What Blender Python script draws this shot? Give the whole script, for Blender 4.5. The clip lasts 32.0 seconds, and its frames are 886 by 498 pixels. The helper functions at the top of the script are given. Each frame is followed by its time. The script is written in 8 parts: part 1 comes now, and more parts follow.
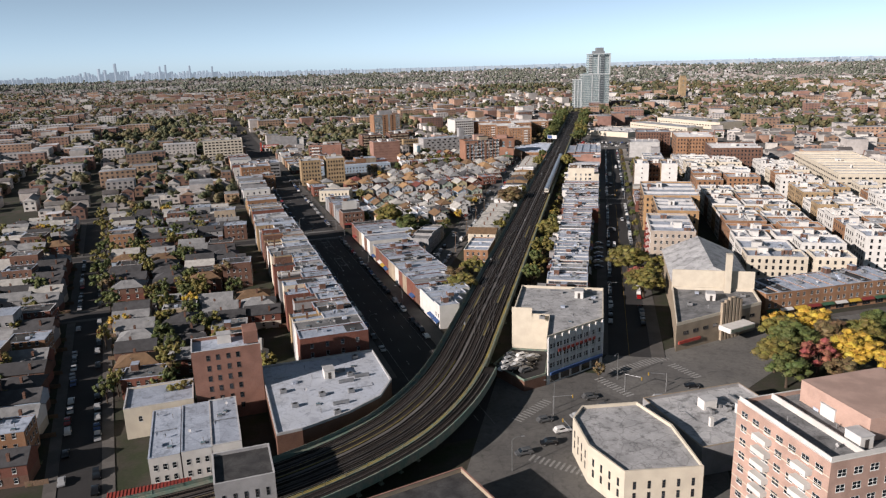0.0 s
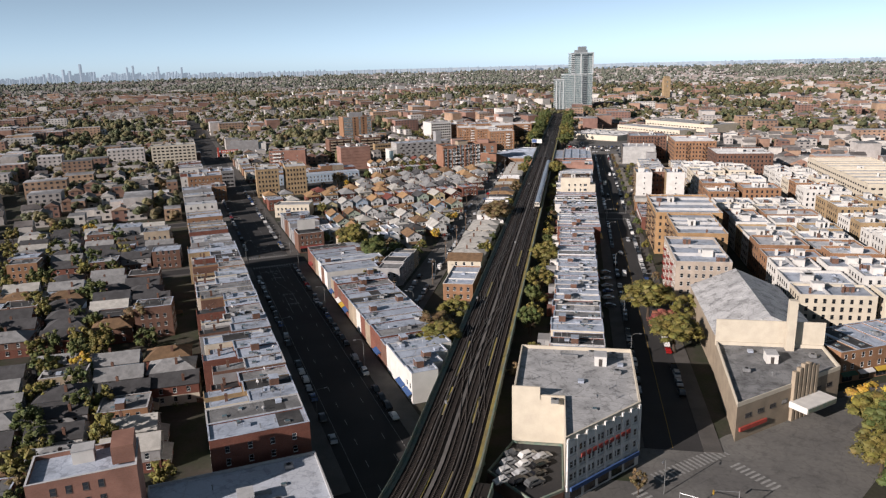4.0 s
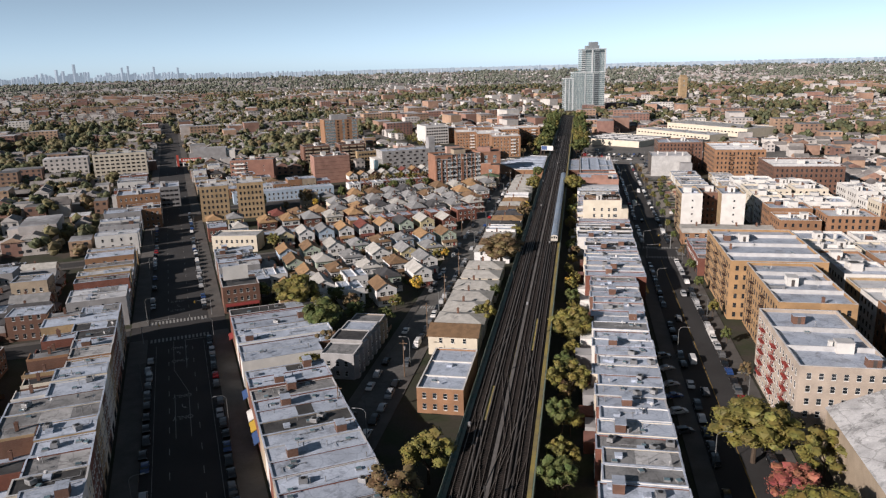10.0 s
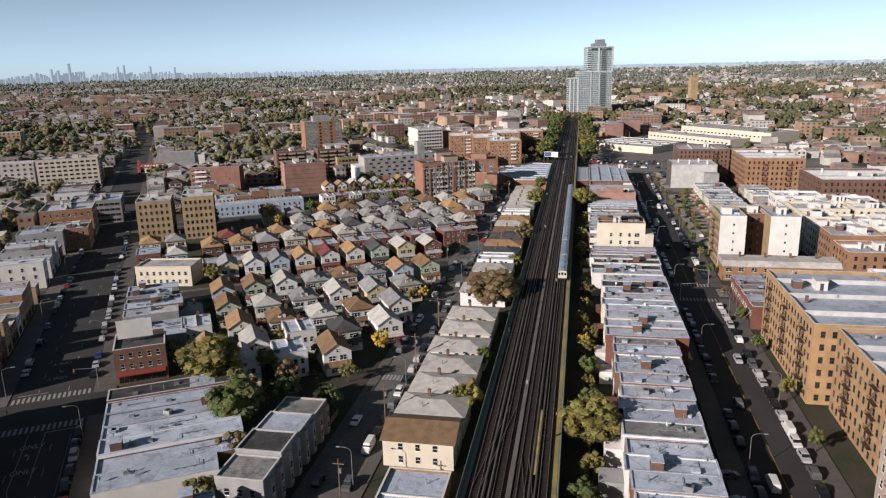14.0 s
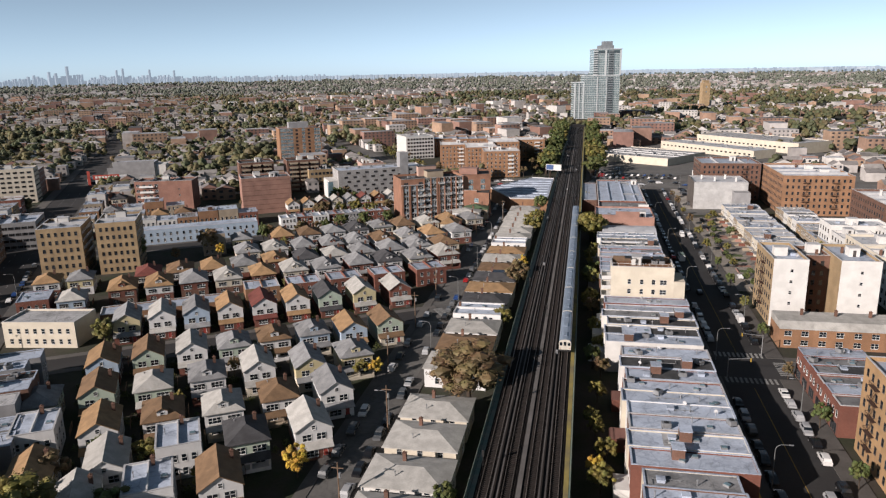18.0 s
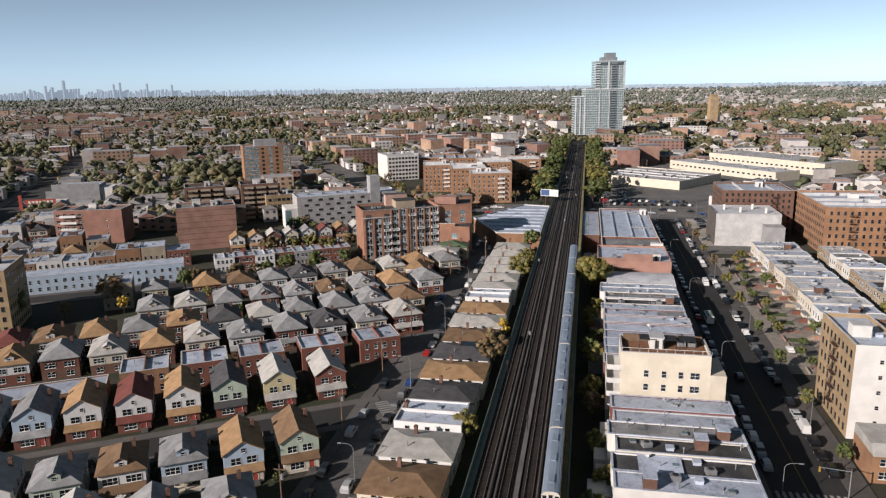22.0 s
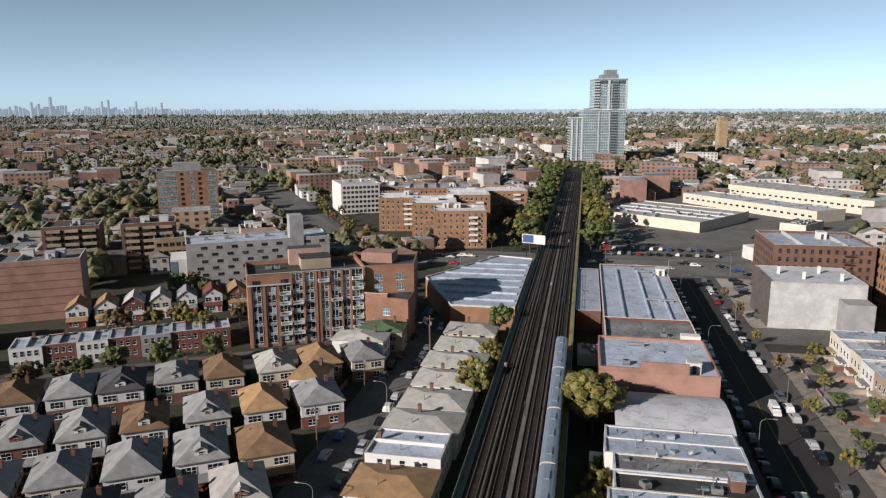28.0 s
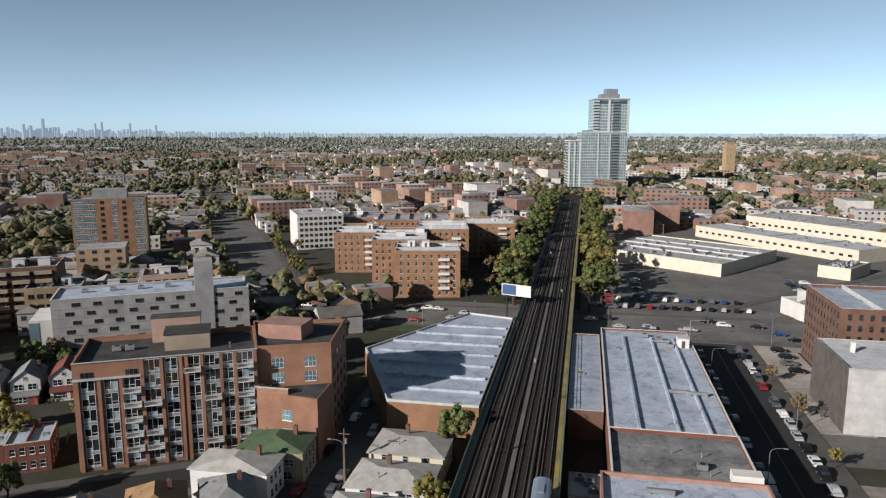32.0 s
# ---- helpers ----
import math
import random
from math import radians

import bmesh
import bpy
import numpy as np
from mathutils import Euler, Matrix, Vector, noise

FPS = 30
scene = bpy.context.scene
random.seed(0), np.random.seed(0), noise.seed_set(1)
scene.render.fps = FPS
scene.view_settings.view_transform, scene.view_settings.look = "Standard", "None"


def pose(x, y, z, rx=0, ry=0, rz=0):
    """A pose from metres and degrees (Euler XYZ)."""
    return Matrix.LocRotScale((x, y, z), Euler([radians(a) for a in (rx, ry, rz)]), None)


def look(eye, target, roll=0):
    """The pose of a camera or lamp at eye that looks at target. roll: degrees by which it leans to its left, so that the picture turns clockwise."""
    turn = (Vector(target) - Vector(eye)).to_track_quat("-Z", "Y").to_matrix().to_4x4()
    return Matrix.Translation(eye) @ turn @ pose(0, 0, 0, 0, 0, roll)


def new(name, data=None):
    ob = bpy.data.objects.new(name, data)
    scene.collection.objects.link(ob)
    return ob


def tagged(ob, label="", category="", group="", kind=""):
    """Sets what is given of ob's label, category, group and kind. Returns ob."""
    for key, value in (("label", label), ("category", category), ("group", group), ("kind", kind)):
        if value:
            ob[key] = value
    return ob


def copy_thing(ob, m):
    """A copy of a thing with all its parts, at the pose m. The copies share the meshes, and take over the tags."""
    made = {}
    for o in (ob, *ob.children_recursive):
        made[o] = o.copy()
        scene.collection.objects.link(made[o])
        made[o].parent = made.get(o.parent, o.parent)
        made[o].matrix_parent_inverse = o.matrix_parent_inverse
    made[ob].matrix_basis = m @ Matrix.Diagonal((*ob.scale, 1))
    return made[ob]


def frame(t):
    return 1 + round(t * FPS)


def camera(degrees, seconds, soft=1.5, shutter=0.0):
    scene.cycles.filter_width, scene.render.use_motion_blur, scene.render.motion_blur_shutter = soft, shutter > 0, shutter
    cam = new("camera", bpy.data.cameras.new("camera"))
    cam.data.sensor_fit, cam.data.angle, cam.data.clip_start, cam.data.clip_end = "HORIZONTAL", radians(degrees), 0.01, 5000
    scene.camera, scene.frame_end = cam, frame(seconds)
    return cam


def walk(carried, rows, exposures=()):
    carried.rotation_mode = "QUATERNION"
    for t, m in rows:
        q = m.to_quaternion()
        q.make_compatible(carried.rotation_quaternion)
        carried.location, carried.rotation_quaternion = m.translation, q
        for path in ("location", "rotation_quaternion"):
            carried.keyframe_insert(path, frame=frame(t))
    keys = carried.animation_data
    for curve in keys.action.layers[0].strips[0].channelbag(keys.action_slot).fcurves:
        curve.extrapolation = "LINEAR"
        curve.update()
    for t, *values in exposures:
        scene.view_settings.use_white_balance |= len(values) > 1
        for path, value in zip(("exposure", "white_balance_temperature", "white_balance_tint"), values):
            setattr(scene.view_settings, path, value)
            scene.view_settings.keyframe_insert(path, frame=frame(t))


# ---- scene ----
cam = camera(63.4, 32.0, 1.25)


def aim(x, y, z, yaw, pitch, roll):
    a, b = radians(yaw), radians(pitch)
    way = Vector((-math.sin(a) * math.cos(b), math.cos(a) * math.cos(b), math.sin(b)))
    eye = Vector((x, y, z))
    return look(eye, eye + 20 * way, roll)


# seconds, place, yaw, pitch, roll
PATH = [
    (0, 40.79, -93.06, 97.70, 12.54, -14.81, -1.67),
    (0.5, 38.91, -84.77, 97.08, 12.39, -14.85, -1.66),
    (1, 37.07, -76.47, 96.50, 12.40, -14.84, -1.64),
    (1.5, 35.27, -68.12, 95.95, 11.51, -14.84, -1.61),
    (2, 33.56, -59.70, 95.39, 11.15, -14.81, -1.59),
    (2.5, 31.93, -51.24, 94.75, 11.13, -14.77, -1.58),
    (3, 30.38, -42.74, 94.05, 10.84, -14.75, -1.55),
    (3.5, 28.89, -34.24, 93.33, 10.64, -14.70, -1.55),
    (5.5, 23.69, -0.01, 91.26, 10.66, -14.73, -1.57),
    (6, 22.69, 8.75, 90.80, 10.69, -14.74, -1.58),
    (7, 20.72, 26.30, 89.91, 10.73, -14.74, -1.59),
    (8, 18.92, 44.12, 88.98, 10.76, -14.75, -1.60),
    (9, 17.20, 62.01, 87.70, 10.81, -14.70, -1.60),
    (10, 15.75, 79.79, 86.45, 10.89, -14.63, -1.59),
    (11, 14.39, 97.54, 85.43, 10.97, -14.59, -1.55),
    (12, 13.19, 115.12, 84.16, 11.02, -14.56, -1.52),
    (13, 12.07, 132.46, 82.75, 11.03, -14.52, -1.45),
    (14, 11.15, 149.68, 81.61, 11.02, -14.52, -1.38),
    (14.5, 10.74, 158.29, 81.09, 11.02, -14.53, -1.35),
    (16.5, 9.72, 193.66, 79.46, 11.17, -14.37, -1.22),
    (17, 9.63, 202.27, 78.98, 11.22, -14.29, -1.19),
    (18, 9.53, 219.38, 77.98, 11.31, -14.13, -1.12),
    (19, 9.65, 236.20, 77.02, 11.39, -13.95, -1.09),
    (20, 9.85, 253.20, 76.28, 11.45, -13.68, -1.07),
    (21, 10.08, 270.32, 75.77, 11.46, -13.38, -1.02),
    (22, 10.37, 287.22, 75.25, 11.49, -13.00, -1.05),
    (23, 10.70, 304.37, 74.66, 11.53, -12.58, -1.00),
    (24, 10.97, 321.96, 73.98, 11.51, -12.23, -0.91),
    (25, 11.02, 339.56, 72.63, 11.46, -11.82, -0.75),
    (25.5, 11.01, 348.33, 71.85, 11.43, -11.62, -0.68),
    (27.5, 10.43, 384.93, 69.92, 11.24, -11.44, -0.31),
    (28, 10.47, 393.81, 69.63, 11.23, -11.27, -0.28),
    (29, 10.58, 411.53, 68.96, 11.21, -10.90, -0.21),
    (30, 10.76, 429.29, 67.99, 11.20, -10.38, -0.12),
    (31, 10.91, 447.02, 67.13, 11.17, -9.89, -0.05),
    (32, 11.21, 464.66, 66.31, 11.18, -9.40, -0.01),
]
walk(cam, [(t, aim(*row)) for t, *row in PATH], [(0, 0.86, 6290, 17), (17, 0.86, 6290, 17), (25, 0.84, 6240, 16), (32, 0.81, 6110, 12)])

# ---- light ----
SUN_AZ, SUN_EL = radians(222), radians(22)   # from behind on the west side, late afternoon
world = bpy.data.worlds.new("world")
scene.world = world
world.use_nodes = True
wn = world.node_tree
sky = wn.nodes.new("ShaderNodeTexSky")
sky.sky_type = "NISHITA"
sky.sun_disc = False
sky.sun_elevation, sky.sun_rotation = SUN_EL, SUN_AZ
sky.altitude, sky.air_density, sky.dust_density, sky.ozone_density = 250, 0.30, 0.22, 2.2
pale = wn.nodes.new("ShaderNodeHueSaturation")               # thin haze over the whole sky
pale.inputs["Hue"].default_value, pale.inputs["Saturation"].default_value = 0.462, 0.62
wn.links.new(sky.outputs[0], pale.inputs["Color"])
wn.links.new(pale.outputs[0], wn.nodes["Background"].inputs[0])
wn.nodes["Background"].inputs[1].default_value = 0.073
sun = new("sun", bpy.data.lights.new("sun", "SUN"))
sun.data.energy, sun.data.angle, sun.data.color = 5.0, radians(0.5), (1.0, 0.90, 0.78)
toward = Vector((math.sin(SUN_AZ) * math.cos(SUN_EL), math.cos(SUN_AZ) * math.cos(SUN_EL), math.sin(SUN_EL)))
sun.matrix_world = look(toward * 300, (0, 0, 0))


# ---- materials ----
def mat(name, col, rough=0.85, var=0.25, scale=0.6, bump=0.0, metal=0.0, per="object", hue=0.0, fine=6.0, col2=None, mix2=0.5, spec=0.3, stain=0.0):
    """A weathered surface: broad stains and fine grain on a base colour, and a change from piece to piece; stain adds sharp-edged blotches, seams and cracks."""
    m = bpy.data.materials.new(name)
    m.use_nodes = True
    n, l = m.node_tree.nodes, m.node_tree.links
    col = tuple(0.64 * c ** 1.08 for c in col)
    col2 = col2 and tuple(0.64 * c ** 1.08 for c in col2)
    b = n["Principled BSDF"]
    b.inputs["Roughness"].default_value = rough
    b.inputs["Metallic"].default_value = metal
    b.inputs["Specular IOR Level"].default_value = spec
    pos = n.new("ShaderNodeNewGeometry")
    big, small = n.new("ShaderNodeTexNoise"), n.new("ShaderNodeTexNoise")
    big.inputs["Scale"].default_value, big.inputs["Detail"].default_value = scale, 5
    small.inputs["Scale"].default_value, small.inputs["Detail"].default_value = fine, 4
    for t in (big, small):
        l.new(pos.outputs["Position"], t.inputs["Vector"])
    base = n.new("ShaderNodeMix")
    base.data_type = "RGBA"
    base.inputs["A"].default_value = (*col, 1)
    second = col2 or tuple(c * (1 - var) for c in col)
    base.inputs["B"].default_value = (*second, 1)
    ramp = n.new("ShaderNodeMapRange")
    ramp.inputs["From Min"].default_value, ramp.inputs["From Max"].default_value = 0.5 - 0.2 * mix2 - 0.02, 0.72 - 0.2 * mix2
    l.new(big.outputs["Fac"], ramp.inputs["Value"])
    l.new(ramp.outputs["Result"], base.inputs["Factor"])
    hsv = n.new("ShaderNodeHueSaturation")
    l.new(base.outputs["Result"], hsv.inputs["Color"])
    val = n.new("ShaderNodeMapRange")
    val.inputs["To Min"].default_value, val.inputs["To Max"].default_value = 1 - var, 1 + var
    l.new(small.outputs["Fac"], val.inputs["Value"])
    ident = n.new("ShaderNodeObjectInfo") if per == "object" else pos
    rnd = ident.outputs["Random"] if per == "object" else ident.outputs["Random Per Island"]
    own = n.new("ShaderNodeMapRange")
    own.inputs["To Min"].default_value, own.inputs["To Max"].default_value = 1 - 0.6 * var, 1 + 0.6 * var
    l.new(rnd, own.inputs["Value"])
    both = n.new("ShaderNodeMath")
    both.operation = "MULTIPLY"
    l.new(val.outputs["Result"], both.inputs[0])
    l.new(own.outputs["Result"], both.inputs[1])
    shade = both.outputs[0]
    if stain:
        blot, crack = n.new("ShaderNodeTexNoise"), n.new("ShaderNodeTexVoronoi")
        blot.inputs["Scale"].default_value, blot.inputs["Detail"].default_value, blot.inputs["Roughness"].default_value = 0.33, 9, 0.72
        crack.feature = "DISTANCE_TO_EDGE"
        crack.inputs["Scale"].default_value = 0.21
        warp = n.new("ShaderNodeMix")                         # cracks run unevenly
        warp.data_type = "VECTOR"
        warp.inputs["Factor"].default_value = 0.12
        wave = n.new("ShaderNodeTexNoise")
        wave.inputs["Scale"].default_value = 0.6
        l.new(pos.outputs["Position"], wave.inputs["Vector"])
        far = n.new("ShaderNodeVectorMath")
        far.operation = "MULTIPLY_ADD"
        far.inputs[1].default_value = (9, 9, 9)
        l.new(wave.outputs["Color"], far.inputs[0])
        l.new(pos.outputs["Position"], far.inputs[2])
        l.new(pos.outputs["Position"], blot.inputs["Vector"])
        l.new(pos.outputs["Position"], warp.inputs["A"])
        l.new(far.outputs[0], warp.inputs["B"])
        l.new(warp.outputs["Result"], crack.inputs["Vector"])
        for value, lo, hi, a, z in ((blot.outputs["Fac"], 0.53, 0.60, 1.0, 1 - stain), (crack.outputs["Distance"], 0.0, 0.035, 1 - 0.8 * stain, 1.0), (blot.outputs["Fac"], 0.33, 0.40, 1 + 0.6 * stain, 1.0)):
            cut, times = n.new("ShaderNodeMapRange"), n.new("ShaderNodeMath")
            times.operation = "MULTIPLY"
            cut.inputs["From Min"].default_value, cut.inputs["From Max"].default_value = lo, hi
            cut.inputs["To Min"].default_value, cut.inputs["To Max"].default_value = a, z
            l.new(value, cut.inputs["Value"])
            l.new(shade, times.inputs[0])
            l.new(cut.outputs["Result"], times.inputs[1])
            shade = times.outputs[0]
    l.new(shade, hsv.inputs["Value"])
    if hue:
        turn = n.new("ShaderNodeMapRange")
        turn.inputs["To Min"].default_value, turn.inputs["To Max"].default_value = 0.5 - hue, 0.5 + hue
        l.new(rnd, turn.inputs["Value"])
        l.new(turn.outputs["Result"], hsv.inputs["Hue"])
    l.new(hsv.outputs["Color"], b.inputs["Base Color"])
    if bump:
        bp = n.new("ShaderNodeBump")
        bp.inputs["Strength"].default_value, bp.inputs["Distance"].default_value = bump, 0.05
        l.new(small.outputs["Fac"], bp.inputs["Height"])
        l.new(bp.outputs["Normal"], b.inputs["Normal"])
    return m


def brick_mat(name, col, col2, mortar=None):
    """Courses of brick with paler joints, on upright faces, with stains."""
    mortar = mortar or tuple(0.8 * c + 0.05 for c in col)
    m = mat(name, col, 0.9, 0.18, 0.25)
    n, l = m.node_tree.nodes, m.node_tree.links
    tex = n.new("ShaderNodeTexBrick")
    for socket, tone in (("Color1", col), ("Color2", col2), ("Mortar", mortar)):
        tex.inputs[socket].default_value = (*(0.64 * c ** 1.08 for c in tone), 1)
    tex.inputs["Scale"].default_value, tex.inputs["Brick Width"].default_value, tex.inputs["Row Height"].default_value = 1.0, 0.44, 0.15
    tex.inputs["Mortar Size"].default_value = 0.012
    tc = n.new("ShaderNodeTexCoord")
    sep, com, add = n.new("ShaderNodeSeparateXYZ"), n.new("ShaderNodeCombineXYZ"), n.new("ShaderNodeMath")
    l.new(tc.outputs["Object"], sep.inputs[0])
    l.new(sep.outputs["X"], add.inputs[0])
    l.new(sep.outputs["Y"], add.inputs[1])
    l.new(add.outputs[0], com.inputs["X"])
    l.new(sep.outputs["Z"], com.inputs["Y"])
    l.new(com.outputs[0], tex.inputs["Vector"])
    mix = n["Mix"]
    l.new(tex.outputs["Color"], mix.inputs["A"])
    dark = n.new("ShaderNodeHueSaturation")
    dark.inputs["Value"].default_value = 0.78
    l.new(tex.outputs["Color"], dark.inputs["Color"])
    l.new(dark.outputs["Color"], mix.inputs["B"])
    return m


def glass_mat(name, tint=(0.03, 0.04, 0.05), rough=0.08):
    """A dark window pane that mirrors the sky."""
    m = mat(name, tint, rough, 0.5, 0.4, spec=0.9)
    return m


ASPHALT = mat("asphalt", (0.050, 0.049, 0.050), 0.92, 0.25, 0.08, 0.2, fine=1.5)
# Worn streets, also paler than ASPHALT because sunlight is put into the colour.
WORN_SUN_ASPHALT = mat("worn_sunlit_asphalt", (0.185, 0.18, 0.17), 0.92, 0.26, 0.06, 0.2, fine=0.9, col2=(0.135, 0.132, 0.128), stain=0.22)
PAVING = mat("concrete_paving", (0.14, 0.132, 0.124), 0.9, 0.22, 0.2, 0.15, fine=2.0)
SOIL = mat("yard_soil", (0.06, 0.052, 0.042), 0.95, 0.4, 0.12, 0.3, col2=(0.035, 0.045, 0.02), fine=1.2)
PAINT_WHITE = mat("road_paint", (0.36, 0.36, 0.35), 0.8, 0.3, 1.5)
PAINT_YELLOW = mat("yellow_paint", (0.42, 0.28, 0.05), 0.8, 0.25, 1.5)
SILVER_ROOF = mat("silver_roof_coating", (0.50, 0.56, 0.66), 0.5, 0.26, 0.22, 0.15, col2=(0.41, 0.46, 0.54), mix2=0.40, fine=2.4, stain=0.32)
BRIGHT_ROOF = mat("fresh_silver_coating", (0.54, 0.58, 0.65), 0.5, 0.2, 0.16, 0.1, col2=(0.50, 0.53, 0.58), mix2=0.4, fine=2.0, stain=0.25)
WHITE_ROOF = mat("white_roof_coating", (0.62, 0.64, 0.67), 0.6, 0.16, 0.25, 0.1, col2=(0.52, 0.54, 0.57), mix2=0.25, fine=3.5, stain=0.22)
OLD_ROOF = mat("stained_pale_roof", (0.52, 0.525, 0.53), 0.8, 0.24, 0.2, 0.15, col2=(0.38, 0.385, 0.39), mix2=0.35, fine=2.0, stain=0.42)
GREY_ROOF = mat("grey_roof_felt", (0.30, 0.305, 0.31), 0.85, 0.25, 0.2, 0.2, col2=(0.19, 0.193, 0.197), fine=2.5, stain=0.38)
TAR_ROOF = mat("black_tar_roof", (0.05, 0.05, 0.052), 0.8, 0.35, 0.3, 0.2, col2=(0.09, 0.09, 0.09), fine=2.5, stain=0.3)
COPING = mat("pale_coping", (0.57, 0.575, 0.58), 0.8, 0.18, 0.5)
BRICK_RED = brick_mat("red_brick", (0.25, 0.10, 0.07), (0.20, 0.08, 0.055))
BRICK_ORANGE = brick_mat("orange_brick", (0.37, 0.21, 0.12), (0.32, 0.18, 0.10))
BRICK_TAN = brick_mat("tan_brick", (0.46, 0.34, 0.20), (0.40, 0.29, 0.17))
BRICK_BROWN = brick_mat("brown_brick", (0.22, 0.12, 0.085), (0.18, 0.10, 0.07))
BRICK_PINK = brick_mat("pink_brick", (0.44, 0.26, 0.205), (0.40, 0.235, 0.185))
RUST_BRICK = brick_mat("rust_brick", (0.38, 0.205, 0.135), (0.33, 0.175, 0.115))
OCHRE_BRICK = brick_mat("ochre_brick", (0.45, 0.29, 0.15), (0.40, 0.255, 0.13))
PALE_BRICK = brick_mat("pale_stone_brick", (0.50, 0.43, 0.36), (0.46, 0.39, 0.325))
WARM_BRICK = brick_mat("warm_brown_brick", (0.34, 0.185, 0.14), (0.30, 0.16, 0.12))
SALMON = brick_mat("salmon_brick", (0.56, 0.39, 0.32), (0.52, 0.36, 0.295))
BRICK_GREY = brick_mat("grey_brick", (0.40, 0.39, 0.38), (0.36, 0.35, 0.345), (0.5, 0.5, 0.5))
STUCCO = mat("cream_stucco", (0.68, 0.62, 0.51), 0.9, 0.12, 0.3, 0.1)
WHITE_WALL = mat("white_painted_wall", (0.74, 0.73, 0.70), 0.85, 0.12, 0.35, 0.08)
GREY_WALL = mat("grey_render", (0.36, 0.36, 0.365), 0.9, 0.2, 0.3, 0.1)
TAN_WALL = mat("tan_render", (0.42, 0.35, 0.265), 0.9, 0.18, 0.3, 0.1)
BLUE_WALL = mat("pale_blue_siding", (0.45, 0.55, 0.66), 0.7, 0.12, 0.4)
YELLOW_WALL = mat("pale_yellow_siding", (0.66, 0.58, 0.36), 0.7, 0.12, 0.4)
GREEN_WALL = mat("pale_green_siding", (0.50, 0.58, 0.48), 0.7, 0.12, 0.4)
SIDING = mat("white_siding", (0.76, 0.76, 0.75), 0.65, 0.1, 0.4)
RED_PAINT = mat("red_painted_wall", (0.42, 0.08, 0.06), 0.8, 0.2, 0.4)
SHINGLE_GREY = mat("grey_shingles", (0.31, 0.315, 0.32), 0.9, 0.28, 0.5, 0.4, fine=3.5)
SHINGLE_PALE = mat("pale_grey_shingles", (0.49, 0.48, 0.45), 0.9, 0.22, 0.5, 0.4, fine=3.5)
SHINGLE_BROWN = mat("brown_shingles", (0.24, 0.155, 0.09), 0.9, 0.28, 0.5, 0.4, fine=3.5)
SHINGLE_ORANGE = mat("rust_shingles", (0.40, 0.26, 0.14), 0.9, 0.25, 0.5, 0.4, fine=3.5)
SHINGLE_DARK = mat("charcoal_shingles", (0.09, 0.09, 0.095), 0.9, 0.3, 0.5, 0.4, fine=3.5)
SHINGLE_RED = mat("red_shingles", (0.22, 0.075, 0.06), 0.9, 0.25, 0.5, 0.4, fine=3.5)
SHINGLE_GREEN = mat("green_shingles", (0.12, 0.18, 0.10), 0.9, 0.25, 0.5, 0.4, fine=3.5)
GLASS = glass_mat("window_glass")
GLASS_BLUE = mat("blue_curtain_glass", (0.20, 0.30, 0.34), 0.12, 0.4, 0.2, spec=0.9)
FRAME = mat("white_window_frame", (0.70, 0.70, 0.68), 0.6, 0.1, 1.0)
FRAME_DARK = mat("dark_window_frame", (0.10, 0.09, 0.085), 0.6, 0.2, 1.0)
STEEL_GREEN = mat("weathered_green_steel", (0.16, 0.24, 0.20), 0.7, 0.3, 0.5, col2=(0.26, 0.27, 0.22), fine=2.0)
STEEL_DARK = mat("dark_steel", (0.045, 0.045, 0.045), 0.6, 0.3, 0.5, metal=0.3)
GALV = mat("galvanised_metal", (0.48, 0.49, 0.50), 0.45, 0.2, 0.8, metal=0.6)
TIES = mat("creosoted_ties", (0.024, 0.018, 0.016), 0.95, 0.4, 0.6, 0.3, per="island", fine=3.0)
DECK = mat("track_bed", (0.014, 0.012, 0.011), 0.95, 0.4, 0.2, 0.3, fine=2.0, col2=(0.026, 0.019, 0.015))
RAIL = mat("worn_rail", (0.26, 0.22, 0.19), 0.4, 0.3, 0.2, metal=0.4)
BOARD = mat("third_rail_cover_board", (0.13, 0.118, 0.112), 0.8, 0.3, 0.15, fine=1.0)
WALKWAY = mat("grey_walkway_boards", (0.17, 0.158, 0.15), 0.85, 0.28, 0.12, fine=1.0)
WALK_YELLOW = mat("faded_yellow_walkway", (0.42, 0.34, 0.10), 0.85, 0.3, 0.15, fine=1.0, col2=(0.26, 0.22, 0.12))
WOOD_POLE = mat("timber_pole", (0.22, 0.15, 0.10), 0.9, 0.25, 1.0)
BARK = mat("bark", (0.10, 0.075, 0.055), 0.95, 0.3, 1.5, 0.3)


def leaf_mat(name, col, col2):
    m = mat(name, col, 0.7, 0.35, 0.35, per="island", hue=0.02, col2=col2, fine=1.0)
    m.node_tree.nodes["Principled BSDF"].inputs["Subsurface Weight"].default_value = 0.0
    return m


LEAF_GREEN = leaf_mat("green_leaves", (0.085, 0.115, 0.036), (0.125, 0.135, 0.040))
LEAF_OLIVE = leaf_mat("olive_leaves", (0.225, 0.185, 0.048), (0.145, 0.145, 0.042))
LEAF_YELLOW = leaf_mat("yellow_autumn_leaves", (0.58, 0.37, 0.055), (0.38, 0.29, 0.055))
LEAF_RUST = leaf_mat("rust_autumn_leaves", (0.19, 0.125, 0.065), (0.15, 0.12, 0.055))
LEAF_RED = leaf_mat("red_autumn_leaves", (0.34, 0.10, 0.085), (0.25, 0.11, 0.07))


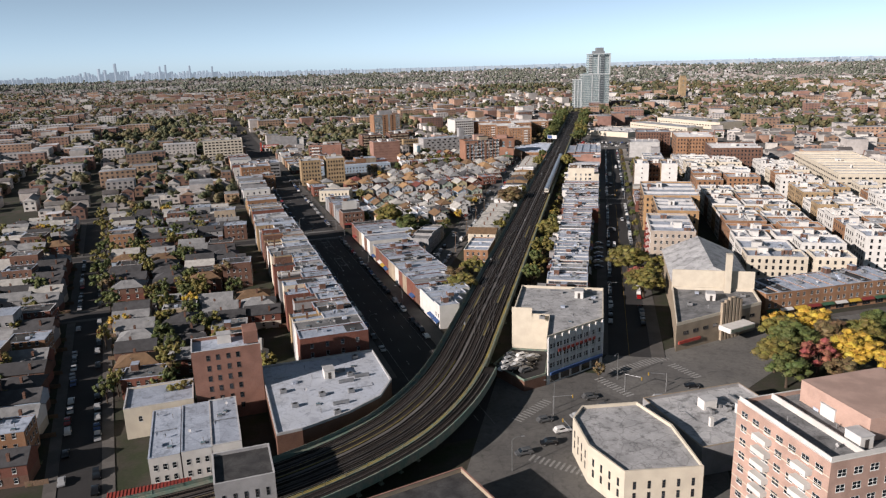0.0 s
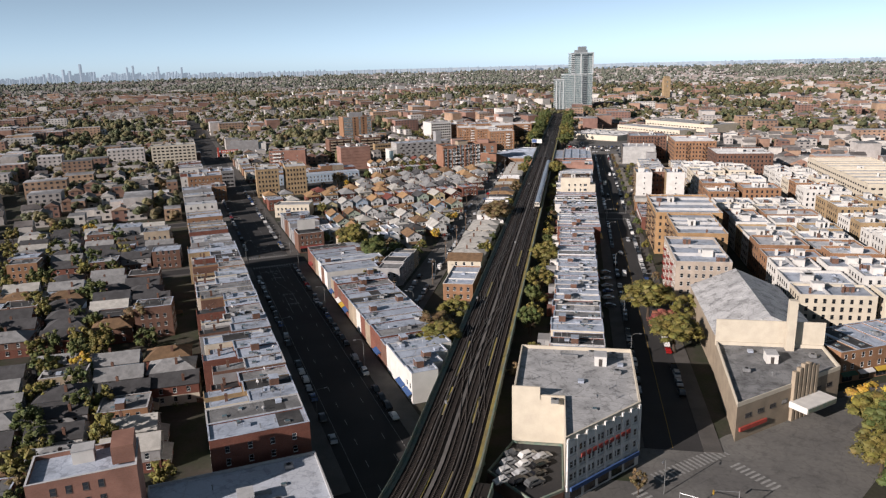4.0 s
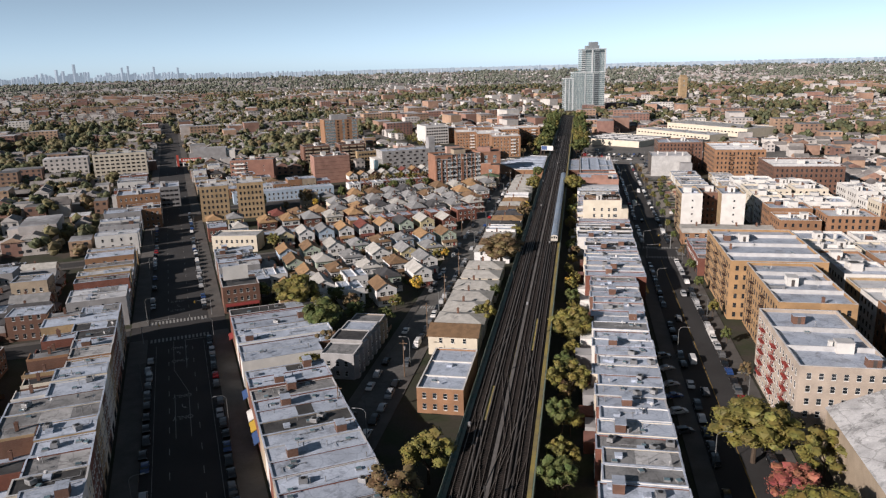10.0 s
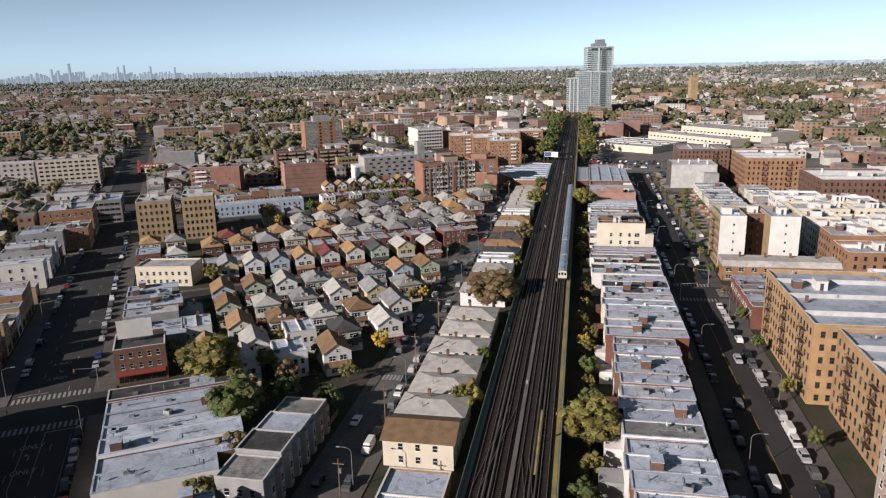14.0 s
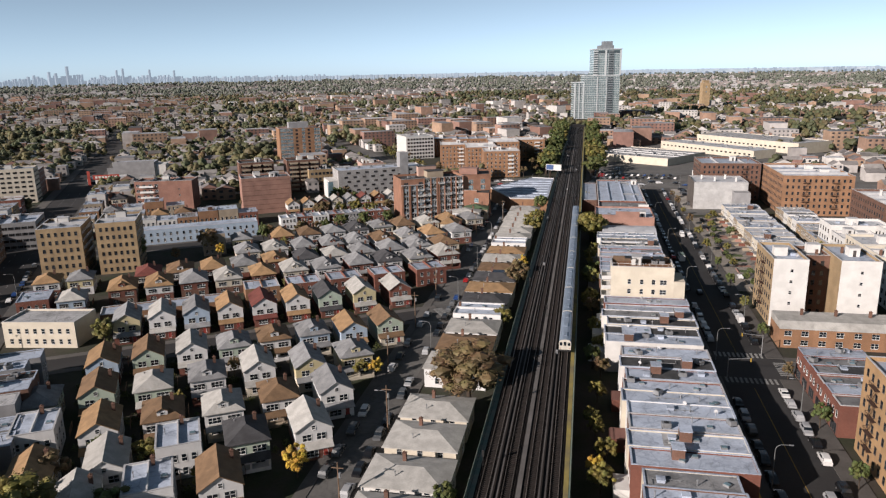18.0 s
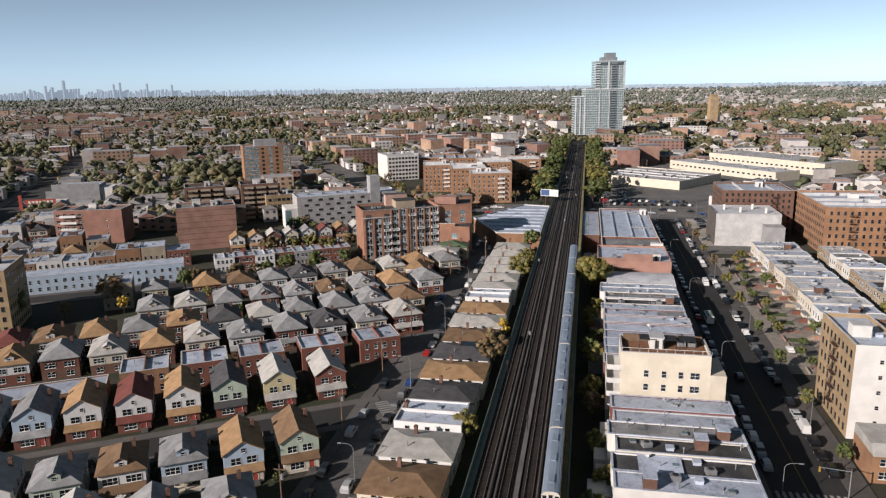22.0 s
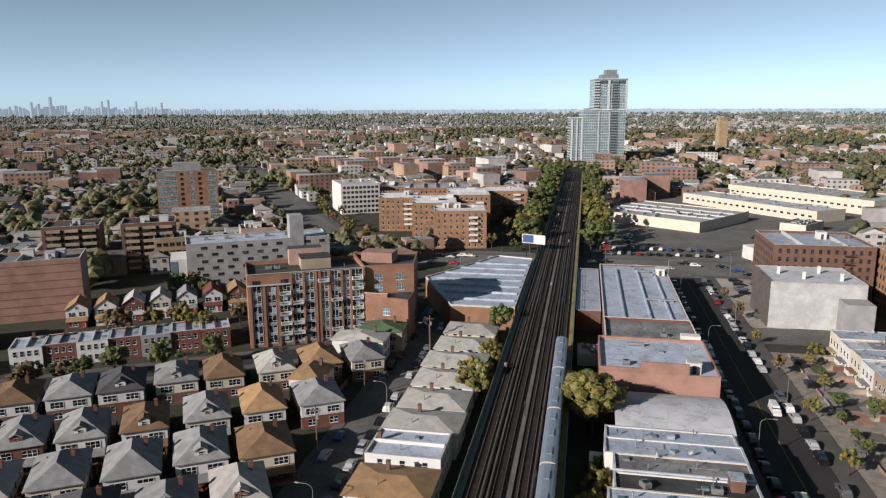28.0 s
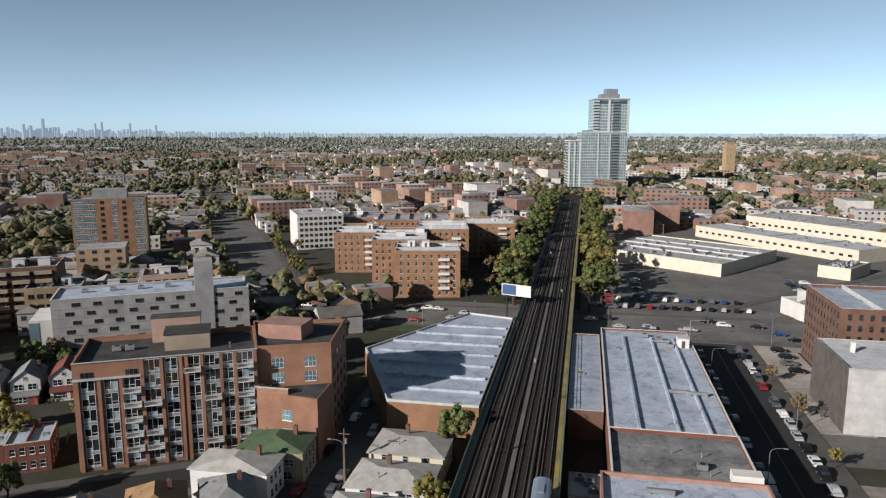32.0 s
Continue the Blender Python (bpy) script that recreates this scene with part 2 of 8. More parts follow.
# ---- mesh helpers ----
def mesh_of(bm, name, mats):
    me = bpy.data.meshes.new(name)
    bm.normal_update()
    bm.to_mesh(me)
    bm.free()
    for m in mats if isinstance(mats, (list, tuple)) else [mats]:
        me.materials.append(m)
    return me


def part(name, bm, mats, parent=None, label="", at=None):
    """One mesh object, linked under a thing or a part."""
    me = bm if isinstance(bm, bpy.types.Mesh) else mesh_of(bm, name, mats)
    ob = new(name, me)
    if parent:
        ob.parent = parent
    if at is not None:
        ob.matrix_basis = at
    return tagged(ob, label) if label else ob


def box(bm, x0, y0, z0, x1, y1, z1, mi=0):
    v = [bm.verts.new(p) for p in ((x0, y0, z0), (x1, y0, z0), (x1, y1, z0), (x0, y1, z0), (x0, y0, z1), (x1, y0, z1), (x1, y1, z1), (x0, y1, z1))]
    for ids in ((0, 3, 2, 1), (4, 5, 6, 7), (0, 1, 5, 4), (1, 2, 6, 5), (2, 3, 7, 6), (3, 0, 4, 7)):
        bm.faces.new([v[i] for i in ids]).material_index = mi
    return v


def boxes(*rows):
    bm = bmesh.new()
    for r in rows:
        box(bm, *r)
    return bm


def bevelled(bm, w=0.05, seg=1):
    bmesh.ops.bevel(bm, geom=bm.edges[:], offset=w, segments=seg, affect="EDGES", clamp_overlap=True)
    return bm


def prism(bm, pts, z0, z1, mi=0, top=True):
    """An upright prism over a plan polygon, counter-clockwise."""
    lo, hi = [bm.verts.new((x, y, z0)) for x, y in pts], [bm.verts.new((x, y, z1)) for x, y in pts]
    k = len(pts)
    for i in range(k):
        bm.faces.new((lo[i], lo[(i + 1) % k], hi[(i + 1) % k], hi[i])).material_index = mi
    if top:
        bm.faces.new(hi).material_index = mi
    return bm


def rod(bm, a, b, r0, r1=None, n=6, mi=0):
    a, b = Vector(a), Vector(b)
    r1 = r0 if r1 is None else r1
    q = (b - a).to_track_quat("Z", "Y")
    rings = [[bm.verts.new(p + q @ Vector((r * math.cos(2 * math.pi * i / n), r * math.sin(2 * math.pi * i / n), 0))) for i in range(n)] for p, r in ((a, r0), (b, r1))]
    for i in range(n):
        bm.faces.new((rings[0][i], rings[0][(i + 1) % n], rings[1][(i + 1) % n], rings[1][i])).material_index = mi
    bm.faces.new(rings[1]).material_index = mi
    bm.faces.new(rings[0][::-1]).material_index = mi


def thing(name, label, category, m, group="", kind=""):
    ob = new(name)
    ob.matrix_basis = m
    return tagged(ob, label, category, group, kind)


AVE = radians(31)                       # the avenue's grid, against the railway
U, N = Vector((-math.sin(AVE), math.cos(AVE))), Vector((math.cos(AVE), math.sin(AVE)))


def grid(s, o):
    """Plan place on the avenue's grid: s along it, o to its east."""
    p = U * s + N * o
    return p.x, p.y


# ---- windows, doors and roof gear shared by the buildings ----
def window_mesh(w, h, frame_mat, pane_mat, cols=2, rows=2, sill=True, name="window"):
    """One frame with its panes set back between the bars, and a sill."""
    bm = bmesh.new()
    t = 0.07
    xs = [-w / 2 + w * c / cols for c in range(cols + 1)]
    zs = [h * r / rows for r in range(rows + 1)]
    net = [[bm.verts.new((x, -0.06, z)) for x in xs] for z in zs]
    cells = [bm.faces.new((net[r][c], net[r][c + 1], net[r + 1][c + 1], net[r + 1][c])) for r in range(rows) for c in range(cols)]
    edges = [e for e in bm.edges if e.is_boundary]
    out = bmesh.ops.extrude_edge_only(bm, edges=edges)
    bmesh.ops.translate(bm, vec=(0, 0.07, 0), verts=[g for g in out["geom"] if isinstance(g, bmesh.types.BMVert)])
    bmesh.ops.inset_individual(bm, faces=cells, thickness=t * 0.6, depth=-0.04, use_even_offset=True)
    for f in cells:
        f.material_index = 1
    if sill:
        low = [f for f in bm.faces if f.material_index == 0 and f.calc_center_median().z < 0.001]
        r = bmesh.ops.extrude_face_region(bm, geom=low)
        for v in (g for g in r["geom"] if isinstance(g, bmesh.types.BMVert)):
            v.co.z -= 0.1
            v.co.y -= 0.06 if v.co.y < 0 else 0
    bmesh.ops.recalc_face_normals(bm, faces=bm.faces[:])
    return mesh_of(bm, name, [frame_mat, pane_mat])


WIN = {
    "sash": window_mesh(1.0, 1.5, FRAME, GLASS, 1, 2),
    "pair": window_mesh(1.9, 1.45, FRAME, GLASS, 2, 2),
    "triple": window_mesh(2.7, 1.4, FRAME, GLASS, 3, 2),
    "dark": window_mesh(1.0, 1.5, FRAME_DARK, GLASS, 1, 2),
    "darkpair": window_mesh(1.8, 1.5, FRAME_DARK, GLASS, 2, 1),
    "small": window_mesh(0.8, 0.9, FRAME, GLASS, 1, 2),
    "wide": window_mesh(2.3, 1.1, FRAME_DARK, GLASS, 3, 1),
    "bay": window_mesh(2.4, 2.2, FRAME, GLASS_BLUE, 3, 2),
    "slot": window_mesh(0.7, 1.9, FRAME_DARK, GLASS, 1, 3, False),
    "shop": window_mesh(3.6, 2.3, FRAME_DARK, GLASS, 3, 1, False),
    "door": window_mesh(1.0, 2.1, FRAME, RED_PAINT, 1, 1, False, "door"),
}


JOINED = {}


def close_by(ob):
    """Whether the camera passes near enough for each small piece to be an object of its own."""
    x, y = ob.matrix_basis.translation.xy
    s, o = x * U.x + y * U.y, x * N.x + y * N.y
    return (12 < x < 46 and y < 600) or (62 < x < 95 and 235 < y < 470) or (-100 < x < -12 and 285 < y < 530 and o > 95) or (o > 8 and s < 215 and x < -12)


def set_piece(parent, name, me, m, far_name):
    """A small piece under its thing; on things that stay far off, the pieces are kept for one joined part."""
    if close_by(parent):
        return part(name, me, None, parent, at=m)
    JOINED.setdefault((parent, far_name), []).append((me, m))


def join_pieces():
    for (parent, name), rows in JOINED.items():
        v, f, mi, mats = [], [], [], []
        for me, m in rows:
            i = len(v)
            v.extend(tuple(m @ q.co) for q in me.vertices)
            for p in me.polygons:
                f.append(tuple(i + k for k in p.vertices))
                own = me.materials[p.material_index]
                if own not in mats:
                    mats.append(own)
                mi.append(mats.index(own))
        out = bpy.data.meshes.new(name)
        out.from_pydata(v, [], f)
        for k in mats:
            out.materials.append(k)
        out.polygons.foreach_set("material_index", mi)
        tagged(part(name, out, None, parent), kind="stuff")


def face_row(parent, key, face, w, d, zs, xs):
    """Windows on one side of a w by d block: 0 south, 1 east, 2 north, 3 west (in its own frame)."""
    out = parent.matrix_basis.to_3x3() @ Vector(((0, -1, 0), (1, 0, 0), (0, 1, 0), (-1, 0, 0))[face])
    x0 = parent.matrix_basis.translation.x
    if out.y > 0.6 or x0 > 15 and out.x > 0.6 or x0 < -15 and out.x < -0.6:      # sides turned away from the whole flight
        return
    for z in zs:
        for x in xs:
            m = {0: pose(x, -d / 2 - 0.004, z), 1: pose(w / 2 + 0.004, x, z, 0, 0, 90), 2: pose(-x, d / 2 + 0.004, z, 0, 0, 180), 3: pose(-w / 2 - 0.004, -x, z, 0, 0, 270)}[face]
            set_piece(parent, "door" if key == "door" else "window", WIN[key], m, "facade_detail")


def spread(n, length, margin=0.0):
    step = (length - 2 * margin) / n
    return [-length / 2 + margin + step * (i + 0.5) for i in range(n)]


def gear_mesh(kind):
    bm = bmesh.new()
    if kind == "skylight":
        box(bm, -0.6, -0.5, 0, 0.6, 0.5, 0.35, 0)
        box(bm, -0.5, -0.4, 0.35, 0.5, 0.4, 0.42, 1)
        return mesh_of(bm, kind, [GALV, GLASS_BLUE])
    if kind == "vent_pipe":
        rod(bm, (0, 0, 0), (0, 0, 1.0), 0.09, n=8)
        rod(bm, (0, 0, 0.95), (0, 0, 1.15), 0.17, n=8)
        return mesh_of(bm, kind, GALV)
    if kind == "roof_hatch":
        box(bm, -0.7, -0.7, 0, 0.7, 0.7, 0.55)
        box(bm, -0.78, -0.78, 0.55, 0.78, 0.78, 0.65)
        return mesh_of(bevelled(bm, 0.03), kind, SILVER_ROOF)
    if kind == "chimney":
        box(bm, -0.35, -0.35, 0, 0.35, 0.35, 1.7)
        box(bm, -0.42, -0.42, 1.7, 0.42, 0.42, 1.85)
        rod(bm, (0, 0, 1.85), (0, 0, 2.15), 0.13, n=8)
        return mesh_of(bm, kind, BRICK_BROWN)
    if kind == "white_chimney":
        box(bm, -0.4, -0.5, 0, 0.4, 0.5, 2.3)
        box(bm, -0.47, -0.57, 2.3, 0.47, 0.57, 2.45)
        return mesh_of(bm, "chimney", WHITE_WALL)
    if kind == "air_unit":
        box(bm, -0.9, -0.7, 0.15, 0.9, 0.7, 1.1)
        bevelled(bm, 0.05)
        rod(bm, (0, 0, 1.1), (0, 0, 1.18), 0.5, n=12, mi=1)
        for x in (-0.8, 0.8):
            box(bm, x - 0.06, -0.6, 0, x + 0.06, 0.6, 0.15, 1)
        return mesh_of(bm, kind, [GALV, STEEL_DARK])
    if kind == "duct":
        box(bm, -2.2, -0.35, 0.3, 2.2, 0.35, 0.95)
        box(bm, 1.5, -0.35, 0.0, 2.2, 0.35, 0.3)
        box(bm, -2.2, -0.35, 0.0, -1.5, 0.35, 0.3)
        return mesh_of(bm, kind, GALV)
    if kind == "satellite_dish":
        for i in range(10):
            a, b = 2 * math.pi * i / 10, 2 * math.pi * (i + 1) / 10
            c = bm.verts.new((0, 0.08, 0.9))
            v = [bm.verts.new((0.42 * math.cos(t), -0.05, 0.9 + 0.42 * math.sin(t))) for t in (a, b)]
            bm.faces.new((c, *v))
        rod(bm, (0, 0.1, 0), (0, 0.1, 0.9), 0.04)
        rod(bm, (0, -0.02, 0.55), (0, -0.45, 0.8), 0.02)
        return mesh_of(bm, kind, COPING)
    if kind == "stair_house":
        prism(bm, [(-1.1, -1.4), (1.1, -1.4), (1.1, 1.4), (-1.1, 1.4)], 0, 2.1)
        box(bm, -1.2, -1.5, 2.1, 1.2, 1.5, 2.22, 1)
        box(bm, -1.12, -0.4, 0.1, -1.1, 0.4, 1.9, 2)
        return mesh_of(bm, kind, [BRICK_BROWN, SILVER_ROOF, FRAME_DARK])
    if kind == "pipe_run":
        rod(bm, (-2.6, 0, 0.16), (2.6, 0, 0.16), 0.06)
        rod(bm, (2.6, 0, 0.16), (2.6, 1.8, 0.16), 0.06)
        for x in (-2.2, -0.6, 1.2):
            box(bm, x - 0.12, -0.2, 0, x + 0.12, 0.2, 0.1)
        return mesh_of(bm, kind, GALV)
    if kind == "bulkhead":
        box(bm, -1.5, -1.9, 0, 1.5, 1.9, 2.6)
        box(bm, -1.62, -2.02, 2.6, 1.62, 2.02, 2.75, 1)
        box(bm, -0.45, -1.93, 0, 0.45, -1.9, 2.0, 2)
        return mesh_of(bm, kind, [WHITE_WALL, COPING, FRAME_DARK])


GEAR = {k: gear_mesh(k) for k in ("stair_house", "pipe_run", "skylight", "vent_pipe", "roof_hatch", "chimney", "white_chimney", "air_unit", "duct", "satellite_dish", "bulkhead")}


def gear(parent, kind, x, y, z, turn=0.0):
    return set_piece(parent, "chimney" if "chimney" in kind else kind, GEAR[kind], pose(x, y, z, 0, 0, turn), "facade_detail")


def ring(bm, hw, hd, t, z0, z1):
    """A rectangular wall, hollow inside, as one closed piece."""
    loops = []
    for a, c, z in ((hw, hd, z0), (hw, hd, z1), (hw - t, hd - t, z1), (hw - t, hd - t, z0)):
        loops.append([bm.verts.new((x * a, y * c, z)) for x, y in ((-1, -1), (1, -1), (1, 1), (-1, 1))])
    for k in range(4):
        p, q = loops[k], loops[(k + 1) % 4]
        for i in range(4):
            bm.faces.new((p[i], p[(i + 1) % 4], q[(i + 1) % 4], q[i]))
    return bm


def flat_block(name, label, category, cx, cy, w, d, h, yaw=0.0, wall=None, roof=None, parapet=0.6, cap=None, group="", thick=0.28):
    """Walls with a parapet, a roof set down behind it and coping stones on top; the origin is at the ground."""
    ob = thing(name, label, category, pose(cx, cy, 0, 0, 0, yaw), group)
    hw, hd, t = w / 2, d / 2, thick
    part("wall", ring(bmesh.new(), hw, hd, t, -0.1, h), wall or BRICK_RED, ob)
    part("roof", boxes((-hw + t, -hd + t, h - parapet - 0.25, hw - t, hd - t, h - parapet)), roof or SILVER_ROOF, ob)
    part("coping", ring(bmesh.new(), hw + 0.05, hd + 0.05, t + 0.1, h, h + 0.09), cap or COPING, ob)
    return ob

# ---- ground and streets ----
def rise(x, y):
    """Height of the ground: level near the railway, raised far out to fit the horizon in the camera's view."""
    k = max(0.0, (math.hypot(x, y) - 1450) / 3400)
    return 16 * k ** 1.7


bm = bmesh.new()
prev = None
for r in [1, 150, 600, 1100, 1450] + [1450 + 200 * i for i in range(1, 18)]:
    edge = []
    for i in range(96):
        a = 2 * math.pi * i / 96
        x, y = r * math.cos(a), r * math.sin(a)
        edge.append(bm.verts.new((x, y, rise(x, y))))
    for i in range(96):
        if prev:
            bm.faces.new((prev[i], edge[i], edge[(i + 1) % 96], prev[(i + 1) % 96]))
    if not prev:
        bm.faces.new(edge)
    prev = edge
tagged(part("ground", bm, SOIL, at=pose(0, 0, -0.03)), "bare yards and grass between the blocks", "ground", kind="structure")


def strip(name, label, a, b, width, z0, z1, material, category="road"):
    a, b = Vector(a), Vector(b)
    way = b - a
    ob = part(name, boxes((0, -width / 2, z0, way.length, width / 2, z1)), material, at=pose(a.x, a.y, 0, 0, 0, math.degrees(math.atan2(way.y, way.x))))
    return tagged(ob, label, category, kind="structure")


def street(label, a, b, width, walkway, lift, surface=None):
    """Asphalt with a raised pavement on either side."""
    strip("road", label, a, b, width, -0.05, lift, surface or ASPHALT)
    a, b = Vector(a), Vector(b)
    side = (b - a).normalized().orthogonal() * (width / 2 + walkway / 2)
    for sg in (1, -1):
        strip("pavement", "pale concrete pavement with a raised kerb", a + side * sg, b + side * sg, walkway, -0.05, 0.14 + lift, PAVING, "pavement")


street("wide dark asphalt avenue with faded lane marks", grid(104, 48.8), grid(303, 48.8), 20, 5.6, 0.02)
strip("road", "asphalt below the railway", grid(60, 48.8), grid(104, 48.8), 31, -0.05, 0.010, ASPHALT)
street("wide dark asphalt avenue running to the horizon", grid(317, 48.8), grid(1500, 48.8), 20, 5.6, 0.02)
strip("road", "asphalt crossing of the avenue", grid(303, 48.8), grid(317, 48.8), 31, -0.05, 0.016, ASPHALT)
street("asphalt shopping street with a yellow centre line", (52.5, 137), (52.5, 400), 14, 4.4, 0.02)
street("asphalt shopping street with parked cars", (52.5, 414), (52.5, 698), 14, 4.4, 0.02)
strip("road", "asphalt crossing with zebra stripes", (52.5, 400), (52.5, 414), 22, -0.05, 0.016, ASPHALT)
street("narrow asphalt side street below the railway", (-36, 206), (-36, 694), 8.4, 2.6, 0.024, WORN_SUN_ASPHALT)
street("narrow side street between houses", grid(395, 65), grid(395, 196), 9, 2.6, 0.012)
street("narrow side street between houses", grid(531, 65), grid(531, 262), 9, 2.6, 0.012)
street("narrow side street between houses", grid(310, -200), grid(310, 33), 9, 2.6, 0.012)
street("narrow side street between houses", grid(210, -200), grid(210, -20), 9, 2.6, 0.012)
street("narrow side street between houses", grid(420, -200), grid(420, 33), 9, 2.6, 0.012)
def west_line(s):
    """The side street behind the walk-ups west of the avenue, on the avenue's grid."""
    return -54 - 0.1 * (s - 120)


WEST = [(s, west_line(s)) for s in (60, 203, 217, 303, 317, 412, 700)]
for shift in (0, -58):
    for k in (0, 2, 4):
        street("side street lined with parked cars", grid(WEST[k][0], WEST[k][1] + shift), grid(WEST[k + 1][0], WEST[k + 1][1] + shift), 10, 3, 0.008)
street("asphalt cross street", (64, 407), (330, 407), 10, 3, 0.012, WORN_SUN_ASPHALT)
street("broad boulevard crossing under the railway", (-120, 712), (360, 712), 26, 4, 0.01, WORN_SUN_ASPHALT)
street("broad boulevard with parked cars", grid(690, 281), grid(1450, 281), 24, 5, 0.014, WORN_SUN_ASPHALT)
street("asphalt street leading off the boulevard", (66, 730), (330, 985), 16, 4, 0.014, WORN_SUN_ASPHALT)
strip("road", "broad asphalt road junction", (42, 30), (42, 122), 62, -0.05, 0.014, WORN_SUN_ASPHALT)
tagged(part("road", prism(bmesh.new(), [(42, 110), (50, 104), (76, 104), (97, 133), (113, 160), (104, 171), (66, 146), (59.6, 139), (45.4, 139), (42, 128)], -0.05, 0.018), WORN_SUN_ASPHALT), "broad sunlit asphalt junction before the theatre", "road", kind="structure")
street("asphalt street in front of the theatre", (92, 156.5), (97, 162), 13, 3, 0.01, WORN_SUN_ASPHALT)
street("asphalt street past the park", (97, 162), (240, 235), 13, 3, 0.006, WORN_SUN_ASPHALT)
tagged(part("paved_lot", boxes((64.1, 628.1, -0.05, 75.8, 696, 0.05), (75.8, 690, -0.05, 108, 696, 0.05)), mat("pale_concrete_yard", (0.46, 0.43, 0.39), 0.95, 0.25, 0.1, 0.2, col2=(0.33, 0.31, 0.28), fine=1.2, stain=0.25)), "pale concrete yard beside the netted building site", "yard", kind="structure")
street("asphalt street beyond the apartment blocks", (153, 240), (153, 690), 9, 3, 0.006)
for x0, y0, x1, y1 in ((11, 726.5, 215, 1010), (-50, 726, -12, 735), (64, 612, 100, 628), (-36, 690, -12, 697)):
    tagged(part("paved_lot", boxes((min(x0, x1), y0, -0.05, max(x0, x1), y1, 0.002)), WORN_SUN_ASPHALT), "worn asphalt parking lot, paled for sunlight", "parking lot", kind="structure")


def marks(label, rows, material=PAINT_WHITE, z=0.035):
    """Painted bars of one line: x, y, length, width, turn."""
    bm = bmesh.new()
    for x, y, a, b, turn in rows:
        for v in box(bm, -a / 2, -b / 2, z - 0.008, a / 2, b / 2, z):
            v.co = pose(x, y, 0, 0, 0, turn) @ v.co
    tagged(part("road_marking", bm, material), label, "road marking", kind="structure")


def zebra(x, y, length, turn, bars=10, bar=3.2):
    """A crossing of painted bars in a row along the turn."""
    bm = bmesh.new()
    for i in range(bars):
        u = -length / 2 + length * (i + 0.5) / bars
        box(bm, u - 0.3, -bar / 2, 0.02, u + 0.3, bar / 2, 0.036)
    tagged(part("zebra_crossing", bm, PAINT_WHITE, at=pose(x, y, 0, 0, 0, turn)), "worn white zebra crossing bars on asphalt", "crossing", kind="structure")


zebra(*grid(301, 48.8), 19, 31, 16)
zebra(*grid(319, 48.8), 19, 31, 16)
zebra(52.5, 398.5, 13, 0, 11)
zebra(52.5, 415.5, 13, 0, 11)
zebra(62, 407, 9, 90, 8)
zebra(-36, 322, 8, 0, 8)
zebra(*grid(395, 196), 8, 121, 7)
zebra(24, 94, 16, 60, 12)
zebra(34, 66, 18, -20, 13)
zebra(55.5, 131, 23, 40, 17, 4.0)
zebra(69, 128, 12, -50, 9)
zebra(47, 113, 15, -48, 11)
zebra(-60, 698, 24, 90, 18)
zebra(52, 697, 14, 0, 12)
marks("yellow centre line on asphalt", [(52.3, 142 + 8 * i, 0.14, 8, 0) for i in range(32)] + [(52.3, 420 + 8 * i, 0.14, 8, 0) for i in range(34)], PAINT_YELLOW)
marks("white lane dashes on the avenue", [(*grid(70 + 11 * i, o), 3.2, 0.14, 121) for i in range(60) for o in (45.2, 52.4) if abs(70 + 11 * i - 310) > 12])
marks("white parking lane line", [(*grid(70 + 11 * i, o), 10.5, 0.12, 121) for i in range(21) for o in (41.5, 56)])



def painted_word(word, x, y, turn, size=1.9, long=1.55):
    """A word in white road paint, stretched along the lane."""
    font = bpy.data.curves.new("painted_word", "FONT")
    font.body, font.size, font.align_x, font.extrude = word, size, "CENTER", 0.004
    tmp = new("painted_word", font)
    me = bpy.data.meshes.new_from_object(tmp)
    bpy.data.objects.remove(tmp)
    me.materials.clear()
    me.materials.append(PAINT_WHITE)
    tagged(part("painted_word", me, None, at=pose(x, y, 0.04, 0, 0, turn) @ Matrix.Diagonal((1, long, 1, 1))), f"worn white word {word} painted on asphalt", "road marking", kind="structure")


def painted_arrow(x, y, turn, hand):
    """A turn arrow: a stem that bends to one side and ends in a head."""
    bm = bmesh.new()
    outline = [(-0.1, -1.4), (0.12, -1.4), (0.12, 0.1), (0.5, 0.55), (0.75, 0.3), (1.05, 1.25), (0.15, 1.1), (0.35, 0.75), (-0.1, 0.25)]
    pts = [(a * hand, b) for a, b in outline]
    prism(bm, pts if hand > 0 else pts[::-1], 0.024, 0.042)
    tagged(part("turn_arrow", bm, PAINT_WHITE, at=pose(x, y, 0, 0, 0, turn)), "worn white turn arrow painted on asphalt", "road marking", kind="structure")


for at_s, turn in ((280.8, 31), (292.0, 31), (254.0, 211), (240.7, 211), (331, 211), (342, 211)):
    painted_word("ONLY", *grid(at_s - (1.2 if turn == 31 else -1.2), 48.5), turn)
for at_s, turn, hand in ((287.2, 31, -1), (247.6, 211, -1), (336.5, 211, -1)):
    painted_arrow(*grid(at_s, 48.5), turn, hand)
marks("white turning lane lines on the avenue", [(*grid(286, 46.7), 24, 0.14, 121), (*grid(286, 50.3), 24, 0.14, 121), (*grid(243, 46.7), 26, 0.14, 121), (*grid(243, 50.3), 26, 0.14, 121), (*grid(298, 53.6), 7, 0.4, 31), (*grid(322, 44), 7, 0.4, 31), (*grid(265, 48.5), 18, 0.12, 133)])

# ---- the elevated railway ----
RAILWAY = [(-88, -1), (-72, 7), (-56, 16), (-41, 26.5), (-30, 36), (-21, 46), (-13, 57.5), (-7, 70), (-2.4, 88), (-0.3, 108), (0, 130), (0, 150)]


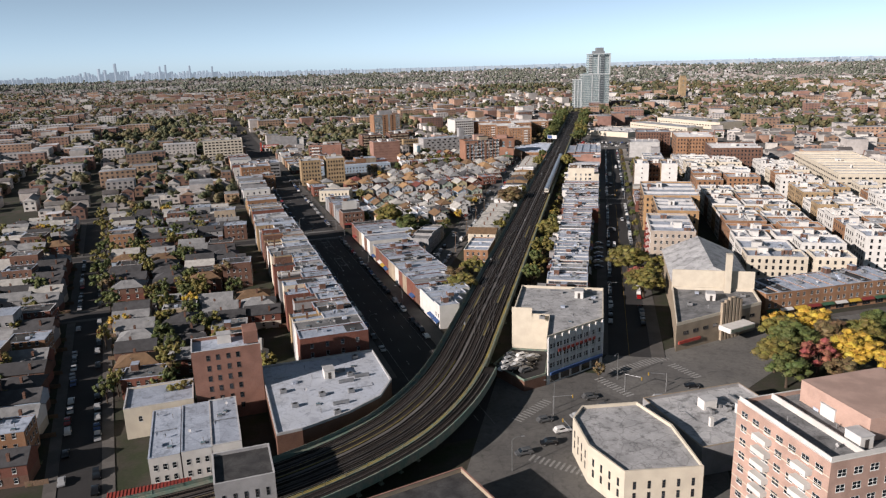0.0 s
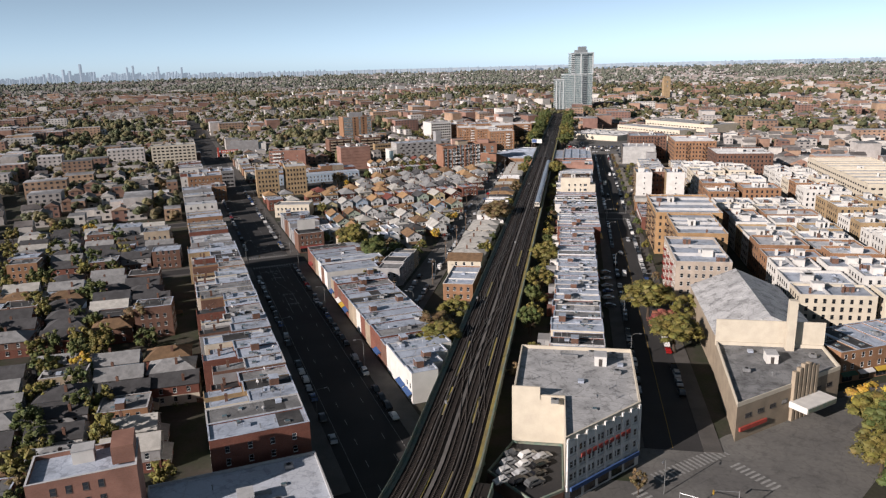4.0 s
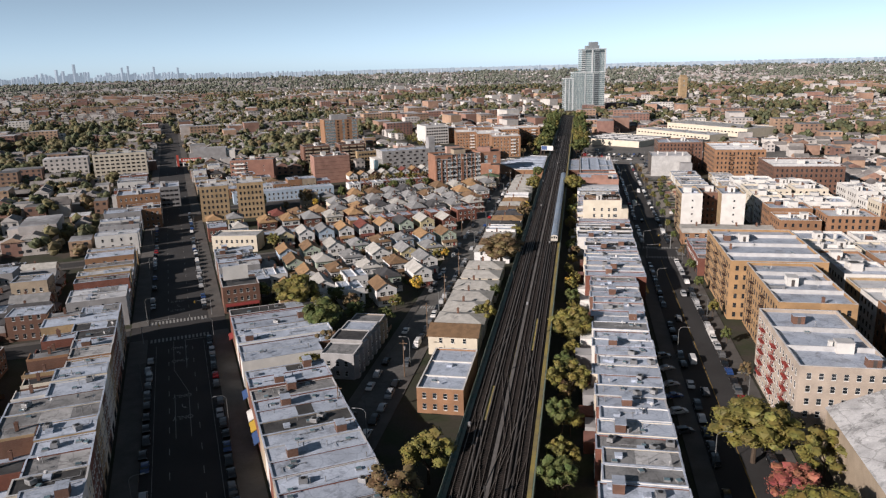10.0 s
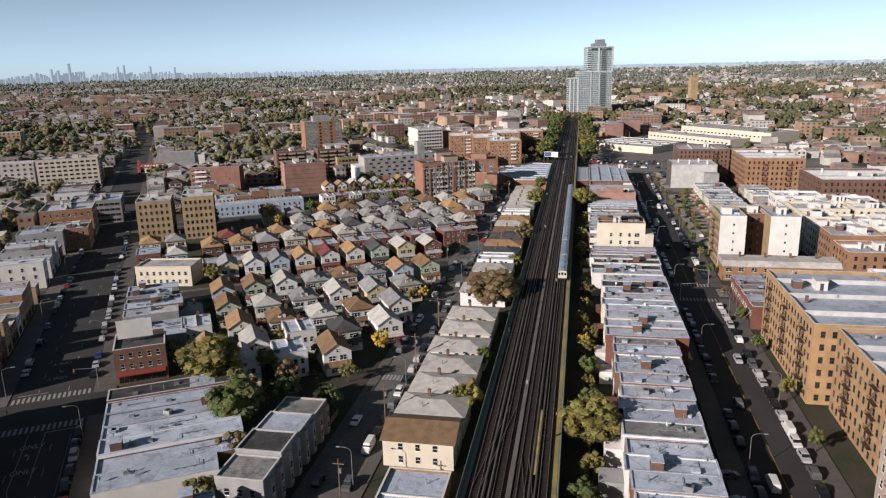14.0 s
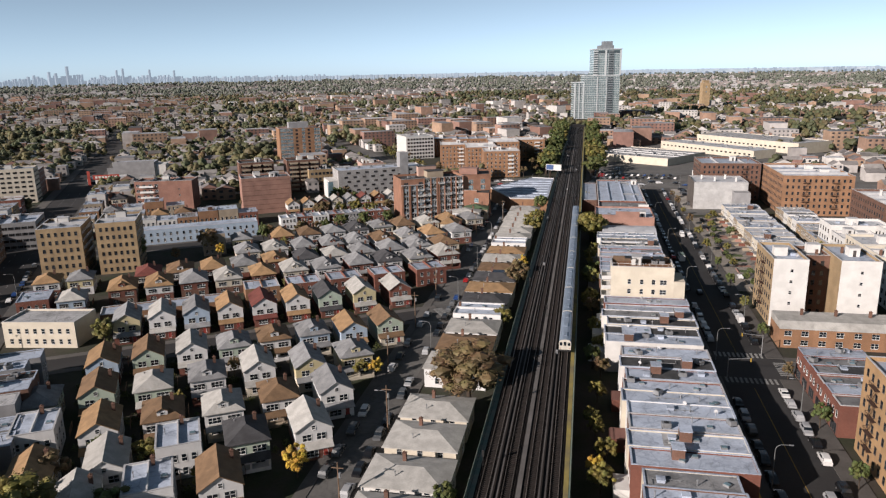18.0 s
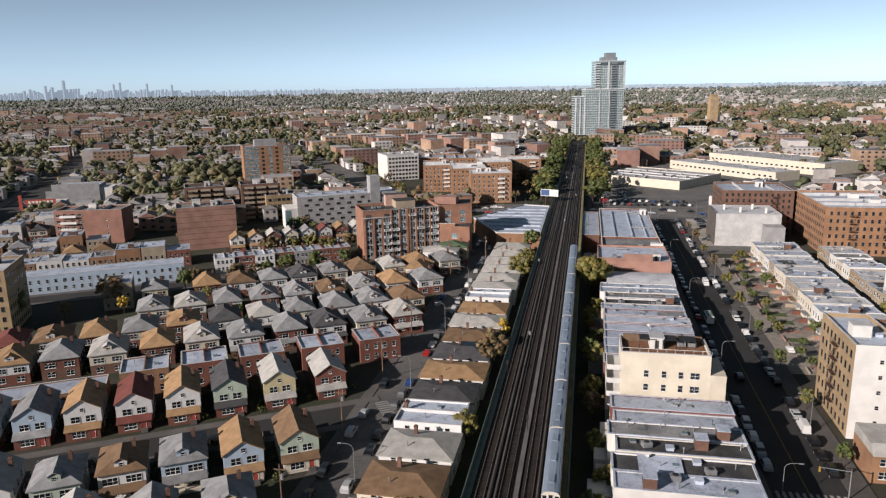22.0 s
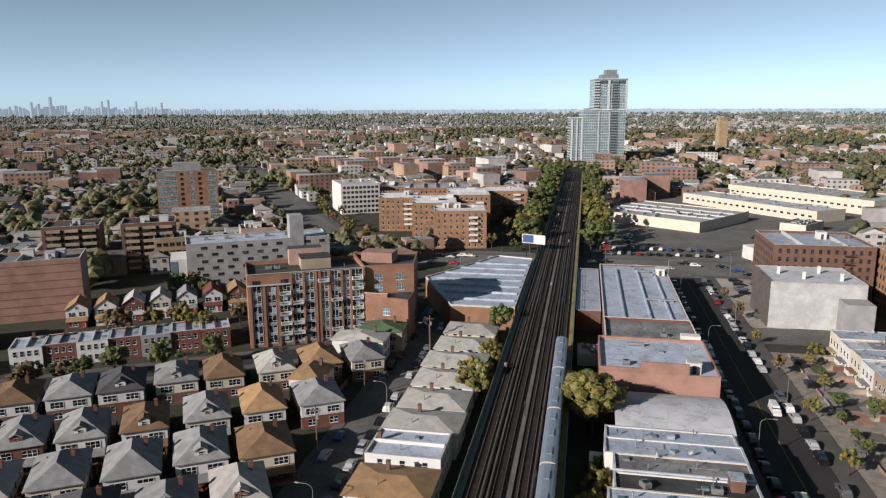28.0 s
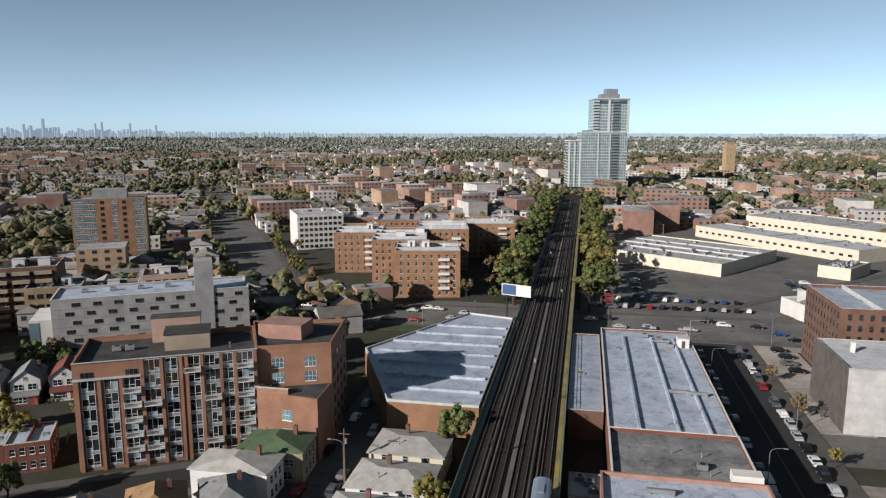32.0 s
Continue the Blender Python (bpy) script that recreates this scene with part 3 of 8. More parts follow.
def line_point(k):
    """Smooth plan point and heading of the centre line; k counts the control points."""
    i = min(max(int(k), 1), len(RAILWAY) - 3)
    p = [Vector(RAILWAY[i + j]) for j in (-1, 0, 1, 2)]
    u = k - i
    a = 0.5 * (2 * p[1] + (p[2] - p[0]) * u + (2 * p[0] - 5 * p[1] + 4 * p[2] - p[3]) * u * u + (3 * p[1] - p[0] - 3 * p[2] + p[3]) * u ** 3)
    g = 0.5 * ((p[2] - p[0]) + 2 * (2 * p[0] - 5 * p[1] + 4 * p[2] - p[3]) * u + 3 * (3 * p[1] - p[0] - 3 * p[2] + p[3]) * u * u)
    return a, g.normalized()


LINE = [line_point(1 + 0.0625 * i) for i in range(0, 16 * 9 + 1)] + [(Vector((0, 130 + 4 * i)), Vector((0, 1))) for i in range(1, 243)]
STATION = [0.0]
for (a, _), (b, _) in zip(LINE, LINE[1:]):
    STATION.append(STATION[-1] + (b - a).length)
DECK_Z = 7.0


def sweep(o0, o1, z0, z1, first=0, last=None, mi=0, bm=None):
    """A bar along the line between two offsets and two heights."""
    bm = bm or bmesh.new()
    prev = None
    for p, g in LINE[first:last]:
        s = Vector((g.y, -g.x))
        ring = [bm.verts.new((*(p + s * o), z)) for o, z in ((o0, z0), (o1, z0), (o1, z1), (o0, z1))]
        if prev:
            for i in range(4):
                bm.faces.new((prev[i], prev[(i + 1) % 4], ring[(i + 1) % 4], ring[i])).material_index = mi
        else:
            bm.faces.new(ring)
        prev = ring
    bm.faces.new(prev[::-1])
    return bm


railway = thing("elevated_railway", "four-track elevated railway on dark steel, with worn brown ties", "railway", pose(0, 0, 0), kind="structure")
part("deck", sweep(-8.6, 8.6, DECK_Z - 0.9, DECK_Z), DECK, railway)
for o in (-8.75, 8.45):
    part("girder", sweep(o, o + 0.3, DECK_Z - 2.0, DECK_Z + 0.25), STEEL_GREEN, railway)
for o in (-4.2, 4.2):
    part("girder", sweep(o - 0.2, o + 0.2, DECK_Z - 1.9, DECK_Z - 0.9), STEEL_DARK, railway)
TRACKS = (-6.0, -2.05, 2.05, 6.0)
for o in TRACKS:
    for g in (-0.72, 0.72):
        part("rail", sweep(o + g - 0.05, o + g + 0.05, DECK_Z + 0.17, DECK_Z + 0.36), RAIL, railway)
for o in (-4.55, -3.5, 3.5, 4.55):
    part("third_rail", sweep(o - 0.14, o + 0.14, DECK_Z + 0.3, DECK_Z + 0.44), BOARD, railway, "pale timber cover board over the third rail")
SWITCH = mesh_of(boxes(*[(g - 0.05, -17, 0, g + 0.05, 17, 0.14) for g in (-0.72, 0.72)]), "crossover", RAIL)
for x, y, lean in ((-4.0, 150, 1), (0, 172, 1), (4.0, 196, 1), (-4.0, 214, -1), (0, 236, -1), (4.0, 150, -1), (4.0, 258, -1), (-4.0, 280, 1), (0, 200, 1), (4.0, 226, 1), (-4.0, 182, -1), (0, 145, -1)):
    part("crossover", SWITCH, None, railway, "pair of switch rails crossing between tracks", pose(x, y, DECK_Z + 0.24, 0, 0, -lean * 6.7))
for x, y, long in ((-4.0, 170, 26), (-4.0, 236, 18), (4.0, 176, 22), (0, 262, 30), (4.0, 282, 26), (-4.0, 142, 16), (4.0, 138, 14)):
    part("walkway", boxes((-0.45, -long / 2, 0, 0.45, long / 2, 0.05)), WALK_YELLOW, railway, "patchy yellow boards between the tracks", pose(x, y, DECK_Z + 0.17))
part("outer_deck", sweep(8.75, 12.2, DECK_Z - 0.9, DECK_Z, 0, 128), DECK, railway)
part("girder", sweep(12.2, 12.5, DECK_Z - 2.0, DECK_Z + 0.4, 0, 128), STEEL_GREEN, railway)
for g in (-0.72, 0.72):
    part("rail", sweep(10.2 + g - 0.05, 10.2 + g + 0.05, DECK_Z + 0.17, DECK_Z + 0.36, 0, 124), RAIL, railway)
part("walkway", sweep(-0.42, 0.42, DECK_Z + 0.16, DECK_Z + 0.24), WALKWAY, railway)
part("walkway", sweep(-8.35, -7.5, DECK_Z + 0.1, DECK_Z + 0.2), STEEL_GREEN, railway)
part("walkway", sweep(7.55, 8.4, DECK_Z + 0.1, DECK_Z + 0.2), WALK_YELLOW, railway, "faded yellow edge walkway")
for k, (o0, o1) in enumerate(((-1.25, -0.95), (3.05, 3.3), (-3.2, -3.0))):
    part("walkway", sweep(o0, o1, DECK_Z + 0.16, DECK_Z + 0.2, 0, 130), WALK_YELLOW, railway)
step, at = 0.62, 0.0
tie_v, tie_f = [], []
for i in range(len(LINE) - 1):
    (p, g), (q, _) = LINE[i], LINE[i + 1]
    side = Vector((g.y, -g.x))
    while at < STATION[i + 1]:
        c = p.lerp(q, (at - STATION[i]) / (STATION[i + 1] - STATION[i]))
        if c.y < 620:
            for o in TRACKS:
                jut = random.uniform(-0.06, 0.06)
                base = len(tie_v)
                for a, b in ((-1.25 + jut, -0.11), (1.25 + jut, -0.11), (1.25 + jut, 0.11), (-1.25 + jut, 0.11)):
                    xy = c + side * (o + a) + g * b
                    tie_v += [(xy.x, xy.y, DECK_Z), (xy.x, xy.y, DECK_Z + 0.17)]
                tie_f += [tuple(base + k for k in f) for f in ((1, 3, 5, 7), (0, 1, 7, 6), (2, 4, 5, 3), (0, 2, 3, 1), (4, 6, 7, 5))]
        at += step
me = bpy.data.meshes.new("ties")
me.from_pydata(tie_v, [], tie_f)
me.materials.append(TIES)
tagged(part("ties", me, None, railway), "dark timber railway ties", kind="stuff")
# parapet panels on posts along the west edge and a lower rail along the east
for side, o in ((0, -8.72), (1, 8.62)):
    part("handrail", sweep(o - 0.04, o + 0.04, DECK_Z + 1.15, DECK_Z + 1.23), STEEL_GREEN, railway)
    part("handrail", sweep(o - 0.04, o + 0.04, DECK_Z + 0.65, DECK_Z + 0.71), STEEL_GREEN, railway)
part("parapet_sheet", sweep(-8.8, -8.74, DECK_Z + 0.25, DECK_Z + 1.1), STEEL_GREEN, railway, "weathered green steel parapet plates")
post = mesh_of(bevelled(boxes((-0.07, -0.07, 0, 0.07, 0.07, 1.3)), 0.015), "post", STEEL_GREEN)
column = bmesh.new()
box(column, -0.3, -0.3, 0, 0.3, -0.22, 5.2)
box(column, -0.3, 0.22, 0, 0.3, 0.3, 5.2)
box(column, -0.06, -0.22, 0, 0.06, 0.22, 5.2)
box(column, -0.55, -0.55, -0.1, 0.55, 0.55, 0.3)
column = mesh_of(column, "column", STEEL_GREEN)
beam = mesh_of(boxes((-8.4, -0.3, 5.2, 8.4, 0.3, 6.1)), "cross_beam", STEEL_DARK)
for i in range(0, 330, 1):
    p, g = LINE[i]
    a = math.degrees(math.atan2(g.y, g.x)) - 90
    side = Vector((g.y, -g.x))
    if (i < 150 and i % 6 == 0) or i >= 150 and i < 290 and i % 2 == 0:
        for o in (-8.72, 8.62):
            q = p + side * o
            part("post", post, None, railway, at=pose(q.x, q.y, DECK_Z, 0, 0, a))
    if i % (7 if i < 150 else 4) == 0:
        part("cross_beam", beam, None, railway, at=pose(p.x, p.y, 0, 0, 0, a))
        for o in (-7.4, 7.4):
            q = p + side * o
            part("column", column, None, railway, at=pose(q.x, q.y, 0, 0, 0, a))
# signals and small boxes beside the rails
sig = bmesh.new()
rod(sig, (0, 0, 0), (0, 0, 3.4), 0.07)
box(sig, -0.22, -0.16, 2.3, 0.22, 0.16, 3.5)
sig = mesh_of(sig, "signal", STEEL_DARK)
jb = mesh_of(bevelled(boxes((-0.3, -0.25, 0, 0.3, 0.25, 1.1)), 0.03), "junction_box", GALV)
for i, y in enumerate(range(140, 900, 28)):
    o = (-4.0, 4.0, 0.0, -7.1)[i % 4]
    part("signal" if i % 3 else "junction_box", sig if i % 3 else jb, None, railway, at=pose(o, y, DECK_Z))
# a low ballasted bank where the line comes to ground level, far ahead
tagged(part("embankment", boxes((-8.5, 1090, 0, 8.5, 2300, 6.0)), DECK), "dark railway bank running on between trees", "embankment", kind="structure")

# ---- the train ----
STAINLESS = mat("stainless_steel", (0.55, 0.56, 0.58), 0.35, 0.15, 0.3, metal=0.75, fine=3.0)
# Grey roof; its blue is the sky's reflection put into the colour.
CAR_ROOF = mat("sky_tinted_car_roof", (0.36, 0.43, 0.52), 0.45, 0.15, 0.25, metal=0.3, fine=2.0)
TRAIN_FACE = mat("cream_car_end", (0.60, 0.57, 0.50), 0.5, 0.12, 1.0)
CAR_L = 22.3
train = thing("subway_train", "eight-car stainless steel subway train with ribbed grey roofs", "train", pose(6.0, 0, DECK_Z + 0.36))


def carriage_mesh():
    bm = bmesh.new()
    prof = [(-1.5, 0.9), (-1.52, 2.6), (-1.42, 3.1), (-1.1, 3.42), (-0.5, 3.58), (0, 3.6), (0.5, 3.58), (1.1, 3.42), (1.42, 3.1), (1.52, 2.6), (1.5, 0.9)]
    rings = [[bm.verts.new((x, y, z)) for x, z in prof] for y in (0.0, CAR_L)]
    for i in range(len(prof) - 1):
        f = bm.faces.new((rings[0][i + 1], rings[0][i], rings[1][i], rings[1][i + 1]))
        f.material_index = 1 if 1 < i < 8 else 0
    bm.faces.new(rings[0]).material_index = 2
    bm.faces.new(rings[1][::-1]).material_index = 2
    box(bm, -1.4, 0.2, 0.35, 1.4, CAR_L - 0.2, 0.9, 3)
    return mesh_of(bm, "carriage", [STAINLESS, CAR_ROOF, TRAIN_FACE, STEEL_DARK])


def train_window(w, h):
    return mesh_of(boxes((-w / 2, -0.015, 0, w / 2, 0.012, h)), "window", GLASS)


carriage, tw, td = carriage_mesh(), train_window(1.5, 0.9), mesh_of(boxes((-0.6, -0.02, 0, 0.6, 0.01, 1.9)), "door", STAINLESS)
TAIL_Y = 392.0
vent, rib = mesh_of(boxes((-0.45, -1.3, 0, 0.45, 1.3, 0.16)), "roof_vent", CAR_ROOF), mesh_of(boxes((-0.03, 0.4, -0.3, 0.03, CAR_L - 0.4, 0.03)), "roof_rib", CAR_ROOF)
for i in range(8):
    c = part("carriage", carriage, None, train, at=pose(0, TAIL_Y + 22.86 * i, 0))
    for y in (4.0, CAR_L / 2, CAR_L - 4.0):
        part("roof_vent", vent, None, c, at=pose(0, y, 3.56))
    for k in (0, 2, 6, 8):
        part("roof_rib", rib, None, c, at=pose(-1.2 + 0.3 * k, 0, 3.6 - 0.0165 * (k - 4) ** 2))
    for sx, turn in ((1.525, 90), (-1.525, -90)):
        for y in (2.6, 8.2, 14.0, 19.7):
            part("door", td, None, c, at=pose(sx, y, 0.95, 0, 0, turn))
        for y in (5.4, 11.1, 16.9):
            part("window", tw, None, c, at=pose(sx, y, 1.75, 0, 0, turn))
    bog = mesh_of(boxes((-1.2, -1.4, -0.3, 1.2, 1.4, 0.4)), "bogie", STEEL_DARK)
    for y in (3.6, CAR_L - 3.6):
        part("bogie", bog, None, c, at=pose(0, y, 0.3))
    if i == 0:
        for x in (-1.0, 0, 1.0):
            part("end_window", mesh_of(boxes((-0.32, -0.03, 0, 0.32, 0, 0.85 if x else 1.0)), "end_window", GLASS), None, c, at=pose(x, -0.01, 2.0))
        for x in (-1.15, 1.15):
            lamp = bmesh.new()
            rod(lamp, (0, 0, 0), (0, -0.06, 0), 0.1, n=10)
            part("tail_lamp", lamp, RED_PAINT, c, at=pose(x, 0, 1.3))
        part("door", mesh_of(boxes((-0.45, -0.025, 0, 0.45, 0, 2.05)), "door", TRAIN_FACE), None, c, at=pose(0, 0, 0.95))
    if i < 7:
        part("gangway", boxes((-0.5, CAR_L, 1.0, 0.5, 22.86, 3.0)), STEEL_DARK, c)

# ---- rows of flat-roofed town buildings ----
def row_unit(cx, cy, w, d, h, yaw, wall, roof, front, label, group, storeys=2, shop=False, side=(), key="sash", rnd=None):
    """A narrow flat-roofed building of a terrace, w deep by d wide when front is 3 or 1."""
    ob = flat_block("row_building", label, "building", cx, cy, w, d, h, yaw, wall, roof, rnd.choice((0.12, 0.2, 0.3)), rnd.choice((COPING, SILVER_ROOF, SILVER_ROOF, SILVER_ROOF)), group)
    r = ob.children[1].data.vertices[-1].co.z + 0.2
    along = d if front in (1, 3) else w
    zs = [1.0 + 3.1 * k for k in range(1 if shop else 0, storeys)]
    face_row(ob, key, front, w, d, zs, spread(max(2, int(along / 2.4)), along, 0.4))
    face_row(ob, "sash", (front + 2) % 4, w, d, [1.0 + 3.1 * k for k in range(storeys)], spread(2, along, 0.8))
    if shop:
        face_row(ob, "shop", front, w, d, [0.3], spread(max(1, int(along / 4.2)), along, 0.2))
    for f in side:
        face_row(ob, "sash", f, w, d, [1.0 + 3.1 * k for k in range(storeys)], spread(4, w if f in (0, 2) else d, 1.2))
    for _ in range(rnd.randint(1, 2)):
        gear(ob, rnd.choice(("skylight", "roof_hatch", "skylight")), rnd.uniform(-w / 2 + 2, w / 2 - 2), rnd.uniform(-d / 2 + 1.1, d / 2 - 1.1), r - 0.2)
    for _ in range(rnd.randint(2, 4)):
        gear(ob, rnd.choice(("vent_pipe", "vent_pipe", "satellite_dish", "air_unit", "vent_pipe", "skylight")), rnd.uniform(-w / 2 + 1.2, w / 2 - 1.2), rnd.uniform(-d / 2 + 0.9, d / 2 - 0.9), r - 0.2, rnd.uniform(0, 360))
    if rnd.random() < 0.25 and min(w, d) > 5.4:
        gear(ob, "stair_house", rnd.uniform(-w / 2 + 3, w / 2 - 3), rnd.choice((-1, 1)) * (d / 2 - 1.8), r - 0.25)
    if rnd.random() < 0.5:
        gear(ob, "pipe_run", rnd.uniform(-w / 2 + 3.2, w / 2 - 3.2), rnd.uniform(-0.5, 0.5), r - 0.15, rnd.choice((0, 180)))
    if rnd.random() < 0.4:                                     # part of the roof newly coated
        a = rnd.uniform(-w / 2 + 2, w / 2 - 5)
        level = ob.children[1].data.vertices[-1].co.z
        part("roof_patch", boxes((a, -d / 2 + 0.3, level - 0.03, min(a + rnd.uniform(3, 8), w / 2 - 0.3), d / 2 - 0.3, level + 0.025)), rnd.choice((TAR_ROOF, GREY_ROOF, SILVER_ROOF, OLD_ROOF)) if roof != TAR_ROOF else SILVER_ROOF, ob)
    return ob


WALL_NAMES = {BRICK_RED: "red brick", BRICK_ORANGE: "orange brick", BRICK_TAN: "tan brick", BRICK_BROWN: "brown brick", BRICK_PINK: "pink brick", BRICK_GREY: "grey brick", STUCCO: "cream stucco", WHITE_WALL: "white painted", GREY_WALL: "grey rendered", TAN_WALL: "tan rendered", RED_PAINT: "red painted"}
ROOF_NAMES = {SILVER_ROOF: "silver-coated", WHITE_ROOF: "white-coated", GREY_ROOF: "grey-felt", TAR_ROOF: "black-tar"}


def row_label(wall, roof, extra=""):
    return f"{WALL_NAMES[wall]} terrace building with a {ROOF_NAMES[roof]} flat roof{extra}"


rnd = random.Random(4)


def awning_part(parent, m, w, material):
    bm = bmesh.new()
    v = [bm.verts.new(p) for p in ((-w / 2, 0, 0.7), (w / 2, 0, 0.7), (w / 2, -1.3, 0.1), (-w / 2, -1.3, 0.1), (-w / 2, -1.3, -0.15), (w / 2, -1.3, -0.15), (w / 2, 0, 0.64), (-w / 2, 0, 0.64))]
    for f in ((0, 3, 2, 1), (3, 4, 5, 2), (0, 7, 4, 3), (1, 2, 5, 6), (4, 7, 6, 5)):
        bm.faces.new([v[i] for i in f])
    part("awning", bm, material, parent, at=m)


PALE_SLAB = mat("pale_garden_slabs", (0.34, 0.31, 0.27), 0.9, 0.3, 0.5, 0.2, fine=3.0)
LAWN = mat("garden_lawn", (0.10, 0.13, 0.05), 0.95, 0.4, 0.8, 0.3, fine=3.0)
AWNINGS = [mat("red_awning", (0.26, 0.05, 0.045), 0.7, 0.15), mat("green_awning", (0.05, 0.13, 0.08), 0.7, 0.15), mat("blue_awning", (0.06, 0.12, 0.28), 0.7, 0.15), mat("yellow_awning", (0.55, 0.38, 0.06), 0.7, 0.15), mat("white_awning", (0.7, 0.7, 0.68), 0.7, 0.12)]

# east side of the avenue, behind the railway
s = 133.0
while s < 296:
    d = rnd.choice((5.8, 6.2, 6.6))
    east = min(21.0, (-9.6 + 0.515 * (s + 1)) / 0.857 - 65) if s < 245 else min(28.0, (0.515 * s - 55) / 0.857 - 65)
    if east > 4.5:
        wall = rnd.choice((BRICK_RED, BRICK_BROWN, WHITE_WALL, TAN_WALL, BRICK_RED)) if s > 160 else WHITE_WALL
        roof = rnd.choice((SILVER_ROOF, SILVER_ROOF, SILVER_ROOF, GREY_ROOF, TAR_ROOF))
        h = rnd.choice((7.8, 7.9, 8.0, 8.5)) + (0.8 if s < 160 else 0)
        ob = row_unit(*grid(s + d / 2, 65 + east / 2), east, d - 0.02, h, 31, wall, roof, 3, row_label(wall, roof, " above a shop"), "terrace on the avenue's east side", 2, True, (0,) if 243 < s < 251 else (), rnd=rnd)
        if rnd.random() < 0.4:
            awning_part(ob, pose(-east / 2, 0, 2.5, 0, 0, 270), d - 0.6, rnd.choice(AWNINGS))
    s += d
    if 243 < s < 249:
        s += 7
for s in (333, 340.5, 349, 356, 364.5, 371, 379):            # further along, past the crossing
    wall, roof = rnd.choice((BRICK_BROWN, BRICK_RED, GREY_WALL, TAN_WALL)), rnd.choice((SILVER_ROOF, GREY_ROOF, SILVER_ROOF, TAR_ROOF))
    depth = rnd.uniform(14, 18)
    row_unit(*grid(s + 3.6, 65.2 + depth / 2), depth, 6.4, rnd.uniform(6.8, 9.5), 31, wall, roof, 3, row_label(wall, roof), "terrace on the avenue's east side", 2, True, (0,), rnd=rnd)
# west side of the avenue: taller walk-ups
s = 114.0
while s < 300:
    d = rnd.choice((6.0, 6.4, 7.5, 8.0))
    h = rnd.choice((13.9, 14.1, 14.6, 14.0))
    full = rnd.choice((19, 20, 21)) if s > 140 else 22
    depth = full if rnd.random() < 0.25 else rnd.uniform(10, 13.5)
    wall = rnd.choice((BRICK_RED, BRICK_ORANGE, BRICK_TAN, WHITE_WALL, STUCCO, BRICK_BROWN, BRICK_BROWN))
    roof = rnd.choice((SILVER_ROOF, SILVER_ROOF, SILVER_ROOF, TAR_ROOF, TAR_ROOF, GREY_ROOF))
    ob = row_unit(*grid(s + d / 2, 32.4 - depth / 2), depth, d - 0.02, h, 31, wall, roof, 1, row_label(wall, roof, " above a shop"), "terrace on the avenue's west side", 4 if h > 13 else 3, True, (0, 3) if s < 115 else (3,), rnd=rnd)
    if full > depth:                                           # lower rear wing beside a light well
        x0, x1, k, hr = -depth / 2 - (full - depth), -depth / 2 - 0.02, rnd.choice((-1, 1)), h - rnd.uniform(-0.2, 1.8)
        y0, y1 = (-d / 2 + 0.02, d / 2 - 1.8) if k < 0 else (-d / 2 + 1.8, d / 2 - 0.02)
        part("rear_wing", boxes((x0, y0, -0.1, x1, y1, hr)), rnd.choice((wall, BRICK_BROWN, GREY_WALL)), ob)
        part("rear_roof", boxes((x0 + 0.25, y0 + 0.25, hr - 0.05, x1 - 0.25, y1 - 0.25, hr + 0.03)), rnd.choice((SILVER_ROOF, TAR_ROOF, GREY_ROOF)), ob)
        part("fire_wall", boxes((x0, y0, hr + 0.002, x1, y0 + 0.24, hr + rnd.uniform(0.3, 1.0)), (x0, y0 + 0.24, hr + 0.002, x0 + 0.24, y1, hr + 0.4)), wall, ob)
        gear(ob, "chimney", (x0 + x1) / 2, (y0 + y1) / 2 + 1.2, hr)
        gear(ob, "vent_pipe", x0 + 1.5, (y0 + y1) / 2, hr)
    s += d
s = 322.0
while s < 640:
    d = rnd.choice((6.4, 8, 10, 7))
    if not 412 < s < 428 and not 522 < s < 540:
        wall = rnd.choice((BRICK_RED, BRICK_ORANGE, BRICK_TAN, WHITE_WALL, GREY_WALL))
        roof = rnd.choice((SILVER_ROOF, WHITE_ROOF, GREY_ROOF))
        h = rnd.choice((6.5, 8.0, 10.5, 11.0))
        row_unit(*grid(s + d / 2, 23), 19, d - 0.03, h, 31, wall, roof, 1, row_label(wall, roof), "terrace on the avenue's west side", 3 if h > 9 else 2, True, (0,), rnd=rnd)
    s += d + (rnd.uniform(2, 9) if rnd.random() < 0.3 else 0)

# between the railway and the shopping street
def long_rows(y0, y1, x0, x1, h, front_x, group):
    y = y0
    while y < y1 - 3:
        d = min(rnd.choice((5.8, 6.1, 6.4)), y1 - y)
        wall = rnd.choice((BRICK_RED, BRICK_BROWN, WHITE_WALL, STUCCO))
        roof = rnd.choice((SILVER_ROOF,) * 6 + (TAR_ROOF, GREY_ROOF))
        a, b = x0 + rnd.uniform(-0.8, 0.8), x1 + rnd.uniform(-0.3, 0.3)
        ob = row_unit((a + b) / 2, y + d / 2, b - a, d - 0.02, h + rnd.uniform(-0.35, 0.45), 0, wall, roof, 1, row_label(wall, roof, " above a shop"), group, 2, True, rnd=rnd)
        if rnd.random() < 0.8:
            awning_part(ob, pose((b - a) / 2, 0, 2.5, 0, 0, 90), d - 0.7, rnd.choice(AWNINGS))
        if rnd.random() < 0.6:      # lean-to at the back, in the yard
            q = rnd.uniform(2.2, 4.5)
            part("back_extension", boxes((-(b - a) / 2 - q, -d / 2 + 0.4, 0, -(b - a) / 2, d / 2 - 0.6, rnd.choice((3.0, 3.4, 5.8)))), rnd.choice((WHITE_WALL, BRICK_RED, GREY_WALL)), ob)
        y += d


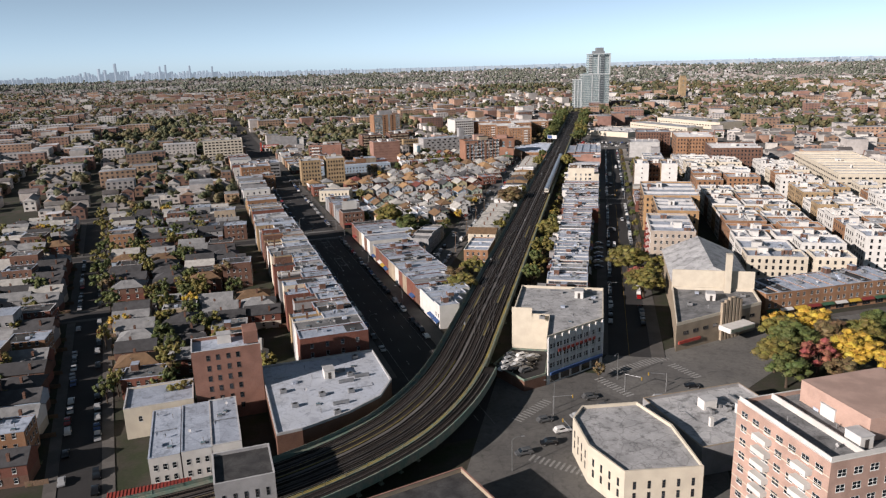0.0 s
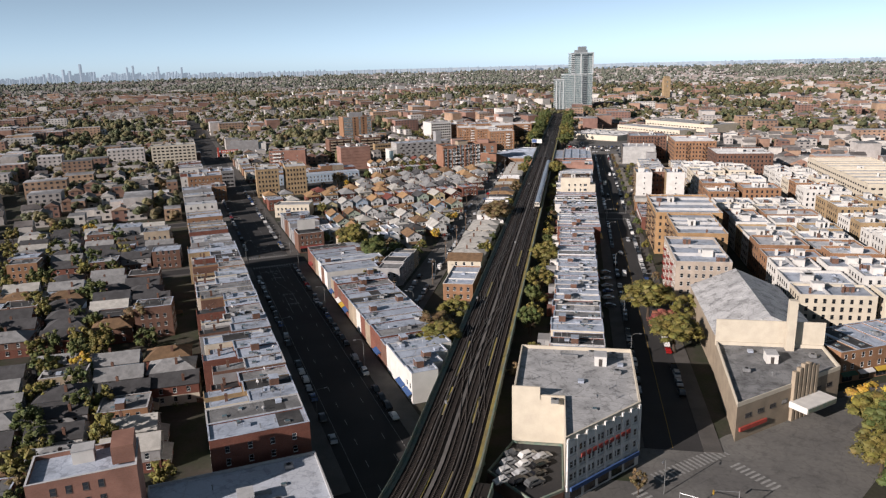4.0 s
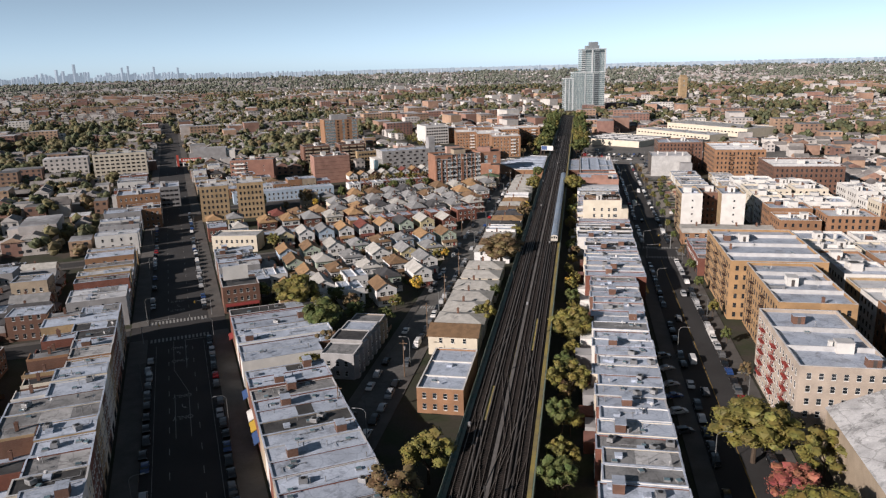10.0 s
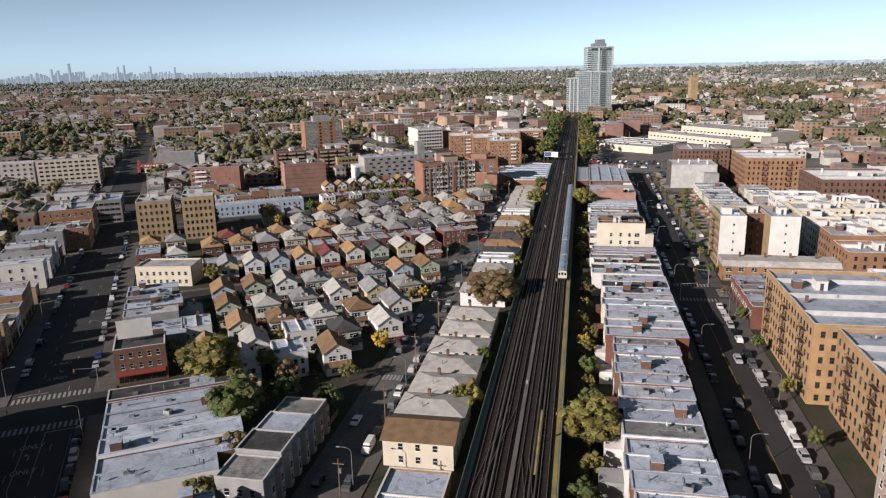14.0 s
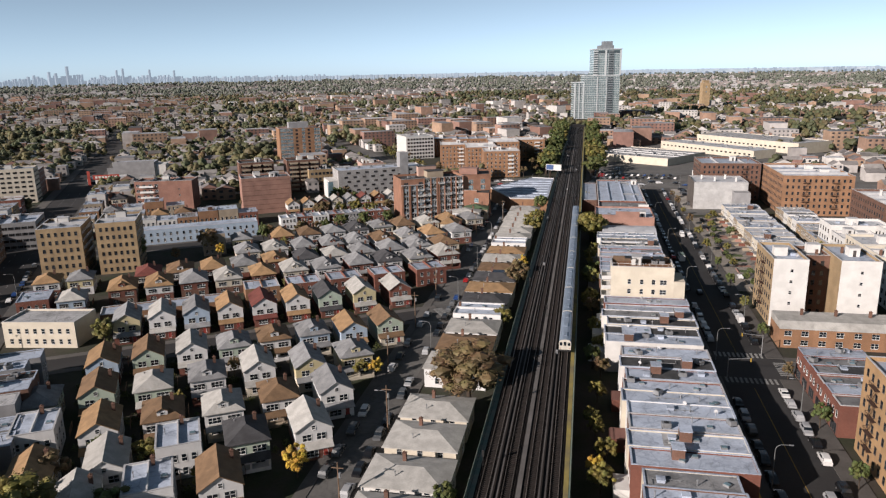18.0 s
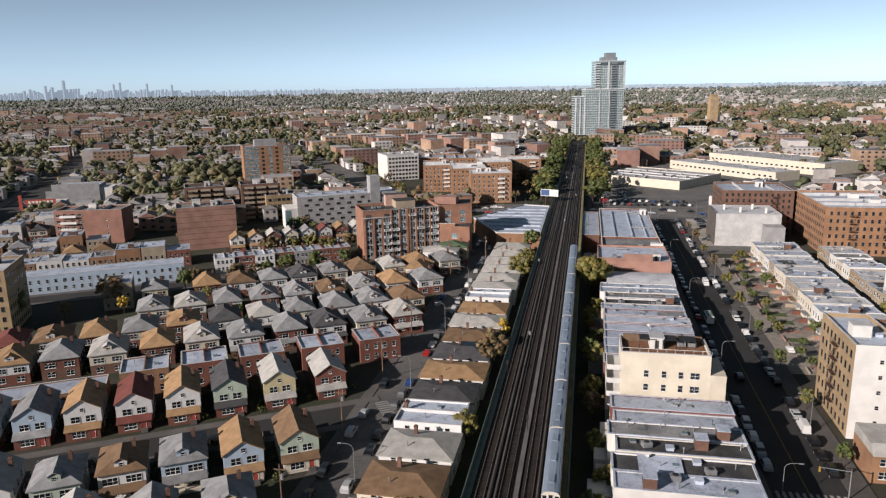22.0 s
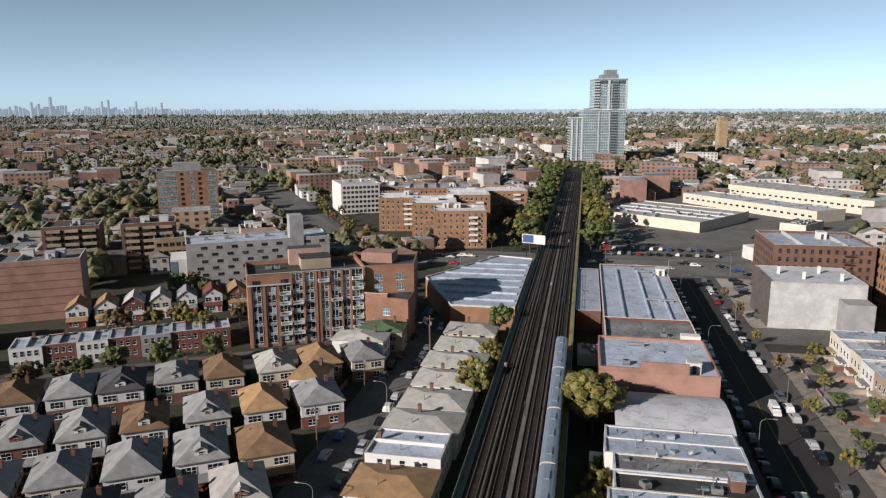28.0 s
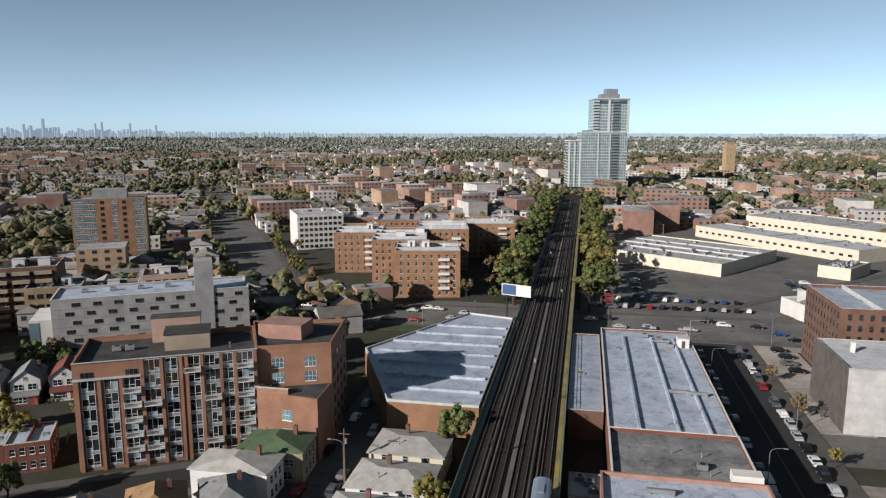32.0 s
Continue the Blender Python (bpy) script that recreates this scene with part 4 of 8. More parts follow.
long_rows(166, 338, 21, 37.2, 9.0, 37, "terrace beside the railway")
long_rows(338, 395, 19.5, 40.8, 9.0, 41, "terrace beside the railway")
long_rows(399, 437, 16.2, 40.8, 8.8, 41, "terrace beside the railway")
long_rows(449, 528, 16.2, 39.8, 8.6, 41, "terrace beside the railway")

# five-storey cream building
cream = flat_block("apartment_building", "cream stucco five-storey apartment building with a roof terrace", "building", 28.0, 443.4, 18.6, 10.6, 18.0, 0, STUCCO, GREY_ROOF, 1.0)
for z in (3.2, 6.3, 9.4, 12.5):
    for x in (-4.6, -0.9, 2.6):
        face_row(cream, "sash", 0, 18.6, 10.6, [z], [x + (0.7 if z > 9 else 0)])
    face_row(cream, "pair", 0, 18.6, 10.6, [z], [6.2])
    face_row(cream, "pair", 1, 18.6, 10.6, [z], spread(3, 10.6, 0.6))
    face_row(cream, "sash", 3, 18.6, 10.6, [z], spread(3, 10.6, 0.6))
part("side_wing", boxes((9.3, -5.3, 0, 12.6, 5.3, 13.6)), STUCCO, cream)
for k in range(5):
    b = part("balcony", boxes((-12.2, -5.0, 1.2 + 3.1 * k, -9.32, 3.0, 1.4 + 3.1 * k), (-12.2, -5.0, 1.4 + 3.1 * k, -12.12, 3.0, 2.35 + 3.1 * k), (-12.12, -5.0, 1.4 + 3.1 * k, -9.32, -4.92, 2.35 + 3.1 * k)), WHITE_WALL, cream)
part("terrace_rail", boxes((-9.2, -5.2, 18.9, 9.2, -5.15, 18.98), *[(-9.2 + 1.85 * i, -5.2, 18.09, -9.14 + 1.85 * i, -5.15, 18.9) for i in range(11)]), FRAME, cream)
part("terrace_deck", boxes((-8.8, -4.9, 17.0, 8.8, 4.6, 17.15)), mat("terrace_planks", (0.30, 0.16, 0.09), 0.8, 0.25, 0.6), cream)
for x, w in ((-3.4, 3.6), (1.2, 3.0), (5.0, 3.4)):
    part("awning", boxes((x - w / 2, -0.6, 19.3, x + w / 2, 2.6, 19.42), (x - w / 2, -0.6, 17.15, x - w / 2 + 0.1, -0.5, 19.3), (x + w / 2 - 0.1, -0.6, 17.15, x + w / 2, -0.5, 19.3)), STEEL_DARK, cream, "dark terrace awning on thin posts")
part("terrace_screen", boxes((-8.6, 4.1, 17.15, 8.6, 4.25, 18.9)), WOOD_POLE, cream)
gear(cream, "bulkhead", -1.5, 1.5, 17.1)
gear(cream, "air_unit", 4, 2, 17.15)
gear(cream, "air_unit", 6.2, 2, 17.15)

# barrel-roofed shed and the pink building with its stepped gable
shed = thing("workshop", "low brick workshop under a broad curved white metal roof", "building", pose(29.6, 541.2, 0))
part("wall", ring(bmesh.new(), 11.2, 11.6, 0.3, -0.1, 5.6), BRICK_BROWN, shed)
bm = bmesh.new()
prev = None
for i in range(17):
    u = -1 + i / 8
    row = [bm.verts.new((x, 11.9 * u, 5.5 + 2.3 * (1 - u * u) + k)) for x, k in ((-11.5, 0.12), (11.5, 0.12), (11.5, 0), (-11.5, 0))]
    if prev:
        for k in range(4):
            bm.faces.new((prev[k], prev[(k + 1) % 4], row[(k + 1) % 4], row[k]))
    else:
        bm.faces.new(row)
    prev = row
bm.faces.new(prev[::-1])
part("roof", bm, WHITE_ROOF, shed, "curved white coated metal roof")
bm = bmesh.new()
for x in (-11.1, 11.1):
    for j in range(16):
        u, q = -1 + j / 8, -1 + (j + 1) / 8
        bm.faces.new([bm.verts.new(k) for k in ((x, 11.5 * u, 5.6), (x, 11.5 * q, 5.6), (x, 11.5 * q, 5.55 + 2.2 * (1 - q * q)), (x, 11.5 * u, 5.55 + 2.2 * (1 - u * u)))])
part("gable_end", bm, BRICK_BROWN, shed)
part("shop_front", boxes((-10.6, -11.75, 0.4, 10.6, -11.604, 4.6)), FRAME_DARK, shed)
pink = flat_block("commercial_building", "two-storey building with a blank pink brick side wall", "building", 28.6, 568, 26.6, 26, 9.6, 0, BRICK_PINK, SILVER_ROOF, 0.7, BRICK_PINK)
part("gable", boxes((-4.2, -13.0, 9.6, 6.5, -12.6, 12.2), (-13.3, -13.0, 9.6, -4.2, -12.6, 10.6)), BRICK_PINK, pink)
for x, y, k in ((-7, -6, "air_unit"), (8, -8, "bulkhead"), (2, 4, "skylight"), (-4, 8, "duct"), (9, 6, "vent_pipe")):
    gear(pink, k, x, y, 8.9)
face_row(pink, "darkpair", 1, 26.6, 26, [1.2, 4.6], spread(6, 26, 1))
store = flat_block("commercial_building", "low flat-roofed store with a wide grey felt roof", "building", 29.4, 592, 24.4, 21, 8.6, 0, BRICK_RED, GREY_ROOF, 0.8, WHITE_WALL)
for x, y, k in ((-1, 2, "vent_pipe"), (4, 1, "vent_pipe"), (3.5, -3.5, "air_unit"), (4.5, -6, "vent_pipe"), (9, -7, "roof_hatch")):
    gear(store, k, x, y, 7.8)
part("stair_house", boxes((7.2, -10.2, 8.7, 12.0, -7.6, 10.4)), WHITE_WALL, store)
hall = flat_block("commercial_building", "long flat-roofed supermarket with ridged silver roof", "building", 29.4, 640, 24.4, 74, 8.2, 0, BRICK_RED, SILVER_ROOF, 0.5, WHITE_WALL)
for x in (-6, 1.5, 7.5):
    part("roof_ridge", boxes((x - 0.25, -36, 7.7, x + 0.25, 30, 8.3)), SILVER_ROOF, hall)
for x, y, k in ((4, 26, "duct"), (6, 22, "air_unit"), (3.5, 28, "air_unit"), (9.5, 24, "bulkhead"), (4, -14, "duct"), (8, -14.5, "duct"), (-3, -4, "vent_pipe"), (-8, 18, "skylight"), (-9, -20, "vent_pipe"), (0, 31, "air_unit")):
    gear(hall, k, x, y, 7.7)
face_row(hall, "shop", 1, 24.4, 74, [0.4], spread(12, 74, 1))
annex = flat_block("commercial_building", "low annex with a blue-grey felt roof beside the railway", "building", 12.9, 645, 7.6, 60, 6.6, 0, BRICK_BROWN, SILVER_ROOF, 0.3)
yard = flat_block("garage", "small garage with a flat white roof in a yard", "garage", 13.2, 588, 6.4, 9, 3.2, 0, WHITE_WALL, WHITE_ROOF, 0.3)
for x, y in ((-1.2, 2), (1.3, -2), (0.5, 0.5)):
    gear(yard, "air_unit", x, y, 2.9)

# corner building with the red sign
CORNER = [(14, 160.5), (14, 130), (26.2, 130), (26.8, 111), (43.4, 129.5), (43.4, 160.5)]
corner = thing("commercial_building", "four-storey white corner building with a red shop sign", "building", pose(0, 0, 0))


def polygon_block(ob, pts, h, wall, roof, parapet=0.7, cap=None):
    """Walls, roof and coping over a plan polygon, counter-clockwise."""
    part("wall", prism(bmesh.new(), pts, -0.1, h - 0.09), wall, ob)
    c = Vector((sum(p[0] for p in pts) / len(pts), sum(p[1] for p in pts) / len(pts)))
    bm = bmesh.new()
    k = len(pts)
    inner = [c + (Vector(p) - c) * (1 - 0.5 / (Vector(p) - c).length) for p in pts]
    loops = [[bm.verts.new((v[0], v[1], z)) for v in ps] for ps, z in ((pts, h - 0.09), (pts, h + parapet), (inner, h + parapet), (inner, h - 0.09))]
    for p, q in zip(loops, loops[1:] + loops[:1]):
        for i in range(k):
            bm.faces.new((p[i], p[(i + 1) % k], q[(i + 1) % k], q[i]))
    part("parapet", bm, cap or wall, ob)
    part("roof", prism(bmesh.new(), [(v.x, v.y) for v in inner], h - 0.088, h), roof, ob)


def wall_windows(ob, a, b, key, n, zs, margin=1.0):
    """Windows along the wall from a to b of a plan polygon (outside to the right of the way)."""
    a, b = Vector(a), Vector(b)
    way = (b - a).normalized()
    out = Vector((way.y, -way.x))
    turn = math.degrees(math.atan2(way.y, way.x))
    for z in zs:
        for x in spread(n, (b - a).length, margin):
            p = a.lerp(b, 0.5) + way * x + out * 0.006
            part("window", WIN[key], None, ob, at=pose(p.x, p.y, z, 0, 0, turn))


def reverse_ccw(pts):
    area = sum(a[0] * b[1] - b[0] * a[1] for a, b in zip(pts, pts[1:] + pts[:1]))
    return pts if area > 0 else pts[::-1]


polygon_block(corner, CORNER, 15.2, WHITE_WALL, OLD_ROOF, 0.9, STUCCO)
wall_windows(corner, CORNER[3], CORNER[4], "sash", 16, (5.3, 8.3, 11.6))
wall_windows(corner, CORNER[3], CORNER[4], "shop", 5, (0.5,))
def pilasters():
    """Piers and floor bands on the corner building's long front."""
    a, b = Vector(CORNER[3]), Vector(CORNER[4])
    w = (b - a).normalized()
    o, ang = Vector((w.y, -w.x)), math.degrees(math.atan2(w.y, w.x))
    for k in range(9):
        p = a + w * (0.5 + ((b - a).length - 1) * k / 8) + o * 0.01
        part("pilaster", boxes((-0.32, -0.4, 3.2, 0.32, 0, 15.6)), WHITE_WALL, corner, at=pose(p.x, p.y, 0, 0, 0, ang))
    m = a.lerp(b, 0.5) + o * 0.01
    for z in (4.3, 7.5, 10.7, 14.4):
        part("floor_band", boxes((-(b - a).length / 2, -0.25, z, (b - a).length / 2, 0, z + 0.5)), WHITE_WALL, corner, at=pose(m.x, m.y, 0, 0, 0, ang))


pilasters()
part("side_wall", prism(bmesh.new(), [(13.9, 160.4), (13.9, 129.9), (26.1, 129.9), (26.7, 110.9), (26.85, 111.1), (26.3, 130.06), (14.06, 130.06), (14.06, 160.4)], 0, 16.0), STUCCO, corner, "blank cream side wall")
part("raised_wall", boxes((13.9, 129.7, 15.0, 20.5, 130.1, 18.2)), STUCCO, corner)
way = (Vector(CORNER[4]) - Vector(CORNER[3])).normalized()
turn = math.degrees(math.atan2(way.y, way.x))
out = Vector((way.y, -way.x)) * 0.45
mid = Vector(CORNER[3]).lerp(Vector(CORNER[4]), 0.5) + out
for k in range(9):
    p = mid + way * (-7.5 + 1.9 * k)
    part("sign_letter", boxes((-0.6, -0.16, 0, 0.6, 0, 0.95)), RED_PAINT, corner, "red block of a shop sign", pose(p.x, p.y, 9.98, 0, 0, turn))
part("sign_band", boxes((-11.5, -0.5, 0, 11.5, 0, 0.9)), AWNINGS[2], corner, "blue and white shop band", pose(mid.x, mid.y, 3.2, 0, 0, turn))
low_lot = thing("parking_deck", "low dark parking deck with rows of white cars", "parking deck", pose(0, 0, 0))
polygon_block(low_lot, [(9.6, 116), (20.5, 105.5), (26.5, 110.8), (25.9, 129.7), (14, 129.7)], 3.4, BRICK_BROWN, ASPHALT, 0.5, STEEL_GREEN)
for x, y, k in ((35, 152, "bulkhead"), (20, 150, "vent_pipe"), (30, 140, "roof_hatch"), (38, 132, "vent_pipe"), (24, 128, "air_unit"), (39, 146, "air_unit"), (18, 140, "vent_pipe"), (33, 126, "skylight"), (36, 157, "air_unit"), (38.5, 157, "air_unit"), (33, 157.5, "air_unit"), (27, 155, "duct"), (36.5, 137, "vent_pipe"), (28, 147, "vent_pipe"), (22, 157, "pipe_run"), (40, 151, "roof_hatch"), (31, 132, "pipe_run")):
    gear(corner, k, x, y, 15.2)
lot = flat_block("row_building", row_label(WHITE_WALL, SILVER_ROOF), "building", 19, 163.6, 9, 5.6, 6.0, 0, WHITE_WALL, SILVER_ROOF)


# ---- east of the shopping street ----
def apartment(name_label, cx, cy, w, d, h, wall, roof, yaw=0.0, key="dark", faces=(0, 1, 2, 3), storeys=None, gap=2.7, gearing=6, cap=None, escapes=(), band=None, group=""):
    ob = flat_block("apartment_building", name_label, "building", cx, cy, w, d, h, yaw, wall, roof, 0.9, cap, group)
    storeys = storeys or int(h / 3.05)
    zs = [1.1 + (h - 1.2) / storeys * k for k in range(storeys)]
    for f in faces:
        along = w if f in (0, 2) else d
        face_row(ob, key, f, w, d, zs, spread(max(2, int(along / gap)), along, 0.8))
    for _ in range(gearing):
        gear(ob, rnd.choice(("vent_pipe", "white_chimney", "skylight", "roof_hatch", "satellite_dish", "chimney", "vent_pipe")), rnd.uniform(-w / 2 + 2, w / 2 - 2), rnd.uniform(-d / 2 + 2, d / 2 - 2), h - 0.9, rnd.choice((0, 90)))
    gear(ob, "bulkhead", rnd.uniform(-w / 5, w / 5), rnd.uniform(-d / 5, d / 5), h - 0.9, rnd.choice((0, 90)))
    if min(w, d) > 12:                                         # walls between the roofs of the stairwells, and a raised part
        n = max(1, int(max(w, d) / 13))
        for i in range(n):
            u = -max(w, d) / 2 + max(w, d) * (i + rnd.uniform(0.7, 1.1)) / (n + 0.9)
            part("fire_wall", boxes((u - 0.15, -d / 2 + 0.3, h - 0.92, u + 0.15, d / 2 - 0.3, h + 0.35)) if w > d else boxes((-w / 2 + 0.3, u - 0.15, h - 0.92, w / 2 - 0.3, u + 0.15, h + 0.35)), cap or COPING, ob)
        for _ in range(2):
            u, q = rnd.uniform(-w / 2 + 3, w / 2 - 3), rnd.uniform(-d / 2 + 3, d / 2 - 3)
            gear(ob, rnd.choice(("bulkhead", "stair_house", "duct", "pipe_run")), u, q, h - 0.9, rnd.choice((0, 90)))
    if band:
        part("cornice", boxes((-w / 2 - 0.12, -d / 2 - 0.12, h - 1.3, w / 2 + 0.12, -d / 2 - 0.002, h - 0.9), (-w / 2 - 0.12, -d / 2, h - 1.3, -w / 2 - 0.002, d / 2, h - 0.9)), band, ob)
    for f, x in escapes:
        fire_escape(ob, f, x, w, d, zs)
    return ob


def escape_mesh(n, step):
    """Balconies of iron bars with slanted ladders between the floors."""
    bm = bmesh.new()
    for k in range(n):
        z = step * k
        box(bm, -1.7, -1.0, z, 1.7, 0, z + 0.07)
        for y in (-1.0,):
            box(bm, -1.7, y, z + 0.9, 1.7, y + 0.05, z + 0.96)
            for i in range(9):
                x = -1.7 + 3.4 * i / 8
                box(bm, x - 0.02, y, z, x + 0.02, y + 0.04, z + 0.9)
        for x in (-1.7, 1.65):
            box(bm, x, -1.0, z + 0.9, x + 0.05, 0, z + 0.96)
        if k:
            for x in (-0.25, 0.25):
                rod(bm, (-1.2, -0.55 + x, z - step + 0.05), (1.2, -0.55 + x, z + 0.05), 0.04, n=4)
            for i in range(8):
                u = (i + 0.5) / 8
                box(bm, -1.2 + 2.4 * u - 0.1, -0.8, z - step + step * u, -1.2 + 2.4 * u + 0.1, -0.3, z - step + step * u + 0.04)
    return bm


IRON = mat("rusty_iron", (0.09, 0.05, 0.035), 0.8, 0.3, 1.0)
IRON_RED = mat("red_iron", (0.34, 0.06, 0.05), 0.7, 0.2, 1.0)
ESCAPE = {}


def fire_escape(parent, f, x, w, d, zs, material=None):
    key = (len(zs) - 1, round(zs[1] - zs[0], 2), material or IRON)
    if key not in ESCAPE:
        ESCAPE[key] = mesh_of(escape_mesh(key[0], key[1]), "fire_escape", key[2])
    z = zs[1] - 0.5
    m = {0: pose(x, -d / 2 - 0.01, z), 1: pose(w / 2 + 0.01, x, z, 0, 0, 90), 3: pose(-w / 2 - 0.01, -x, z, 0, 0, 270)}[f]
    part("fire_escape", ESCAPE[key], None, parent, "iron fire escape", m)


E_ORANGE = "six-storey ochre brick apartment block with iron fire escapes"
apartment(E_ORANGE, 81, 344, 30, 46, 20.5, OCHRE_BRICK, SILVER_ROOF, escapes=((3, -16), (3, 0), (3, 16), (0, 6)), group="orange apartment blocks")
apartment(E_ORANGE, 80.5, 299, 20, 40, 20.5, OCHRE_BRICK, SILVER_ROOF, escapes=((3, -10), (3, 4)), group="orange apartment blocks")
near_block = apartment("six-storey pale brick apartment block with red fire escapes", 74.5, 257, 19.5, 38, 19.5, PALE_BRICK, SILVER_ROOF, key="sash", group="orange apartment blocks")
for u in (-12, -1, 10):
    fire_escape(near_block, 3, u, 19.5, 38, [1.1 + 3.05 * k for k in range(6)], IRON_RED)
apartment("white-walled six-storey apartment house with tan street front", 70.8, 452, 9.8, 22, 21, BRICK_TAN, SILVER_ROOF, faces=(1, 2, 3), escapes=((3, 0),), gearing=3)
apartment("white-walled six-storey apartment house with tan street front", 90, 452, 11, 22, 21, BRICK_TAN, SILVER_ROOF, faces=(1, 2), gearing=3, escapes=((3, -3),))
apartment("recessed rear wing of the tan apartment house", 80.1, 457, 8.6, 12, 20, BRICK_BROWN, GREY_ROOF, faces=(0,), gearing=1)
for x, w in ((70.8, 9.8), (90, 11)):
    wall = thing("party_wall", "bright white painted side wall with small windows", "wall", pose(x, 441, 0), kind="structure")
    part("wall", boxes((-w / 2, -0.12, 0, w / 2, -0.004, 21.1)), WHITE_WALL, wall)
    for k in range(5):
        part("window", WIN["small"], None, wall, at=pose(0.3, -0.13, 3.5 + 3.4 * k))

# brick terrace with dormers and the corner shops
for i in range(5):
    x = 69 + 9.0 * i
    ob = thing("row_house", "orange brick row house with a grey slate mansard", "house", pose(x, 428, 0), "brick terrace")
    part("wall", boxes((-4.5, -5, -0.1, 4.48, 5, 5.6)), BRICK_ORANGE, ob)
    bm = bmesh.new()
    v = [bm.verts.new(p) for p in ((-4.5, -5.2, 5.55), (4.5, -5.2, 5.55), (4.5, -3.2, 7.4), (-4.5, -3.2, 7.4), (-4.5, 5, 7.6), (4.5, 5, 7.6), (-4.5, 5, 5.55), (4.5, 5, 5.55))]
    for q in ((0, 1, 2, 3), (3, 2, 5, 4), (4, 5, 7, 6), (0, 3, 4, 6), (1, 7, 5, 2)):
        bm.faces.new([v[k] for k in q])
    part("roof", bm, SHINGLE_PALE, ob)
    face_row(ob, "pair", 0, 9, 10, [0.9, 3.6], [-2.2, 2.2])
    gear(ob, "chimney", 2.8, 2, 7.4)
for i in range(6):
    y = 374 + 5.4 * i
    row_unit(71.5, y, 15, 5.38, 7.4 + 0.3 * (i % 2), 0, BRICK_RED, rnd.choice((SILVER_ROOF, GREY_ROOF)), 3, "red brick corner shop terrace with coloured awnings", "corner shops", 2, True, (2,) if i == 5 else (), rnd=rnd)
for i in range(6):
    x = 84 + 6.4 * i
    row_unit(x, 386, 6.38, 18, 9 + (i % 3) * 0.4, 0, BRICK_BROWN, SILVER_ROOF, 2, row_label(BRICK_BROWN, SILVER_ROOF), "corner shops", 3, False, rnd=rnd)

# the theatre
theatre = thing("theatre", "cream-walled theatre with a big grey gabled roof and a marquee", "theatre", pose(0, 0, 0))
part("wall", boxes((69.6, 184, -0.1, 99, 233, 12)), TAN_WALL, theatre)
part("front_wall", boxes((69.4, 183.6, 9, 99.2, 184, 17.2)), STUCCO, theatre)
bm = bmesh.new()
v = [bm.verts.new(p) for p in ((69.2, 184.2, 12), (99.4, 184.2, 12), (84.3, 184.2, 18.6), (69.2, 233.4, 12), (99.4, 233.4, 12), (84.3, 233.4, 18.6))]
for q in ((0, 2, 5, 3), (2, 1, 4, 5), (0, 1, 2), (3, 5, 4)):
    bm.faces.new([v[k] for k in q])
part("roof", bm, OLD_ROOF, theatre)
part("chimney", bevelled(boxes((88.2, 180.4, 0, 90.4, 182.6, 24.5)), 0.05), STUCCO, theatre, "tall cream chimney")
LOBBY = [(67.5, 143), (99, 169), (99, 183.5), (69.6, 183.5)]
polygon_block(theatre, LOBBY, 9.4, TAN_WALL, GREY_ROOF, 1.0, STUCCO)
wall_windows(theatre, LOBBY[0], LOBBY[1], "wide", 8, (5.6,), 2)
fr = (Vector(LOBBY[1]) - Vector(LOBBY[0])).normalized()
fo = Vector((fr.y, -fr.x))
fa = math.degrees(math.atan2(fr.y, fr.x))


def on_front(u, off, z):
    p = Vector(LOBBY[0]) + fr * u + fo * off
    return pose(p.x, p.y, z, 0, 0, fa)


for i in range(6):
    part("pier", bevelled(boxes((-0.55, -0.6, 0, 0.55, 0.5, 15.5 - 0.7 * abs(i - 2.5))), 0.05), TAN_WALL, theatre, at=on_front(21 + 1.7 * i, 0.2, 0))
marquee = part("marquee", bevelled(boxes((-6, -5.2, 0, 6, 0, 1.7)), 0.08), WHITE_WALL, theatre, at=on_front(25.5, 0.3, 4.2))
part("marquee_panel", boxes((-5.6, -5.3, 0.3, 5.6, -5.2, 1.4)), STEEL_GREEN, marquee)
part("shop_front", boxes((-5, -0.5, 0, 5, 0, 1.0)), RED_PAINT, theatre, at=on_front(6, 0.1, 2.6))
for x, y, k in ((74, 164, "air_unit"), (82, 172, "bulkhead"), (90, 168, "duct"), (94, 176, "air_unit"), (78, 178, "roof_hatch"), (80, 162, "vent_pipe")):
    gear(theatre, k, x, y, 9.6)
for i in range(10):
    a = radians(27)
    c = Vector((103, 180.5)) + Vector((math.cos(a), math.sin(a))) * (6.2 * i + 3.1) + Vector((-math.sin(a), math.cos(a))) * 8.5
    ob = row_unit(c.x, c.y, 6.18, 17, 9.6, 27, BRICK_ORANGE, SILVER_ROOF, 0, row_label(BRICK_ORANGE, SILVER_ROOF, " with awnings"), "theatre terrace", 3, True, rnd=rnd)
    awning_part(ob, pose(0, -8.5, 2.6), 5.4, (AWNINGS[1], AWNINGS[4], AWNINGS[3], AWNINGS[0])[i % 4])

